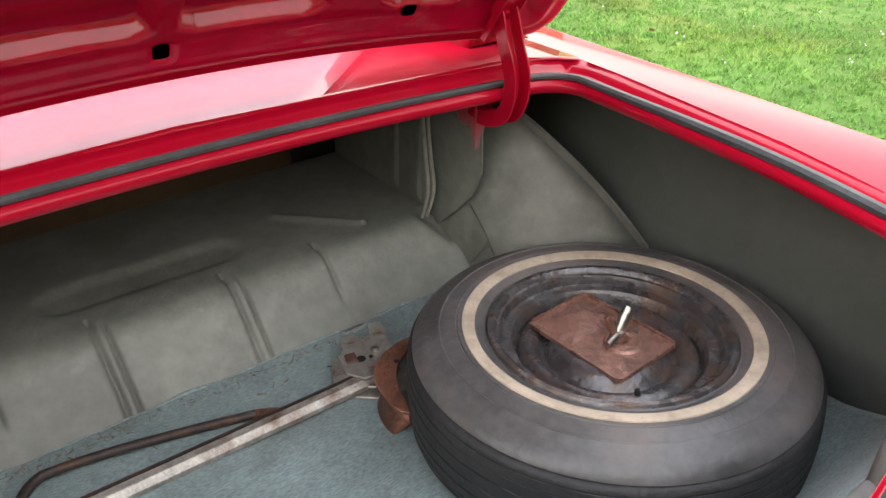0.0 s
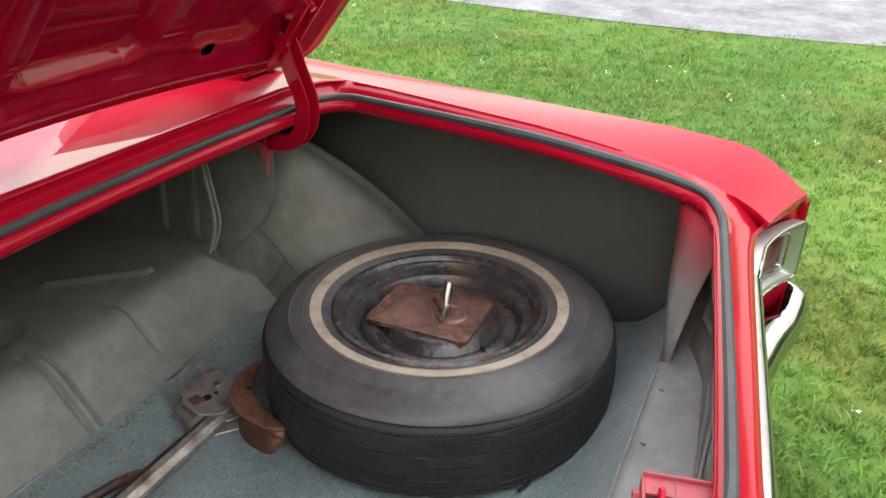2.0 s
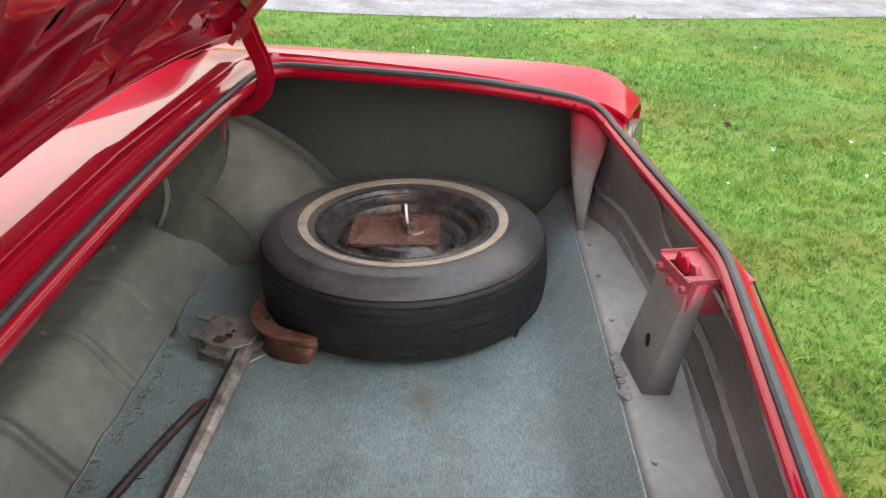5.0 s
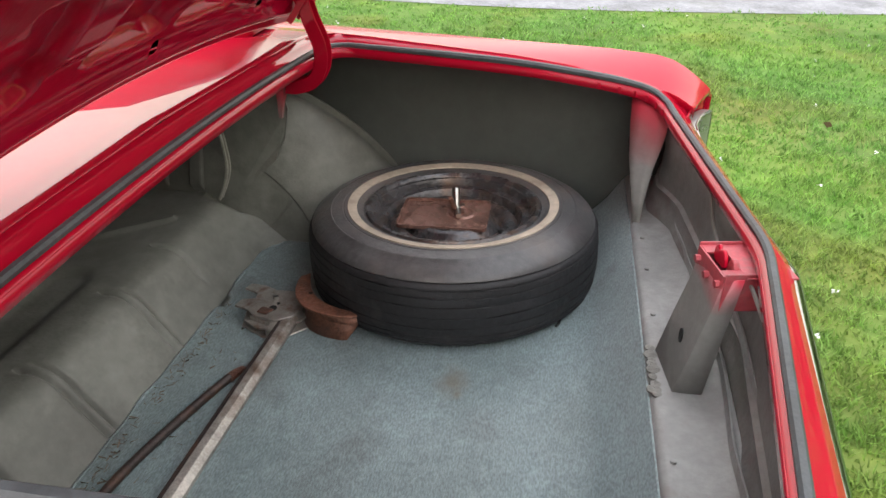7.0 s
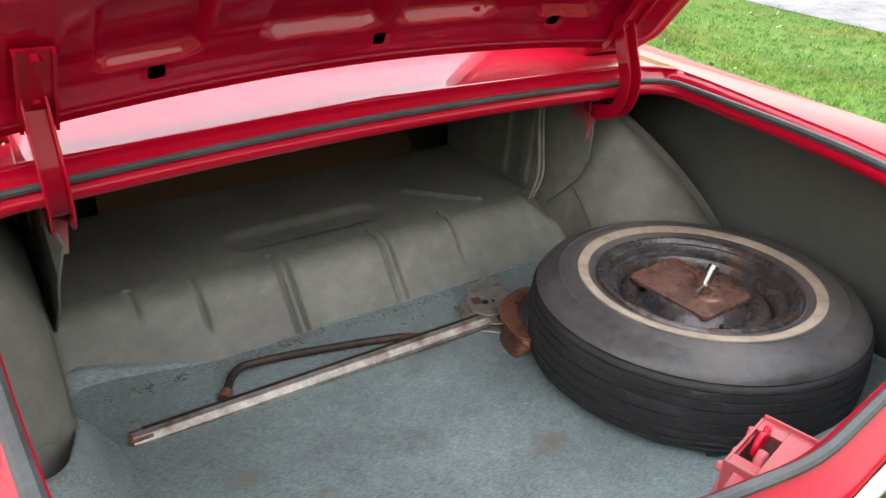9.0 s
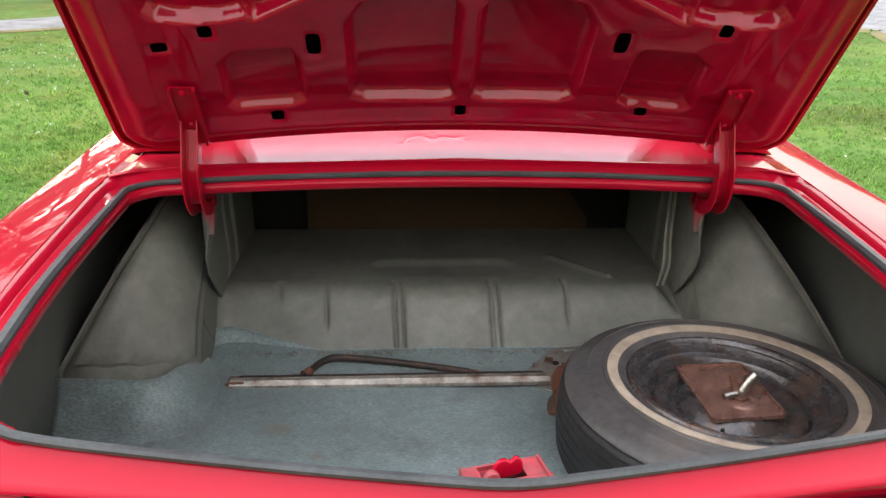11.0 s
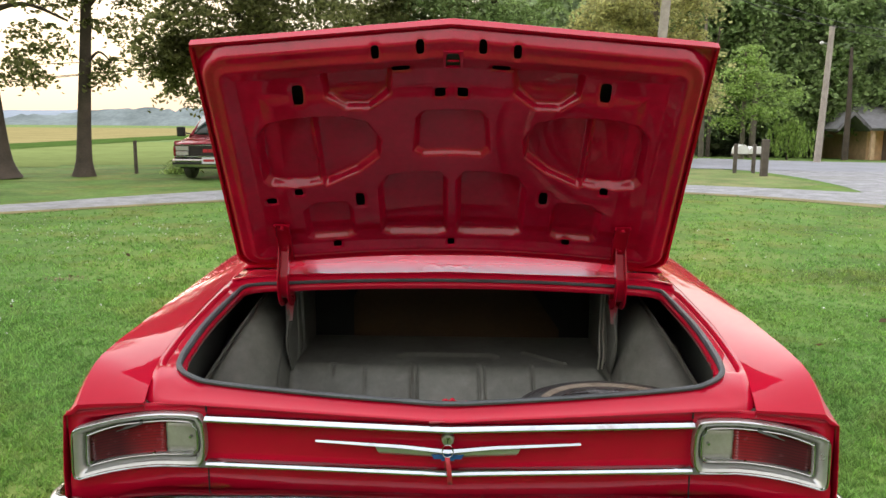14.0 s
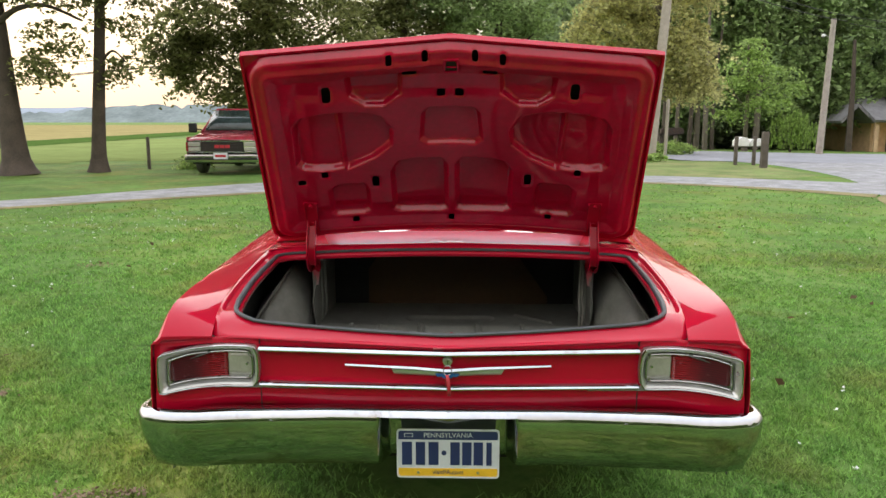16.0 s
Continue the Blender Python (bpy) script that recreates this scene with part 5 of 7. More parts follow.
for i in range(260):
    x = rnd.uniform(-0.57, 0.30)
    y = (1.052 + rnd.gauss(0, 0.007)) if rnd.random() < 0.75 else (0.96 + rnd.gauss(0, 0.03))
    a, ln = rnd.uniform(0, 6.28), rnd.uniform(0.006, 0.016)
    dx, dy, z = math.cos(a) * ln, math.sin(a) * ln, floor_z(y) + 0.012
    n0 = len(fv)
    fv += [(x - dy * 0.08, y + dx * 0.08, z), (x + dy * 0.08, y - dx * 0.08, z), (x + dx + dy * 0.05, y + dy - dx * 0.05, z + rnd.uniform(0.001, 0.006)), (x + dx, y + dy, z + rnd.uniform(0.001, 0.006))]
    ff.append((n0, n0 + 1, n0 + 2, n0 + 3))
tagged(part("frayed_edge", (fv, ff), FRAY, mat_ob), "loose brown-grey carpet fibres", kind="stuff")

# ---- spare wheel ----
spare = thing("spare_wheel", "whitewall spare tyre on a dark rusty rim lying in the boot", "spare wheel")
spare.matrix_world = Matrix.Translation((0.509, 0.5805, 0.5170)) @ Matrix(((1, 0, 0, 0), (0, 1, 0, 0), (-0.0247, -0.0751, 1, 0), (0, 0, 0, 1)))
TP = [(0.188, 0.060), (0.192, 0.074), (0.205, 0.084), (0.225, 0.092), (0.2465, 0.0942), (0.2475, 0.0930), (0.2495, 0.0930), (0.2505, 0.0938), (0.262, 0.0920), (0.272, 0.0900), (0.2735, 0.0912), (0.2765, 0.0902), (0.278, 0.0884), (0.294, 0.082), (0.306, 0.073), (0.3115, 0.066), (0.3135, 0.0615), (0.3120, 0.0595), (0.306, 0.058)]
TP = TP + [(0.306, -0.079), (0.3120, -0.0800), (0.3120, -0.0830), (0.306, -0.088), (0.290, -0.0925), (0.248, -0.094), (0.205, -0.084), (0.188, -0.060)]
TP = [(r if r < 0.25 else 0.25 + (r - 0.25) * 1.12, z) for r, z in TP]
tyre = part("tyre", lathe(TP, 96), TYRE, spare, "worn black tyre")


def tread():
    """Shoulder to shoulder: flat ribs, fine grooves that are worn shallow in places."""
    prof = [(0.3055, 0.0595, 0), (0.3135, 0.0580, 0), (0.3185, 0.0530, 0)]
    for z in (0.046, 0.030, 0.010, -0.014, -0.038, -0.058, -0.070):
        r = 0.3190 + 0.0042 * (1 - ((z + 0.01) / 0.062) ** 2)
        prof += [(r, z + 0.0022, 0), (r, z + 0.0014, 0.75), (r, z - 0.0014, 0.75), (r, z - 0.0022, 0)]
    prof += [(0.3180, -0.0760, 0), (0.3135, -0.0800, 0), (0.3055, -0.0810, 0)]
    rows_ = []
    for r, z, g in prof:
        row = []
        for i in range(160):
            a = 2 * math.pi * i / 160
            worn = min(1.0, max(0.12, 0.55 + 1.1 * noise.noise((math.cos(a) * 4, math.sin(a) * 4, round(z * 60)))))
            rr = 0.25 + (r - 0.25) * 1.12 - 0.0052 * g * worn + 0.0007 * noise.noise((math.cos(a) * 9, math.sin(a) * 9, z * 30))
            zz = z + 0.0007 * noise.noise((math.cos(a) * 7, math.sin(a) * 7, 5 + round(z * 60)))
            row.append((rr * math.cos(a), rr * math.sin(a), zz))
        rows_.append(row)
    return grid(rows_, wrap_v=True)


part("tread", tread(), TREAD, tyre, "darker ribbed tread")
part("whitewall", lathe([(0.2185, 0.0890), (0.2185, 0.0920), (0.228, 0.0947), (0.239, 0.0958), (0.2395, 0.0935), (0.226, 0.0915)], 96), WHITEWALL, tyre, "cream whitewall band")
part("sidewall_bead", lathe([(0.1985, 0.079), (0.2015, 0.0845), (0.2045, 0.0838)], 96), TYRE, tyre)
RP = [(0.196, 0.078), (0.1985, 0.083), (0.1965, 0.0865), (0.190, 0.0865), (0.186, 0.083), (0.184, 0.078), (0.1795, 0.0765), (0.177, 0.070), (0.1755, 0.061), (0.169, 0.0575), (0.163, 0.0585), (0.1585, 0.0575), (0.155, 0.051), (0.1525, 0.042), (0.1500, 0.036),
      (0.1475, 0.0355), (0.1445, 0.0405), (0.139, 0.046), (0.131, 0.0485), (0.122, 0.0465), (0.115, 0.0400), (0.110, 0.0330), (0.104, 0.0320), (0.098, 0.0370), (0.090, 0.0480), (0.080, 0.0530), (0.068, 0.0530), (0.060, 0.049), (0.052, 0.047), (0.042, 0.0485), (0.034, 0.0475), (0.030, 0.036)]
rimo = part("rim", lathe(RP, 72, False), RIM, spare, "dark steel rim with rust", solid=0.003)
part("rim_back", lathe([(0.19, -0.084), (0.18, -0.07), (0.15, -0.03), (0.14, 0.0)], 48, False), RIM, rimo)
for a in range(5):
    q = radians(72 * a + 20)
    part("wheel_nut_hole", cyl((0.060 * math.cos(q), 0.060 * math.sin(q), 0.045), (0.060 * math.cos(q), 0.060 * math.sin(q), 0.0535), 0.008, 10), BLACK, rimo)
for a in (200, 320, 20, 110):
    part("rim_slot", [(lambda P: grid(P))([[((r) * math.cos(radians(a + d)), r * math.sin(radians(a + d)), 0.0425 - (r - 0.146) * 0.3) for d in np.linspace(-15, 15, 11)] for r in (0.1445, 0.1535)])][0], BLACK, rimo)
part("weld_seam", tube([(-0.002, -0.144, 0.0425), (-0.001, -0.130, 0.0492), (0.0, -0.116, 0.0420)], 0.0013, 5), BLACK, rimo)
part("valve", cyl((-0.06, -0.118, 0.035), (-0.06, -0.112, 0.058), 0.005, 8, 0.004), BLACK, rimo)
# hold-down plate and wing bolt
hold = thing("hold_down_plate", "rusty square spare-wheel clamp plate with wing bolt", "clamp plate", at=(0.513, 0.603, 0.5705))
hold.rotation_euler = (radians(-2.2), radians(-2.5), 0)
pc = [(-0.068, 0.101), (0.068, 0.101), (0.072, -0.099), (-0.067, -0.102)]
pl = []
for i in range(4):
    a, b, c = Vector((*pc[i - 1], 0)), Vector((*pc[i], 0)), Vector((*pc[(i + 1) % 4], 0))
    for t in (0, 0.33, 0.66, 1):
        pl.append(tuple(((b + (a - b).normalized() * 0.012).lerp(b, t)).lerp(b.lerp(b + (c - b).normalized() * 0.012, t), t)))
plate_ob = part("clamp_plate", prism(pl, (0, 0, 0.004)), PLATE_RUST, hold, bevel=0.001)
part("upturned_lip", sweep([pl[k] for k in range(len(pl))], [(-0.002, 0), (0.002, 0), (0.002, 0.008), (-0.002, 0.008)], closed=True), PLATE_RUST, plate_ob)
part("pressed_facet", ([(-0.058, 0.090, 0.004), (0.058, 0.090, 0.004), (0.054, 0.012, 0.004), (-0.055, 0.010, 0.004), (0.022, 0.058, 0.0115)], [(0, 1, 4), (1, 2, 4), (2, 3, 4), (3, 0, 4)]), PLATE_RUST, plate_ob, "pressed facets in the plate", smooth=False)
part("pressed_ring", moved(lathe([(0.020, 0.004), (0.024, 0.0075), (0.029, 0.0075), (0.033, 0.004)], 24, False), Matrix.Translation((0.012, -0.040, 0))), PLATE_RUST, plate_ob)
part("wing_bolt", cyl((0.012, -0.028, 0.003), (0.012, -0.028, 0.020), 0.008, 10), STEEL, hold, "worn bright bolt")
part("washer", cyl((0.012, -0.028, 0.004), (0.012, -0.028, 0.009), 0.016, 16), RUST, hold)
part("wing", sweep([(0.012, -0.027, 0.008), (0.022, -0.025, 0.022), (0.034, -0.022, 0.036), (0.045, -0.020, 0.048)], ring(0.0115, 12, 0.0095), (0, 1, 0), scale=[0.7, 0.85, 1.1, 1.05]), STEEL, hold, "bright wing of the bolt", bevel=0.001)
part("wing", sweep([(0.010, -0.026, 0.010), (0.004, -0.020, 0.028), (-0.002, -0.014, 0.048)], ring(0.0075, 10, 0.0055), (0, 1, 0), scale=[0.8, 1.0, 0.9]), RUST, hold, bevel=0.001)
part("wing_stub", cyl((-0.022, -0.036, 0.013), (0.004, -0.031, 0.015), 0.0065, 10), STEEL, hold)
part("stub_bolt", cyl((0.046, -0.035, 0.004), (0.046, -0.035, 0.010), 0.005, 8), STEEL, hold)
strap = part("loose_strap", tube(smooth_line([(0.330, 0.318, 0.462), (0.300, 0.322, 0.452), (0.275, 0.328, 0.458)], 4), 0.003, 6), BLACK)
tagged(strap, "short black strap end lying by the tyre", "strap")

# ---- jack ----
jack = thing("bumper_jack", "old bumper jack with bar, plated head and rusty hook", "jack")
A, B = Vector((-0.537, 0.912, 0.415)), Vector((0.226, 0.888, 0.432))
d = (B - A).normalized()
part("bar", sweep([A, A.lerp(B, 0.5), B + d * 0.01], [(-0.013, -0.009), (0.018, -0.009), (0.019, 0.001), (0.008, 0.0105), (-0.006, 0.0105), (-0.013, 0.001)]), BAR, jack, "worn flat steel jack bar with peeling paint", bevel=0.001)
part("bar_channel", sweep([A + Vector((0.02, 0.010, 0.0085)), B + Vector((0, 0.010, 0.0085))], [(-0.003, -0.002), (0.003, -0.002), (0.003, 0.003), (-0.003, 0.003)]), IRON, jack)
part("bar_tip", sweep([A - d * 0.004, A + d * 0.035], [(-0.015, -0.009), (0.015, -0.009), (0.015, 0.009), (-0.015, 0.009)]), RUST, jack, "rusty bar end", bevel=0.002)
headm = pose(0.262, 0.930, 0.412, 0, 0, -6)
HEAD = [(-0.062, -0.028, 0.030), (-0.040, -0.060, 0.032), (0.030, -0.068, 0.035), (0.050, -0.034, 0.036), (0.044, 0.016, 0.034), (0.058, 0.052, 0.032), (0.062, 0.088, 0.028), (0.040, 0.094, 0.027), (0.026, 0.056, 0.030), (0.006, 0.050, 0.029), (0.000, 0.080, 0.025), (-0.026, 0.084, 0.024), (-0.036, 0.046, 0.027), (-0.056, 0.020, 0.028)]
head = part("head", moved(prism(HEAD, (0, 0, 0.005)), headm), JACK, jack, "plated jack head plate with two prongs", bevel=0.0015)
part("head_base", moved(prism([(-0.085, -0.010, 0.0), (-0.066, -0.060, 0.0), (-0.020, -0.094, 0.0), (0.045, -0.090, 0.0), (0.058, -0.030, 0.0), (0.050, 0.060, 0.0), (0.010, 0.074, 0.0), (-0.060, 0.050, 0.0)], (0, 0, 0.006)), headm), JACK, jack, bevel=0.002)
part("lower_plate", moved(prism([(-0.078, 0.004, 0.014), (-0.070, -0.036, 0.014), (-0.030, -0.072, 0.016), (0.010, -0.082, 0.016), (0.020, -0.050, 0.016), (-0.020, 0.030, 0.014), (-0.058, 0.046, 0.013)], (0, 0, 0.005)), headm), JACK, jack, bevel=0.0015)
part("socket_collar", moved(sweep([(-0.088, -0.038, 0.016), (-0.050, -0.040, 0.018)], [(-0.020, -0.012), (0.020, -0.012), (0.020, 0.012), (-0.020, 0.012)]), headm), JACK, jack, "collar round the bar", bevel=0.003)
part("pivot_pin", moved(cyl((0.012, 0.004, 0.034), (0.012, 0.004, 0.044), 0.007, 12, 0.006), headm), STEEL, jack, "bright pivot pin")
part("rusty_tab", moved(prism([(-0.050, -0.004, 0.036), (-0.030, -0.012, 0.037), (-0.026, 0.016, 0.036), (-0.046, 0.020, 0.035)], (0, 0, 0.003)), headm), RUST, jack, "rusty tab", bevel=0.001)
part("head_cheek", moved(prism([(-0.066, -0.026, 0.006), (-0.052, 0.034, 0.006), (-0.048, 0.033, 0.006), (-0.062, -0.028, 0.006)], (0, 0, 0.022)), headm), JACK, jack, bevel=0.001)
part("head_cheek", moved(box(-0.030, 0.040, 0.022, 0.027, 0.006, 0.030), headm), JACK, jack, bevel=0.001)
part("pawl", moved(cyl((0.000, -0.074, 0.020), (0.034, -0.050, 0.036), 0.008, 10), headm), STEEL, jack)
part("pawl_lever", moved(prism([(0.030, -0.100, 0.012), (0.085, -0.115, 0.012), (0.090, -0.100, 0.012), (0.040, -0.080, 0.012)], (0, 0, 0.010)), headm), JACK, jack, bevel=0.002)
part("hole", moved(cyl((-0.022, -0.006, 0.033), (-0.022, -0.006, 0.0375), 0.0085, 12), headm), BLACK, jack)
part("hole", moved(cyl((-0.004, -0.010, 0.034), (-0.004, -0.010, 0.0385), 0.004, 8), headm), BLACK, jack)
# the hook: crescent plate and skirt against the tyre
hook, H1, H2, OUT = [], Vector((0.338, 0.878, 0.480)), Vector((0.219, 0.732, 0.467)), Vector((-0.72, 0.70, 0))
for t in np.linspace(0, 1, 17):
    q, b = H1.lerp(H2, t), math.sin(math.pi * t)
    hook.append([tuple(q + OUT * (-0.006 + 0.040 * b)), tuple(q + OUT * (0.006 + 0.050 * b ** 0.8)), tuple(q + OUT * (0.018 + 0.056 * b ** 0.8))])
part("hook_plate", grid(hook), RUST, jack, "crescent-shaped rusty jack hook", solid=0.006, bevel=0.0015)
part("hook_skirt", grid([[tuple(Vector(r[1]) - Vector((0, 0, 0.003))), tuple(Vector(r[1]) + OUT * -0.004 - Vector((0, 0, 0.024))), (r[2][0] + OUT.x * k * 0.014, r[2][1] + OUT.y * k * 0.014, 0.417)] for r, k in zip(hook[6:], np.linspace(-1.2, 0.9, 11))]), RUST, jack, "curved rusty skirt", solid=0.006)
part("rivet", cyl((0.268, 0.850, 0.470), (0.268, 0.850, 0.4785), 0.005, 8), BLACK, jack)

# ---- lug wrench ----
wrench = thing("lug_wrench", "dark iron L-shaped lug wrench with rusty end", "wrench")
part("rod", tube(smooth_line([(-0.352, 0.948, 0.424), (-0.335, 0.978, 0.425), (-0.312, 1.001, 0.425), (-0.285, 1.007, 0.424), (-0.194, 0.994, 0.423), (-0.056, 0.961, 0.422), (0.030, 0.937, 0.421)], 6), 0.0085, 10), IRON, wrench)
part("socket_end", tube([(-0.366, 0.929, 0.423), (-0.353, 0.946, 0.424)], 0.012, 10), RUST, wrench, "rusty socket end")
part("flat_tip", sweep([(0.025, 0.938, 0.421), (0.050, 0.930, 0.420), (0.068, 0.924, 0.419)], [(-0.009, -0.004), (0.009, -0.004), (0.009, 0.004), (-0.009, 0.004)], scale=[1, 0.9, 0.5]), RUST, wrench, "flattened tip")


# ---- grounds ----
def ground_z(x, y):
    return -0.75 * float(smooth01(np.array((math.hypot(x, y) - 28) / 40.0))) if x > 6 else 0.0


radii = [0, 3, 6, 10, 15, 20, 25, 30, 36, 44, 54, 66, 80, 120, 200, 350, 700, 1500, 3000]
gv = [(0, 0, 0)]
for r in radii[1:]:
    gv += [(r * math.cos(2 * math.pi * i / 72), r * math.sin(2 * math.pi * i / 72), ground_z(r * math.cos(2 * math.pi * i / 72), r * math.sin(2 * math.pi * i / 72))) for i in range(72)]
gf = [(0, 1 + i, 1 + (i + 1) % 72) for i in range(72)]
for k in range(len(radii) - 2):
    a, b = 1 + 72 * k, 73 + 72 * k
    gf += [(a + i, b + i, b + (i + 1) % 72, a + (i + 1) % 72) for i in range(72)]
tagged(part("ground", (gv, gf), GRASS), "mown green lawn", "lawn", kind="structure")


def strip(name, left, right, z, material, label, category):
    L, R = smooth_line([(*p, 0) for p in left], 6), smooth_line([(*p, 0) for p in right], 6)
    rows_ = [[(lerp(a.x, b.x, t), lerp(a.y, b.y, t), ground_z(lerp(a.x, b.x, t), lerp(a.y, b.y, t)) + z + 0.02 * math.sin(math.pi * t)) for t in (0, 0.1, 0.3, 0.5, 0.7, 0.9, 1)] for a, b in zip(L, R)]
    return tagged(part(name, grid(rows_), material), label, category, kind="structure")


strip("road", [(6.9, -40), (7.9, -18), (7.9, -10), (7.4, -5), (6.55, -1.5), (6.15, 1.5), (6.5, 6), (7.3, 10), (8.3, 13), (9.2, 15.6), (9.8, 18), (10.1, 21), (10.0, 23.5), (9.4, 25.2)],
      [(11.5, -40), (11.5, -18), (11.5, -10), (11.3, -5), (11, -1), (11, 2), (11.4, 6), (13, 10), (16, 12), (24, 13), (34, 16), (40, 20), (44, 25), (44, 29)], 0.006, GRAVEL, "pale gravel lane beside the lawn", "road")
strip("dry_verge", [(6.75, 8), (7.0, 10), (7.6, 11.8), (7.9, 12.4)], [(7.1, 8), (7.45, 10), (8.1, 12.4), (8.4, 12.8)], 0.0075, DRYGRASS, "dry yellow verge along the lane", "verge")
strip("driveway_verge", [(-15, 4.75), (-7.6, 10.25), (-6.2, 11.35), (-3.9, 13.15), (-1, 15.35), (2, 16.15), (4.25, 15.75), (6.4, 14.55), (8.2, 12.9)], [(-15, 4.5), (-7.5, 9.95), (-6.1, 11.1), (-3.8, 12.85), (-0.95, 15.05), (2, 15.85), (4.15, 15.4), (6.25, 14.1), (7.8, 12.3)], 0.010, DRYGRASS, "dry yellow verge along the driveway", "verge")
strip("driveway", [(-30, 0.6), (-15, 6.4), (-8.3, 11.3), (-6.9, 12.9), (-4.5, 15.4), (-1, 17.6), (2, 18.3), (4.65, 17.95), (7.2, 16.9), (9.6, 15.4)],
      [(-30, -1.0), (-15, 4.6), (-7.6, 10.1), (-6.2, 11.2), (-3.9, 13.0), (-1, 15.2), (2, 16.0), (4.25, 15.6), (6.4, 14.4), (8.3, 12.6)], 0.012, GRAVEL, "pale gravel driveway across the lawn", "driveway")
strip("lane_verge", [(-2, 27), (3, 26.5), (7.6, 25.4), (9.2, 25.0)], [(-1, 17.75), (2, 18.45), (7.2, 17.05), (9.6, 18.2)], 0.004, THINGRASS, "thin pale grass between driveway and road", "verge")
strip("side_road", [(7.0, 30.5), (9.0, 34.5), (12.6, 38.3), (16.5, 34.7), (30, 33.5), (60, 22)], [(7.9, 25.6), (8.6, 25.2), (9.6, 24.9), (12, 24.2), (24, 22), (60, 6)], 0.018, ASPHALT, "wide pale asphalt road", "road")


# ---- plants ----
def raw_mesh(name, V, loops, sizes, material, label, category, kind, parent=None):
    me = bpy.data.meshes.new(name)
    me.vertices.add(len(V))
    me.vertices.foreach_set("co", np.asarray(V, np.float32).ravel())
    me.loops.add(len(loops))
    me.loops.foreach_set("vertex_index", np.asarray(loops, np.int32))
    me.polygons.add(len(sizes))
    starts = np.concatenate(([0], np.cumsum(sizes)[:-1]))
    me.polygons.foreach_set("loop_start", starts.astype(np.int32))
    me.update(calc_edges=True)
    me.materials.append(material)
    ob = new(name, me)
    if parent is not None:
        ob.parent = parent
        if label:
            ob["label"] = label
        return ob
    return tagged(ob, label, category, kind=kind)


RNG = np.random.default_rng(7)


def leaves(centres, size, stretch=1.7, droop=0.0):
    """Small folded leaf quads at the given points."""
    n = len(centres)
    a = RNG.normal(size=(n, 3))
    a[:, 2] = a[:, 2] * 0.6 - droop
    a /= np.linalg.norm(a, axis=1)[:, None]
    b = np.cross(a, RNG.normal(size=(n, 3)) * 0.75 + (0, 0, 1))
    b /= np.linalg.norm(b, axis=1)[:, None]
    s = size * RNG.uniform(0.6, 1.4, n)[:, None]
    c = np.asarray(centres)
    V = np.stack([c - a * s * stretch * 0.5, c + b * s * 0.5 + a * s * 0.1, c + a * s * stretch * 0.5, c - b * s * 0.5 + a * s * 0.1], 1).reshape(-1, 3)
    return V, np.arange(4 * n), np.full(n, 4)


def clumps(blobs, per, spread=0.33):
    """Points in uneven clusters through ellipsoids (cx, cy, cz, rx, ry, rz, clusters)."""
    out = []
    for cx, cy, cz, rx, ry, rz, k in blobs:
        d = RNG.normal(size=(k, 3))
        d /= np.linalg.norm(d, axis=1)[:, None]
        d *= RNG.uniform(0.25, 1.0, (k, 1)) ** 0.45
        sub = d * (rx, ry, rz) + (cx, cy, cz)
        m = RNG.uniform(0.4, 1.0, (k, 1, 1)) * spread
        off = np.clip(RNG.normal(size=(k, per, 3)), -1.7, 1.7) * m * np.array([1.5, 1.5, 0.30])
        off[:, :, 2] -= 0.30 * (off[:, :, 0] ** 2 + off[:, :, 1] ** 2) / (m[:, :, 0] + 0.05)
        pts = sub[:, None, :] + off
        out.append(pts.reshape(-1, 3))
    return np.concatenate(out)


def tree(label, trunk, radii, limbs, blobs, leaf_material, per, size, spread, bark=BARK, droop=0.2, dense=False):
    t = thing("tree", label, "tree", at=trunk[0])
    base = Vector(trunk[0])
    path = smooth_line([Vector(p) - base for p in trunk], 5)
    n = len(path)
    k = [lerp(radii[0], radii[1], (i / (n - 1)) ** 0.7) / radii[0] * (1 + 0.35 * max(0, 1 - i / (n - 1) * 9)) for i in range(n)]
    tr = part("trunk", tube(path, radii[0], 14, scale=k), bark, t)
    for l, r in limbs:
        q = smooth_line([Vector(p) - base for p in l], 5)
        part("limb", tube(q, r, 8, scale=[lerp(1, 0.3, i / (len(q) - 1)) for i in range(len(q))]), bark, tr)
    blobs = [(*b[:6], int(b[6] * (3.4 if b[2] > 6 and dense else 1))) for b in blobs]
    c = clumps(blobs, per, spread) - np.array(base)
    raw_mesh("crown", *leaves(c, size, droop=droop), leaf_material, "", "", "", t)
    return t


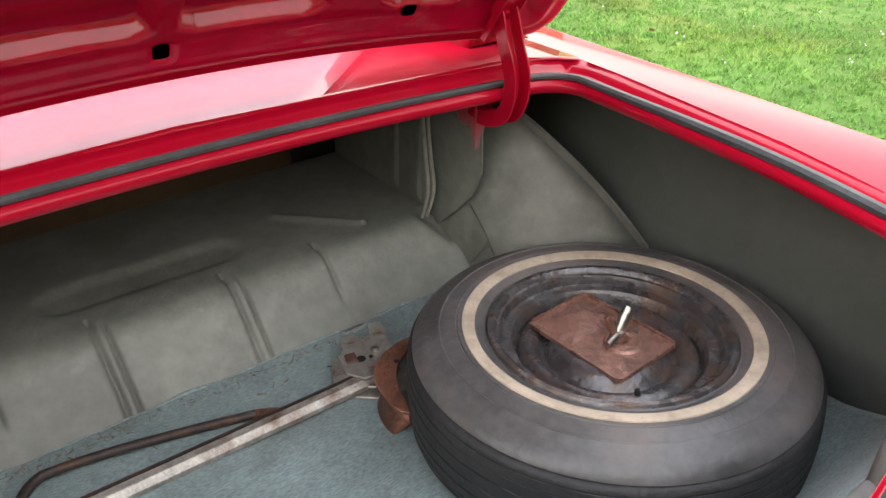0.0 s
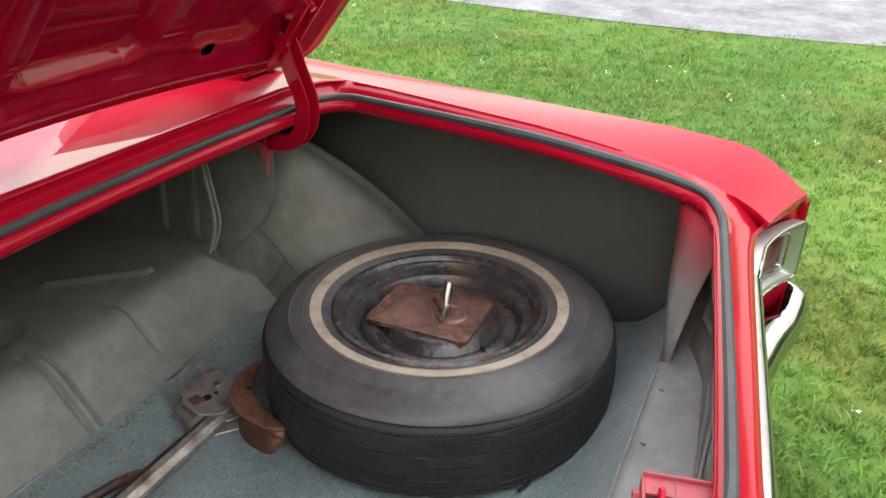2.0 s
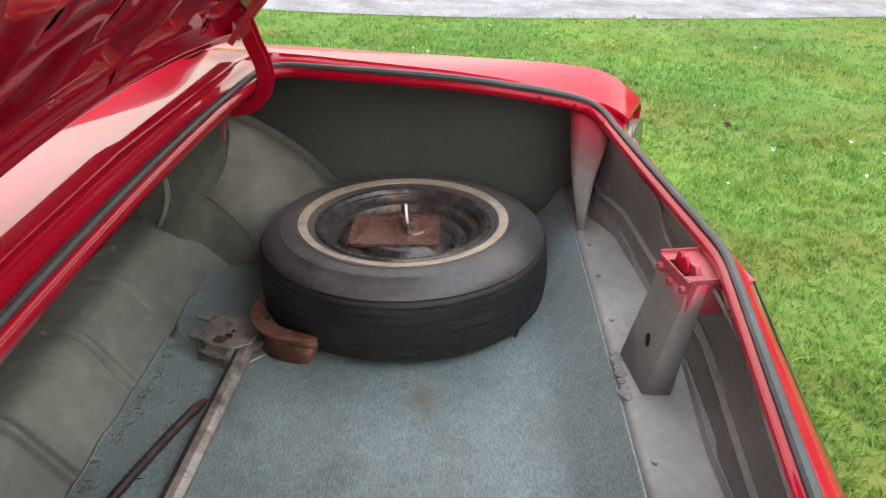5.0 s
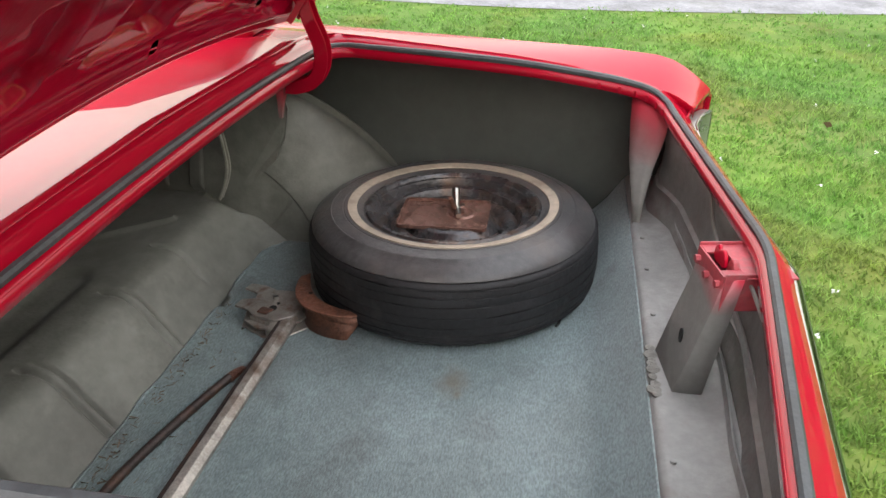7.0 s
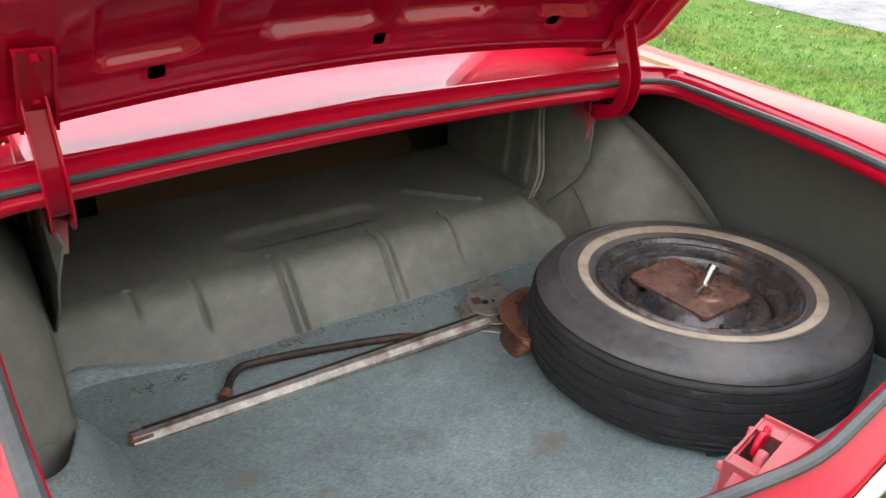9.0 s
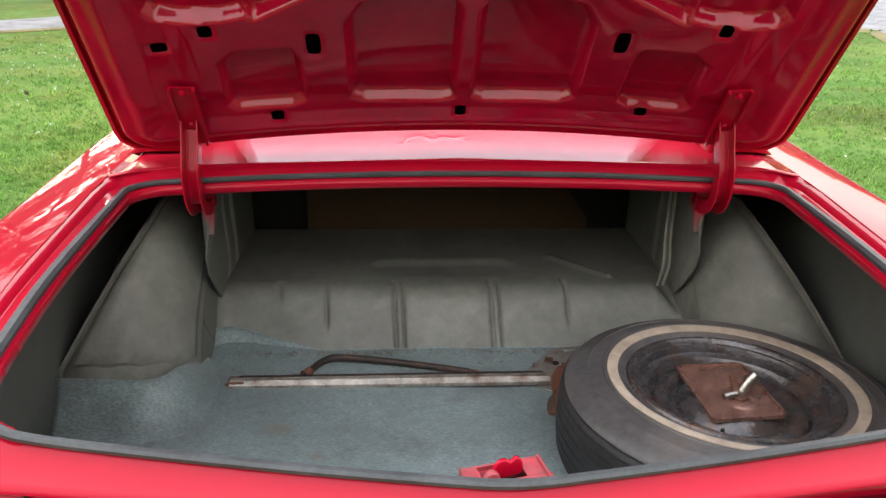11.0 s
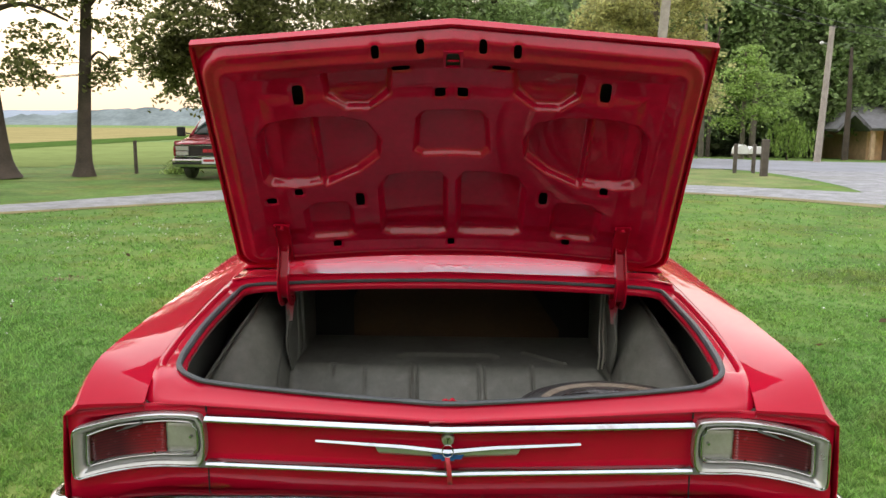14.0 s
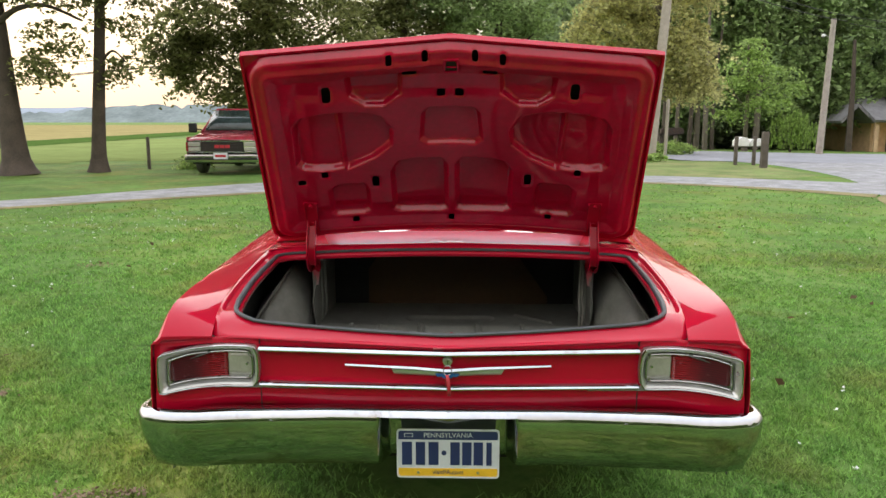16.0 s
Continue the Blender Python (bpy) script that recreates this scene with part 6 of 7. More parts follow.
tree("tall oak with rough grey-brown bark at the meadow's edge", [(-11.8, 17.9, 0), (-11.9, 17.9, 1.5), (-12.1, 18, 4.5), (-12.3, 18, 9), (-12.3, 18, 14.5)], (0.40, 0.10), [([(-12.0, 17.9, 3.9), (-11.4, 17.8, 4.25), (-10.7, 17.9, 4.35), (-9.9, 18.2, 4.0)], 0.09), ([(-12.1, 18, 5.5), (-10.5, 17.5, 6.5), (-9.5, 17, 7)], 0.08), ([(-12.2, 18, 5), (-14, 18, 6.5)], 0.08)],
     [(-10.7, 17.8, 2.9, 0.75, 0.6, 0.5, 15), (-10.5, 17.8, 3.6, 0.9, 0.7, 0.4, 14), (-11.0, 18, 4.7, 2.0, 1.3, 0.45, 26), (-11.5, 18, 6.5, 3.5, 3, 1.6, 60), (-12.5, 18.5, 8.5, 3.5, 3, 1.6, 50), (-14.0, 18, 4.5, 1.2, 1, 0.9, 20), (-13.5, 18.5, 7.2, 4.0, 3, 1.8, 90), (-17, 21, 6.5, 3.0, 3, 2.2, 70), (-12.5, 18, 10.5, 3.5, 3, 1.6, 60), (-12.0, 17.0, 13.0, 4.5, 4, 2.2, 130), (-16.5, 19, 11.0, 3.5, 3.5, 2.6, 100), (-12.5, 18, 16.0, 3.2, 3, 1.8, 80)], LEAF_OAK, 44, 0.078, 0.21, dense=True)
tree("slim leaning oak beside the meadow", [(-10.15, 19.0, 0), (-10.05, 19.0, 1.5), (-9.8, 19.0, 4.5), (-9.6, 19, 8), (-9.3, 19, 11.5)], (0.24, 0.07), [([(-9.95, 19, 2.9), (-9.5, 18.9, 3.3), (-9.1, 18.8, 3.0)], 0.05), ([(-9.8, 19, 4.4), (-8.8, 18.6, 5.2), (-8.2, 18.4, 5.4)], 0.06)],
     [(-9.4, 18.9, 2.9, 0.35, 0.35, 0.45, 10), (-9.2, 18.9, 4.0, 0.7, 0.6, 0.4, 9), (-8.4, 18.8, 4.9, 1.4, 1, 0.45, 18), (-9, 19, 6.5, 2.6, 2.4, 1.5, 60), (-9.2, 19, 8.8, 3.2, 2.8, 1.6, 80), (-8.8, 19, 11.5, 3.0, 2.8, 1.8, 90), (-6.6, 19.4, 9.6, 2.2, 2.0, 1.5, 80), (-8.2, 19, 14.0, 3.0, 2.6, 1.5, 80)], LEAF_OAK, 44, 0.078, 0.19, dense=True)
tree("broad dark oak behind the parked truck", [(-7.2, 25.5, 0), (-7.1, 25.5, 2.5), (-6.8, 25.6, 6), (-6.8, 25.6, 10)], (0.36, 0.16), [([(-7.1, 25.5, 2.4), (-8.4, 25.2, 3.4), (-9.6, 25, 3.9)], 0.12), ([(-6.9, 25.5, 3), (-5.0, 25.2, 4.2), (-3.8, 25, 4.6)], 0.12), ([(-6.9, 25.5, 4.5), (-8.5, 25, 6.2)], 0.1)],
     [(-8.4, 24.8, 3.4, 2.0, 1.4, 1.2, 70), (-9.9, 24.8, 3.9, 1.1, 1.0, 0.7, 32), (-8.0, 24.8, 5.2, 2.8, 2.2, 1.3, 90), (-5.5, 24.8, 4.6, 2.6, 2.0, 1.4, 80), (-7, 25.5, 8, 3.6, 3, 2.0, 90), (-7.2, 24.6, 2.4, 1.3, 0.9, 0.5, 26), (-7.0, 25.5, 11.2, 3.6, 3.0, 1.8, 100), (-6.4, 25.5, 13.8, 2.8, 2.4, 1.4, 80)], LEAF_OAK, 64, 0.105, 0.32, dense=True)
for bx_, lab, lm in ((-2.6, "leafy dark tree behind the car, sky showing through", LEAF_OAK), (1.4, "tall broad-leaved tree behind the car", LEAF_MID)):
    tree(lab, [(bx_, 31, 0), (bx_ + 0.1, 31, 3), (bx_ + 0.2, 31, 10)], (0.3, 0.12), [([(bx_, 31, 3.2), (bx_ - 1.5, 30.6, 4.6), (bx_ - 2.4, 30.4, 5)], 0.09), ([(bx_, 31, 3.6), (bx_ + 1.6, 30.6, 5)], 0.09)],
         [(bx_, 30.8, 5.3, 2.4, 1.8, 1.2, 80), (bx_ - 1.4, 30.8, 6.6, 2.2, 2, 1.2, 50), (bx_ + 1.3, 31, 7.4, 2.4, 2, 1.6, 50), (bx_, 31, 9.5, 2.6, 2.4, 1.4, 40)], lm, 80, 0.11, 0.36)
tree("large yellow-green tree beside the lane", [(8.9, 33.5, 0), (8.7, 33.5, 3), (8.9, 33.5, 10)], (0.34, 0.16), [([(8.7, 33.5, 3.4), (7.0, 33, 5), (5.8, 32.8, 5.6)], 0.1), ([(8.7, 33.5, 4), (10.2, 33, 5.4)], 0.1)],
     [(6.6, 32.8, 5.4, 2.2, 1.6, 1.5, 70), (9.4, 32.8, 4.6, 1.9, 1.6, 1.4, 80), (10.3, 32.8, 3.2, 1.0, 1.0, 0.8, 26), (8.5, 33, 7.2, 3.0, 2.2, 1.6, 80), (8, 33.5, 9.8, 3.2, 2.6, 1.6, 50)], LEAF_OLIVE, 90, 0.11, 0.36, BARK_PALE)
tiers = [(15.7, 40.2, 5.7, 0.5, 4), (15.9, 40.2, 5.1, 1.0, 7), (15.2, 40.0, 4.5, 1.2, 8), (16.6, 40.3, 4.2, 1.4, 8), (14.6, 39.9, 3.7, 1.2, 8), (16.0, 40, 3.4, 1.4, 8), (17.6, 40.2, 3.4, 1.1, 6), (13.7, 39.8, 2.9, 0.9, 6), (15.2, 39.8, 2.6, 1.2, 7), (16.7, 39.9, 2.5, 1.0, 5), (14.3, 39.8, 1.9, 0.8, 5)]
tree("bright green young tree at the wood's edge", [(15.6, 40.5, -0.35), (15.6, 40.5, 2), (15.5, 40.5, 5.5)], (0.16, 0.07), [([(15.6, 40.5, 2), (14.6, 40.3, 3.0), (13.9, 40.2, 3.1)], 0.05), ([(15.6, 40.5, 2.4), (16.6, 40.3, 3.2), (17.4, 40.2, 3.5)], 0.05)],
     [(x, y, z, r, r * 0.7, 0.08, n) for x, y, z, r, n in tiers], LEAF_LIGHT, 80, 0.10, 0.36, BARK_PALE)
weep = thing("weeping_tree", "small weeping tree with hanging pale green branches", "tree", at=(17.7, 39.6, -0.3))
part("trunk", tube([(0, 0, 0), (0.1, 0, 1.2), (0.4, 0, 2.1)], 0.07, 8), BARK, weep)
wp = []
for i in range(60):
    x0, y0 = RNG.uniform(-1.1, 1.2), RNG.uniform(-0.6, 0.6)
    top = 2.3 - 0.55 * abs(x0) + RNG.uniform(-0.3, 0.15)
    zz = np.arange(max(0.25, RNG.uniform(0.1, 0.9)), top, 0.06)
    wp.append(np.stack([x0 + 0.05 * np.sin(zz * 5 + i), np.full(zz.shape, y0), zz], 1))
raw_mesh("crown", *leaves(np.concatenate(wp), 0.09, 2.4, 2.0), LEAF_LIGHT, "", "", "", weep)

# the wood across the lane
wood_blobs = []
for i in range(62):
    x = RNG.uniform(10.5, 46)
    y = RNG.uniform(50, 62) - max(0, (x - 26)) * 0.25
    z = RNG.uniform(1.8, 13)
    wood_blobs.append((x, y, z, RNG.uniform(1.6, 3.0), 1.8, RNG.uniform(1.2, 2.2), 30))
wood_blobs += [(5.5 + 1.2 * i, 53, 5.5 + 2.3 * (i % 4), 2.2, 1.6, 1.8, 34) for i in range(8)]
raw_mesh("far_wood", *leaves(clumps(wood_blobs, 60, 0.6), 0.24), LEAF_DARK, "dark dense wood across the lane", "woodland", "stuff")
wood2 = []
for i in range(60):
    x = RNG.uniform(9.5, 38)
    wood2.append((x, 49 - max(0, (x - 26)) * 0.25, RNG.uniform(2.6, 11), RNG.uniform(1.2, 2.2), 1.4, RNG.uniform(0.9, 1.8), 26))
raw_mesh("wood_edge", *leaves(clumps(wood2, 60, 0.5), 0.20), LEAF_MID, "mid-green leafy wood edge across the lane", "woodland", "stuff")
under = [(x, 56 - max(0, (x - 26)) * 0.25, 0.8, 2.4, 1.0, 1.6, 40) for x in np.arange(9, 46, 3.0)]
raw_mesh("undergrowth", *leaves(clumps(under, 30, 0.6), 0.36), LEAF_DARK, "shadowy undergrowth below the wood", "undergrowth", "stuff")
tagged(part("wood_depth", grid([[(x, 64 - max(0, (x - 30)) * 0.3 + 3 * math.sin(x * 0.3), z) for z in (-1, 4, 9, 14 + 2 * math.sin(x * 1.3))] for x in range(2, 60, 2)]), LEAF_DARK, solid=0.2), "dark tree mass deep in the wood", "woodland", kind="stuff")
for i, (x, y, r, h) in enumerate(((12.6, 46, 0.16, 8), (13.6, 47, 0.13, 8), (14.3, 46.5, 0.14, 7), (15.2, 48, 0.18, 9), (15.9, 47, 0.12, 8), (14.9, 45.2, 0.15, 9), (23.0, 44, 0.17, 6.5), (19.0, 48, 0.2, 9), (27.0, 42, 0.25, 10), (11.6, 48, 0.15, 9))):
    st = thing("bare_tree", "straight bare grey-brown trunk at the wood's edge", "tree", "trunks of the wood", (x, y, ground_z(x, y) - 0.02))
    part("trunk", tube([(0, 0, 0), (0.1 * math.sin(i), 0, h * 0.5), (0.3 * math.sin(i * 2), 0, h)], r, 9, [1.15, 0.85, 0.5]), BARK_PALE if i % 2 else BARK, st)

# unseen trees added behind the viewer to close the place and block low sky
back = [(x, -17 - 3 * math.cos(x * 0.21) + RNG.uniform(-1.5, 1.5), z, 2.2, 1.4, 1.7, 24) for x in np.concatenate([np.arange(-42, 6, 3.4), np.arange(14, 46, 3.4)]) for z in (1.4, 4.0, 6.2)]
raw_mesh("added_tree_belt", *leaves(clumps(back, 26, 0.75), 0.42), LEAF_MID, "leafy tree belt along the far side of the lawn", "woodland", "stuff")
tagged(part("added_belt_depth", grid([[(x, -23 + 2 * math.sin(x * 0.4), z) for z in (-0.2, 3.5, 6.4 + 1.2 * math.sin(x * 0.9))] for x in range(-60, 61, 3)]), LEAF_DARK, solid=0.2), "dark backing of the added unseen tree belt", "woodland", kind="stuff")

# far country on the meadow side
# distance haze is mixed into the hill and ridge colours
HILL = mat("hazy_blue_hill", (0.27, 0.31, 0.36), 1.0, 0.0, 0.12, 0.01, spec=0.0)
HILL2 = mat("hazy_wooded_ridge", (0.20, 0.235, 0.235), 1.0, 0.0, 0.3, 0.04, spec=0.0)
CORN = mat("ripening_corn", (0.28, 0.24, 0.11), 1.0, 0.0, 0.2, 0.2, spec=0.0)
MAIZE = mat("green_maize", (0.07, 0.12, 0.03), 1.0, 0.0, 0.3, 0.8, spec=0.0)
MEADOW = mat("pale_meadow", (0.19, 0.235, 0.085), 1.0, 0.0, 0.2, 0.15, spec=0.0)
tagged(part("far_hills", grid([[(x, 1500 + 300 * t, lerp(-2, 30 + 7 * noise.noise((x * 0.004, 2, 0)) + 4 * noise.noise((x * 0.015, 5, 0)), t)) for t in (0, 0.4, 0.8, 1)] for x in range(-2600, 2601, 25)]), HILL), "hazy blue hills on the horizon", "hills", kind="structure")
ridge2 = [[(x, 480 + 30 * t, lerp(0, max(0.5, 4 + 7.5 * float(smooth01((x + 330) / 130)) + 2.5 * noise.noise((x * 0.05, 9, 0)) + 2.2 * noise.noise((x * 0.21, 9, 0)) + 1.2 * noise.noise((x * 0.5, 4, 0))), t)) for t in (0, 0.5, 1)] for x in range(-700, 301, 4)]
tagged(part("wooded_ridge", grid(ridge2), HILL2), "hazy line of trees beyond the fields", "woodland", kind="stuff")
strip("corn_field", [(-400, 205), (-250, 210), (-150, 215), (-100, 225), (-60, 235), (40, 260)], [(-400, 24), (-60, 30), (-31, 50), (-33, 86), (-28, 112), (40, 130)], 0.02, CORN, "ripening yellow corn field", "field")
strip("maize_rows", [(-26, 16), (-28, 34), (-30, 50), (-33.5, 86), (-35, 125)], [(-21.5, 16), (-22.5, 28), (-23.5, 38), (-25.5, 66), (-28, 118)], 0.035, MAIZE, "dark green band of young maize", "field")
strip("meadow", [(-200, 50), (-36, 51), (-24, 57), (10, 72)], [(-200, 22), (-30, 23), (-15, 24), (6, 30)], 0.01, MEADOW, "pale green grazed meadow", "meadow")


# ---- lane side things ----
def pole(base, top, r, label):
    p = thing("utility_pole", label, "utility pole", "poles along the lane", base)
    v = Vector(top) - Vector(base)
    part("shaft", tube([(0, 0, 0), v * 0.5, v], r, 14, [1.1, 0.95, 0.8]), POLE, p)
    return p, v


p1, v1 = pole((6.75, 25.4, 0), (7.3, 25.4, 8.5), 0.17, "thick weathered grey utility pole by the lane")
p2, v2 = pole((16.05, 32.6, -0.1), (16.22, 32.6, 5.8), 0.14, "leaning pale utility pole beside the road")
part("lamp_bracket", tube([v2 * 0.86, v2 * 0.88 + Vector((-0.35, 0, 0.05))], 0.02, 6), STEEL, p2)
part("lamp_head", moved(lathe([(0.001, 0.06), (0.06, 0.05), (0.09, -0.03), (0.05, -0.08), (0.001, -0.09)], 12, False), Matrix.Translation(v2 * 0.88 + Vector((-0.38, 0, 0.02)))), WHITE, p2)
pt = thing("fence_post", "thin pale post beside the lane", "post", at=(7.55, 26.4, 0))
part("shaft", tube([(0, 0, 0), (0.03, 0, 2.2)], 0.06, 10), POLE, pt)
for a, b, sag in (((7.25, 25.4, 7.0), (16.6, 32.6, 5.95), 0.2), ((7.2, 25.4, 6.7), (16.8, 32.6, 5.7), 0.25), ((16.6, 32.6, 5.95), (40, 40, 5.0), 0.4), ((16.9, 32.6, 5.6), (40, 40, 4.6), 0.4), ((7.25, 25.4, 7.4), (40, 36, 6.4), 0.3), ((-30, 30, 2.15), (-2, 30, 4.62), 0.02), ((-30, 30, 2.02), (-2, 30, 4.66), 0.02), ((-30, 30, 3.2), (-2, 30, 4.55), 0.02)):
    A_, B_ = Vector(a), Vector(b)
    tagged(part("overhead_wire", tube([A_.lerp(B_, t) - Vector((0, 0, 4 * sag * t * (1 - t))) for t in np.linspace(0, 1, 13)], 0.016, 5), BLACK), "thin black overhead wire", "cable")


def mailbox(x, y, z, w, label):
    mb = thing("mailbox", label, "mailbox", "mailboxes by the lane", (x, y, z))
    prof = [(-w, 0), (w, 0), (w, 0.10)] + [(w * math.cos(a), 0.10 + w * math.sin(a)) for a in np.linspace(0.2, 2.94, 7)] + [(-w, 0.10)]
    part("box", prism([(px_, -0.24, pz_) for px_, pz_ in prof], (0, 0.48, 0)), WHITE, mb, bevel=0.004)
    part("door", prism([(px_ * 0.94, -0.246, 0.006 + pz_ * 0.95) for px_, pz_ in prof], (0, 0.004, 0)), WHITE, mb)
    part("flag", box(w + 0.004, w + 0.010, -0.1, -0.04, 0.05, 0.20), STRAP, mb, smooth=False)


def post(x, y, h, w, label):
    q = thing("wooden_post", label, "post", "posts by the lane", (x, y, 0))
    part("shaft", box(-w, w, -w, w, -0.02, h), POSTWOOD, q, bevel=0.01)


post(8.80, 22.6, 0.93, 0.05, "short weathered mailbox post")
post(9.38, 22.6, 0.93, 0.05, "short weathered mailbox post")
post(9.12, 21.1, 1.10, 0.09, "thick weathered timber post")
rail = thing("mailbox_rail", "weathered plank carrying two white mailboxes", "shelf", at=(9.26, 22.76, 0.58))
part("plank", box(-0.52, 0.46, -0.10, 0.14, 0.0, 0.04), POSTWOOD, rail, bevel=0.005)
mailbox(9.02, 22.82, 0.62, 0.19, "white metal mailbox on a plank")
mailbox(9.36, 22.82, 0.62, 0.13, "white metal mailbox on a plank")
part("news_tube", box(9.51, 9.71, 22.66, 22.9, 0.621, 0.85), WHITE, None, bevel=0.01)
tagged(bpy.data.objects["news_tube"], "white newspaper box beside the mailboxes", "newspaper box")
post(8.55, 32.6, 0.95, 0.07, "dark mailbox post near the wood")
post(9.1, 32.9, 0.95, 0.07, "dark mailbox post near the wood")
dk = thing("dark_mailbox", "dark metal mailbox on a timber arm", "mailbox", at=(9.42, 32.6, 0.95))
part("box", prism([(-0.5, -0.2, -0.12), (0.5, -0.2, -0.12), (0.5, -0.2, 0.08), (0.40, -0.2, 0.16), (-0.40, -0.2, 0.16), (-0.5, -0.2, 0.08)], (0, 0.3, 0)), IRON, dk, bevel=0.01)
part("arm", box(-0.95, 0.3, -0.04, 0.02, -0.20, -0.125), POSTWOOD, dk, bevel=0.004)
fp = thing("fence_post", "thin dark fence post in the meadow", "post", at=(-9.26, 20.3, 0))
part("shaft", box(-0.04, 0.04, -0.04, 0.04, -0.02, 0.95), POSTWOOD, fp, bevel=0.008)
shrub = [(6.2, 24.6, 0.18, 0.5, 0.3, 0.18, 20), (6.75, 24.8, 0.16, 0.4, 0.3, 0.16, 14)]
raw_mesh("lily_clump", *leaves(clumps(shrub, 26, 0.12), 0.10), LEAF_LIGHT, "low yellow-green plants at the pole's foot", "plant", "stuff")
raw_mesh("long_grass", *leaves(clumps([(8.75, 30.5, 0.28, 1.1, 0.8, 0.32, 110), (-8.0, 20.6, 0.2, 0.45, 0.4, 0.25, 26)], 40, 0.12), 0.035, 5.0), LEAF_LIGHT, "unmown long grass and weeds", "grass", "stuff")


# house across the road
def house():
    h = thing("house", "low tan house with grey shingle roof and lit porch", "house", at=(29.0, 47.0, -0.70))
    part("wall", box(-3.2, 7, 0, 6, 0, 2.25), SIDING, h, smooth=False)
    part("roof", prism([(-3.9, -1.8, 2.15), (-3.9, 3.0, 4.6), (-3.9, 7, 2.2), (-3.9, 6.8, 2.05), (-3.9, 3.0, 4.4), (-3.9, -1.7, 2.0)], (11.5, 0, 0)), ROOFING, h, smooth=False)
    part("gable_roof", prism([(-5.6, -1.0, 2.1), (-4.6, -1.0, 3.15), (-3.4, -1.0, 2.1), (-3.5, -1.0, 1.95), (-4.6, -1.0, 2.95), (-5.5, -1.0, 1.95)], (0, 4.5, 0)), ROOFING, h, smooth=False)
    for x in (-5.3, -3.7, -2.0, -0.4):
        part("porch_post", box(x, x + 0.22, -1.5, -1.28, 0, 2.05), SIDING, h, smooth=False)
    w = part("door", box(-2.2, -1.25, -0.04, 0.02, 0.0, 2.0), POSTWOOD, h, smooth=False)
    for i in range(2):
        win = part("window", box(0.2 + i * 2.2, 1.4 + i * 2.2, -0.05, 0.02, 0.7, 1.9), WHITE, h, smooth=False)
        part("pane", box(0.28 + i * 2.2, 1.32 + i * 2.2, -0.06, -0.045, 0.78, 1.82), GLASSY, win, smooth=False)
    glow = bpy.data.materials.new("lit_porch_lamp")
    glow.use_nodes = True
    e_ = glow.node_tree.nodes["Principled BSDF"]
    e_.inputs["Emission Color"].default_value, e_.inputs["Emission Strength"].default_value = (1, 0.55, 0.22, 1), 40
    part("porch_lamp", moved(lathe([(0.001, 0.16), (0.08, 0.1), (0.1, 0), (0.06, -0.12), (0.001, -0.14)], 12, False), pose(-1.05, -1.55, 1.5)), glow, h, "glowing porch lamp")


house()


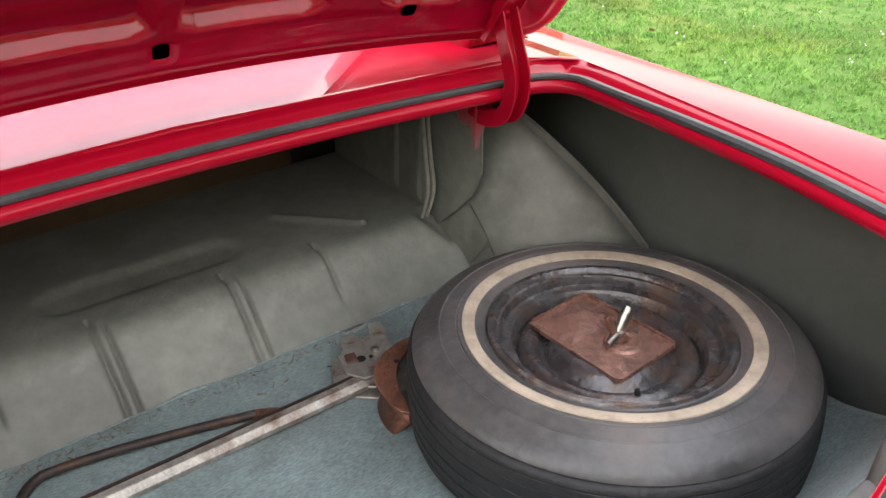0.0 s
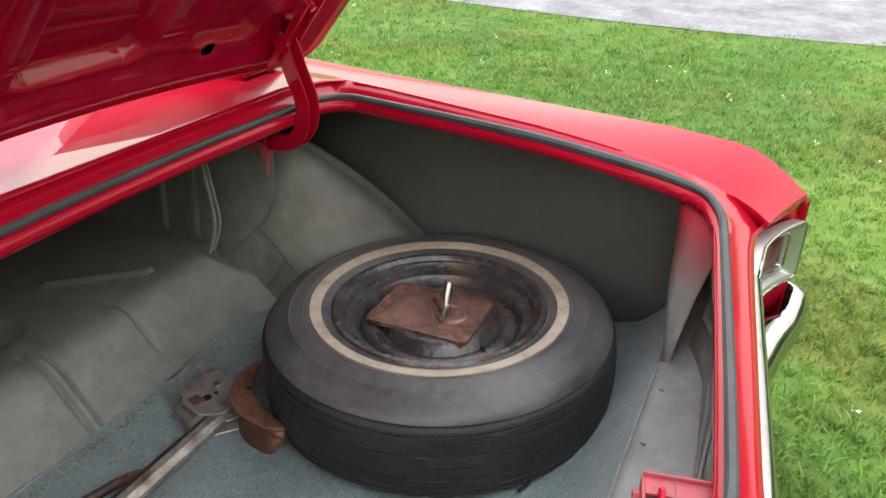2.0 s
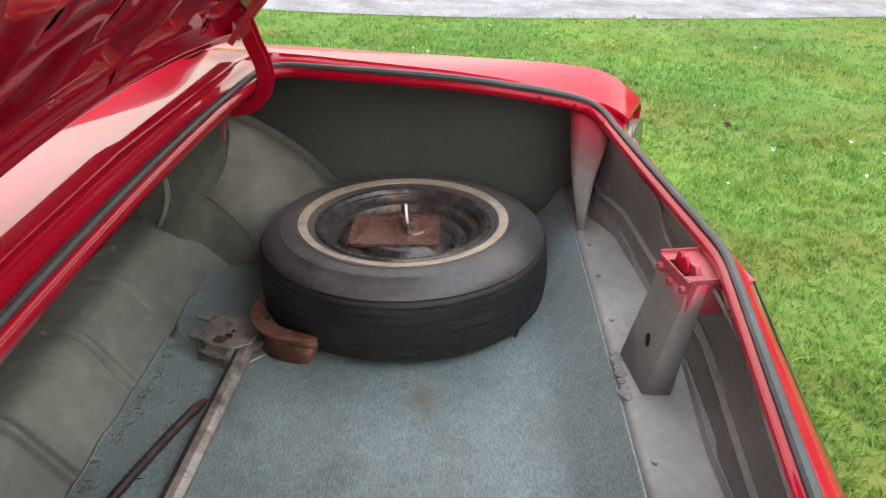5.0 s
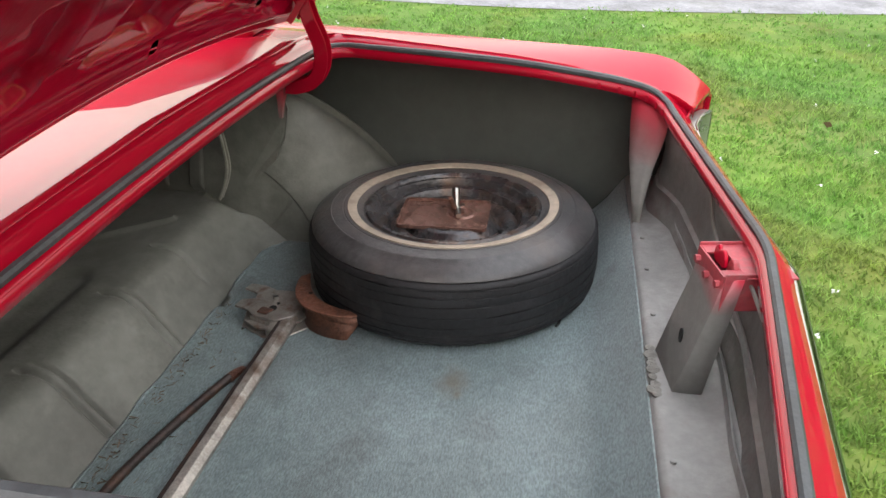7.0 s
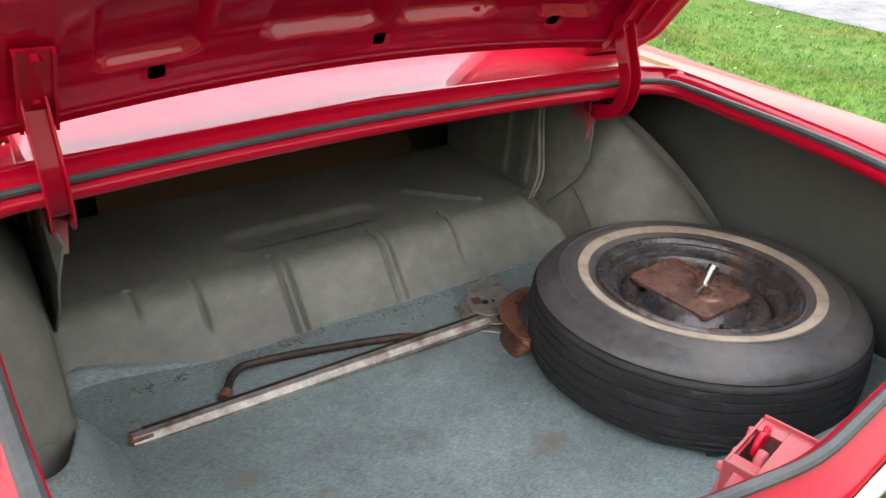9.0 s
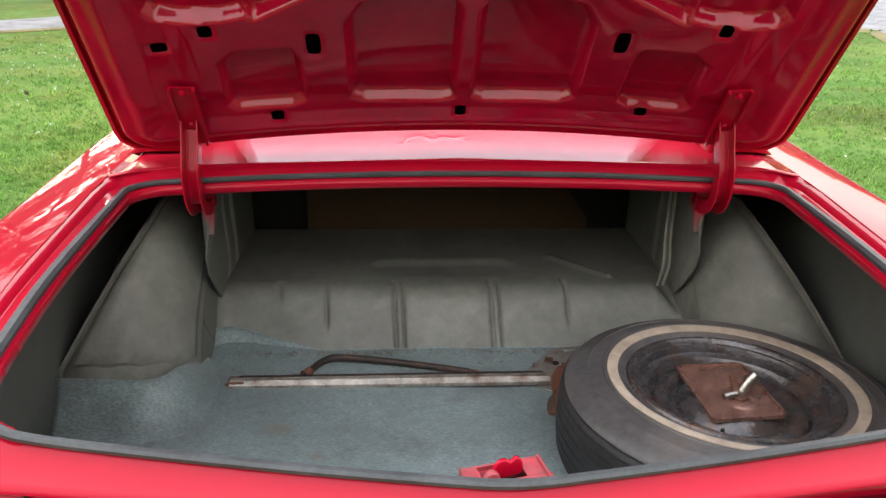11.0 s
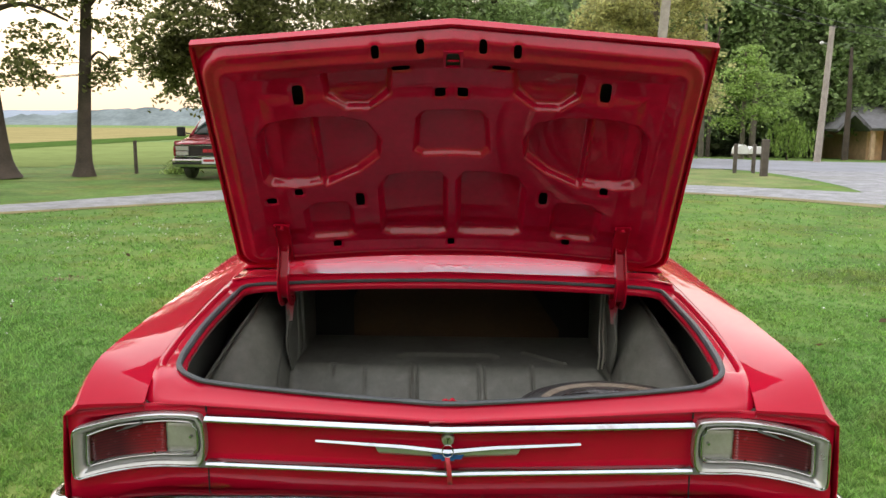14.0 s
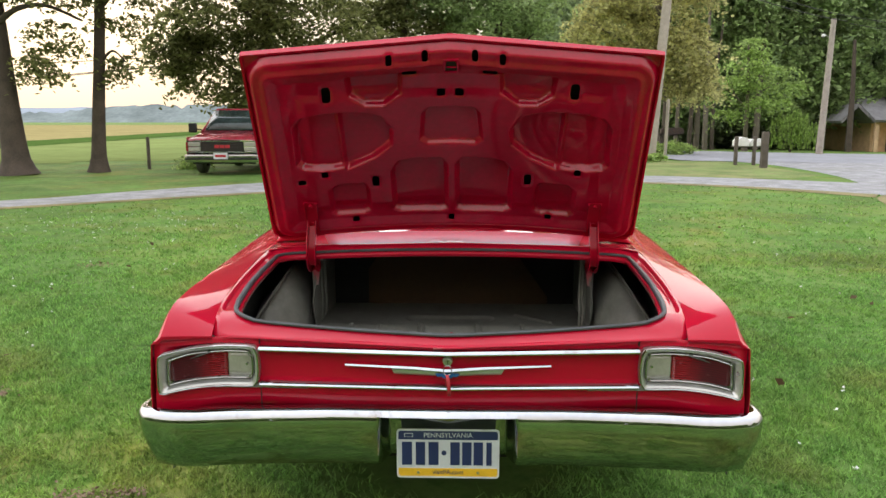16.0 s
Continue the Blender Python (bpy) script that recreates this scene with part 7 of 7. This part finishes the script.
# ---- parked truck ----
def truck():
    t = thing("parked_truck", "maroon full-size utility truck parked under the oak", "truck", at=(-6.26, 17.85, 0))
    body = [[(x * w, y, z) for x, z in ((-0.97, 0.48), (-0.99, 0.75), (-0.97, 1.0), (-0.93, zt - 0.03), (-0.80, zt), (0, zt + 0.02), (0.80, zt), (0.93, zt - 0.03), (0.97, 1.0), (0.99, 0.75), (0.97, 0.48))] for y, zt, w in ((0.0, 0.92, 0.97), (0.06, 0.955, 1.0), (0.6, 1.06, 1.0), (1.25, 1.14, 1.0))]
    part("bonnet", grid(body), DARKRED, t, solid=0.01)
    cab = [[(x, y, z) for x, z in ((-0.99, 0.5), (-1.0, 1.1), (-0.96 + k * 0.2, 1.14 + k * 0.56), (-0.70, 1.14 + k * 0.63), (0.70, 1.14 + k * 0.63), (0.96 - k * 0.2, 1.14 + k * 0.56), (1.0, 1.1), (0.99, 0.5))] for y, k in ((1.26, 0.0), (1.85, 0.97), (2.1, 1.0), (4.8, 1.0), (5.0, 0.95))]
    part("cab", grid(cab), DARKRED, t, solid=0.01)
    ws = part("windscreen", grid([[(lerp(-0.86, 0.86, i / 8) * lerp(1, 0.86, k), lerp(1.225, 1.80, k), lerp(1.16, 1.735, k)) for i in range(9)] for k in (0.0, 0.5, 0.97)]), GLASSY, t, solid=0.006)
    for s in (-1, 1):
        part("wiper", tube([(s * 0.1, 1.25, 1.18), (s * 0.1 - 0.45, 1.30, 1.26)], 0.012, 5), BLACK, ws)
    g = part("grille", box(-0.56, 0.56, -0.05, -0.005, 0.72, 0.98), BLACK, t, bevel=0.01)
    for z in (0.70, 0.985):
        part("grille_bar", box(-0.94, 0.94, -0.06, -0.02, z, z + 0.022), CHROME, g, bevel=0.004)
    for i in range(6):
        part("grille_slat", box(-0.55, 0.55, -0.056, -0.05, 0.74 + i * 0.04, 0.752 + i * 0.04), IRON, g, smooth=False)
    part("grille_badge", join(box(-0.20, -0.08, -0.062, -0.057, 0.82, 0.90), box(-0.06, 0.06, -0.062, -0.057, 0.82, 0.90), box(0.08, 0.20, -0.062, -0.057, 0.82, 0.90)), STRAP, g, "plain red badge shapes", smooth=False)
    for s in (-1, 1):
        for z0, z1 in ((0.74, 0.84), (0.86, 0.97)):
            part("headlamp", box(min(s * 0.58, s * 0.90), max(s * 0.58, s * 0.90), -0.055, -0.01, z0, z1), LENS_CLEAR, t, bevel=0.01)
        part("side_lamp", box(min(s * 0.905, s * 0.965), max(s * 0.905, s * 0.965), -0.05, 0.02, 0.73, 0.97), LENS_BRIGHT, t, bevel=0.01)
        part("door_mirror", box(min(s * 1.10, s * 1.32), max(s * 1.10, s * 1.32), 1.20, 1.32, 1.10, 1.36), BLACK, t, bevel=0.03)
        part("mirror_arm", tube([(s * 0.96, 1.40, 1.16), (s * 1.14, 1.28, 1.2)], 0.02, 6), BLACK, t)
        for y in (0.95, 4.3):
            w = part("wheel", moved(lathe([(0.19, -0.11), (0.30, -0.11), (0.36, -0.09), (0.37, 0), (0.36, 0.09), (0.30, 0.11), (0.19, 0.11)], 30), pose(s * 0.86, y, 0.37, 0, 90, 0)), TYRE, t)
            part("hub", moved(lathe([(0.001, 0.06), (0.10, 0.05), (0.20, 0.08), (0.20, -0.05), (0.001, -0.05)], 24, False), pose(s * 0.86, y, 0.37, 0, 90 * s, 0)), STEEL, w)
    bp = part("bumper", sweep([(-1.0, 0.05, 0.55), (-0.9, -0.10, 0.55), (0, -0.14, 0.55), (0.9, -0.10, 0.55), (1.0, 0.05, 0.55)], [(-0.03, -0.10), (0.03, -0.10), (0.05, 0), (0.03, 0.10), (-0.03, 0.10)]), CHROME, t)
    part("bumper_guard", box(-0.95, 0.95, -0.20, -0.16, 0.52, 0.57), BLACK, bp, bevel=0.01)
    part("front_plate", box(-0.18, 0.18, -0.225, -0.205, 0.54, 0.70), PLATE_W, t, "pale front plate", smooth=False)
    part("plate_bar", box(-0.14, 0.14, -0.2295, -0.226, 0.59, 0.65), STRAP, t, smooth=False)
    for child in t.children:
        if child.name.split(".")[0] in ("grille", "headlamp", "side_lamp", "bumper", "front_plate", "plate_bar"):
            child.location.z -= 0.10
    part("chassis", box(-0.80, 0.80, 0.15, 5.0, 0.36, 0.52), BLACK, t, smooth=False)
    part("valance", box(-0.84, 0.84, 0.06, 0.14, 0.30, 0.50), BLACK, t, bevel=0.01)


truck()


# ---- lawn ----
def blades(n, reach, h, name):
    """Blades thinning out with distance from the car's tail."""
    r, q = 0.4 + RNG.gamma(2.0, reach, n), RNG.uniform(0, 2 * np.pi, n)
    x, y = r * np.cos(q), 1.0 + r * np.sin(q)
    # three in four blades stand in small tufts
    lead = np.where(RNG.uniform(size=n) < 0.75, (np.arange(n) // 9) * 9, np.arange(n))
    spread = 0.010 * (1 + 0.10 * r)
    x, y = x[lead] + RNG.normal(size=n) * spread, y[lead] + RNG.normal(size=n) * spread
    edge_r = np.interp(y, [-30, -5, -1.5, 1.5, 6, 10, 13], [6.9, 7.4, 6.55, 6.15, 6.5, 7.3, 8.4])
    drive = np.interp(x, [-30, -15, -7.6, -6.2, -3.9, -1, 2, 4.25, 6.4, 8.3], [-1, 4.6, 10.1, 11.2, 13, 15.2, 16, 15.6, 14.4, 12.6])
    keep = ~((np.abs(x) < 0.86) & (y > 1.6) & (y < 5.0)) & (x < edge_r - 0.05 + 0.1 * np.sin(y * 9)) & (y < drive - 0.05) & (y > -4.5)
    x, y = x[keep], y[keep]
    n = len(x)
    patch = 0.80 + 0.30 * np.sin(x * 2.1 + 1.3 * np.sin(y * 1.7)) * np.sin(y * 1.9 + x * 0.6) + 0.18 * np.sin(x * 23 + 3 * np.sin(y * 9)) * np.sin(y * 21 + x * 5)
    hh = h * RNG.uniform(0.35, 1.15, n) * patch
    a = RNG.uniform(0, 2 * np.pi, n)
    lean = RNG.uniform(0.3, 1.7, n) * hh
    w = RNG.uniform(0.0018, 0.0040, n) * (1 + 0.09 * np.hypot(x, y))
    la = RNG.uniform(0, 2 * np.pi, n)
    dx, dy, lx, ly = np.cos(a) * w, np.sin(a) * w, np.cos(la) * lean, np.sin(la) * lean
    z0 = np.full(n, -0.003)
    V = np.stack([np.stack([x - dx, y - dy, z0], 1), np.stack([x + dx, y + dy, z0], 1), np.stack([x + dx * 0.8 + lx * 0.35, y + dy * 0.8 + ly * 0.35, hh * 0.6], 1), np.stack([x - dx * 0.8 + lx * 0.35, y - dy * 0.8 + ly * 0.35, hh * 0.6], 1), np.stack([x + lx, y + ly, hh], 1)], 1).reshape(-1, 3)
    k = np.arange(n)[:, None] * 5
    loops = (k + np.array([[0, 1, 2, 3, 3, 2, 4]])).ravel()
    raw_mesh(name, V, loops, np.tile([4, 3], n), BLADE, "short green mown grass", "grass", "stuff")


blades(395000, 1.7, 0.036, "lawn_grass")
blades(240000, 4.0, 0.042, "outer_lawn_grass")
cl = RNG.uniform((0.95, -4, 0), (6.0, 9, 1), (130, 3))
cl2 = RNG.uniform((-8, 2, 0), (-1.2, 9.5, 1), (120, 3))
cl3 = RNG.normal(size=(90, 3)) * (0.9, 0.8, 0) + (-5.0, 8.0, 0)
cl = np.concatenate([cl, cl2, cl3])
cl[:, 2] = 0.045
cl = np.repeat(cl, 5, 0) + RNG.normal(size=(5 * len(cl), 3)) * 0.006
raw_mesh("clover_flowers", *leaves(cl, 0.011, 1.0), WHITE, "tiny white clover flowers in the lawn", "flowers", "stuff")
fl = RNG.uniform((-6, -1.5, 0), (6, 9, 1), (46, 3))
fl = fl[(np.abs(fl[:, 0]) > 1.3) | (fl[:, 1] < -0.5)]
fl[:, 2] = 0.048
DEAD = foliage("fallen_leaf", (0.12, 0.075, 0.04), 0.4)
raw_mesh("fallen_leaves", *leaves(fl, 0.034, 1.6), DEAD, "a few brown fallen leaves on the lawn", "leaves", "stuff")
SOIL = mat("dry_bare_soil", (0.29, 0.21, 0.15), 0.95, 0.0, 0.35, 30, spec=0.1)
sp = np.concatenate([RNG.normal(size=(k, 3)) * (sx, sy, 0) + (cx, cy, 0) for k, cx, cy, sx, sy in ((130, -1.40, 0.575, 0.06, 0.03), (100, -1.25, 0.59, 0.04, 0.025), (160, -2.42, 1.64, 0.05, 0.03), (120, -3.6, 5.2, 0.09, 0.07))])
sp[:, 2] = RNG.uniform(0.020, 0.034, len(sp))
raw_mesh("soil_crumbs", *leaves(sp, 0.013, 1.1), SOIL, "bare brown soil showing through the thin lawn", "soil", "stuff")
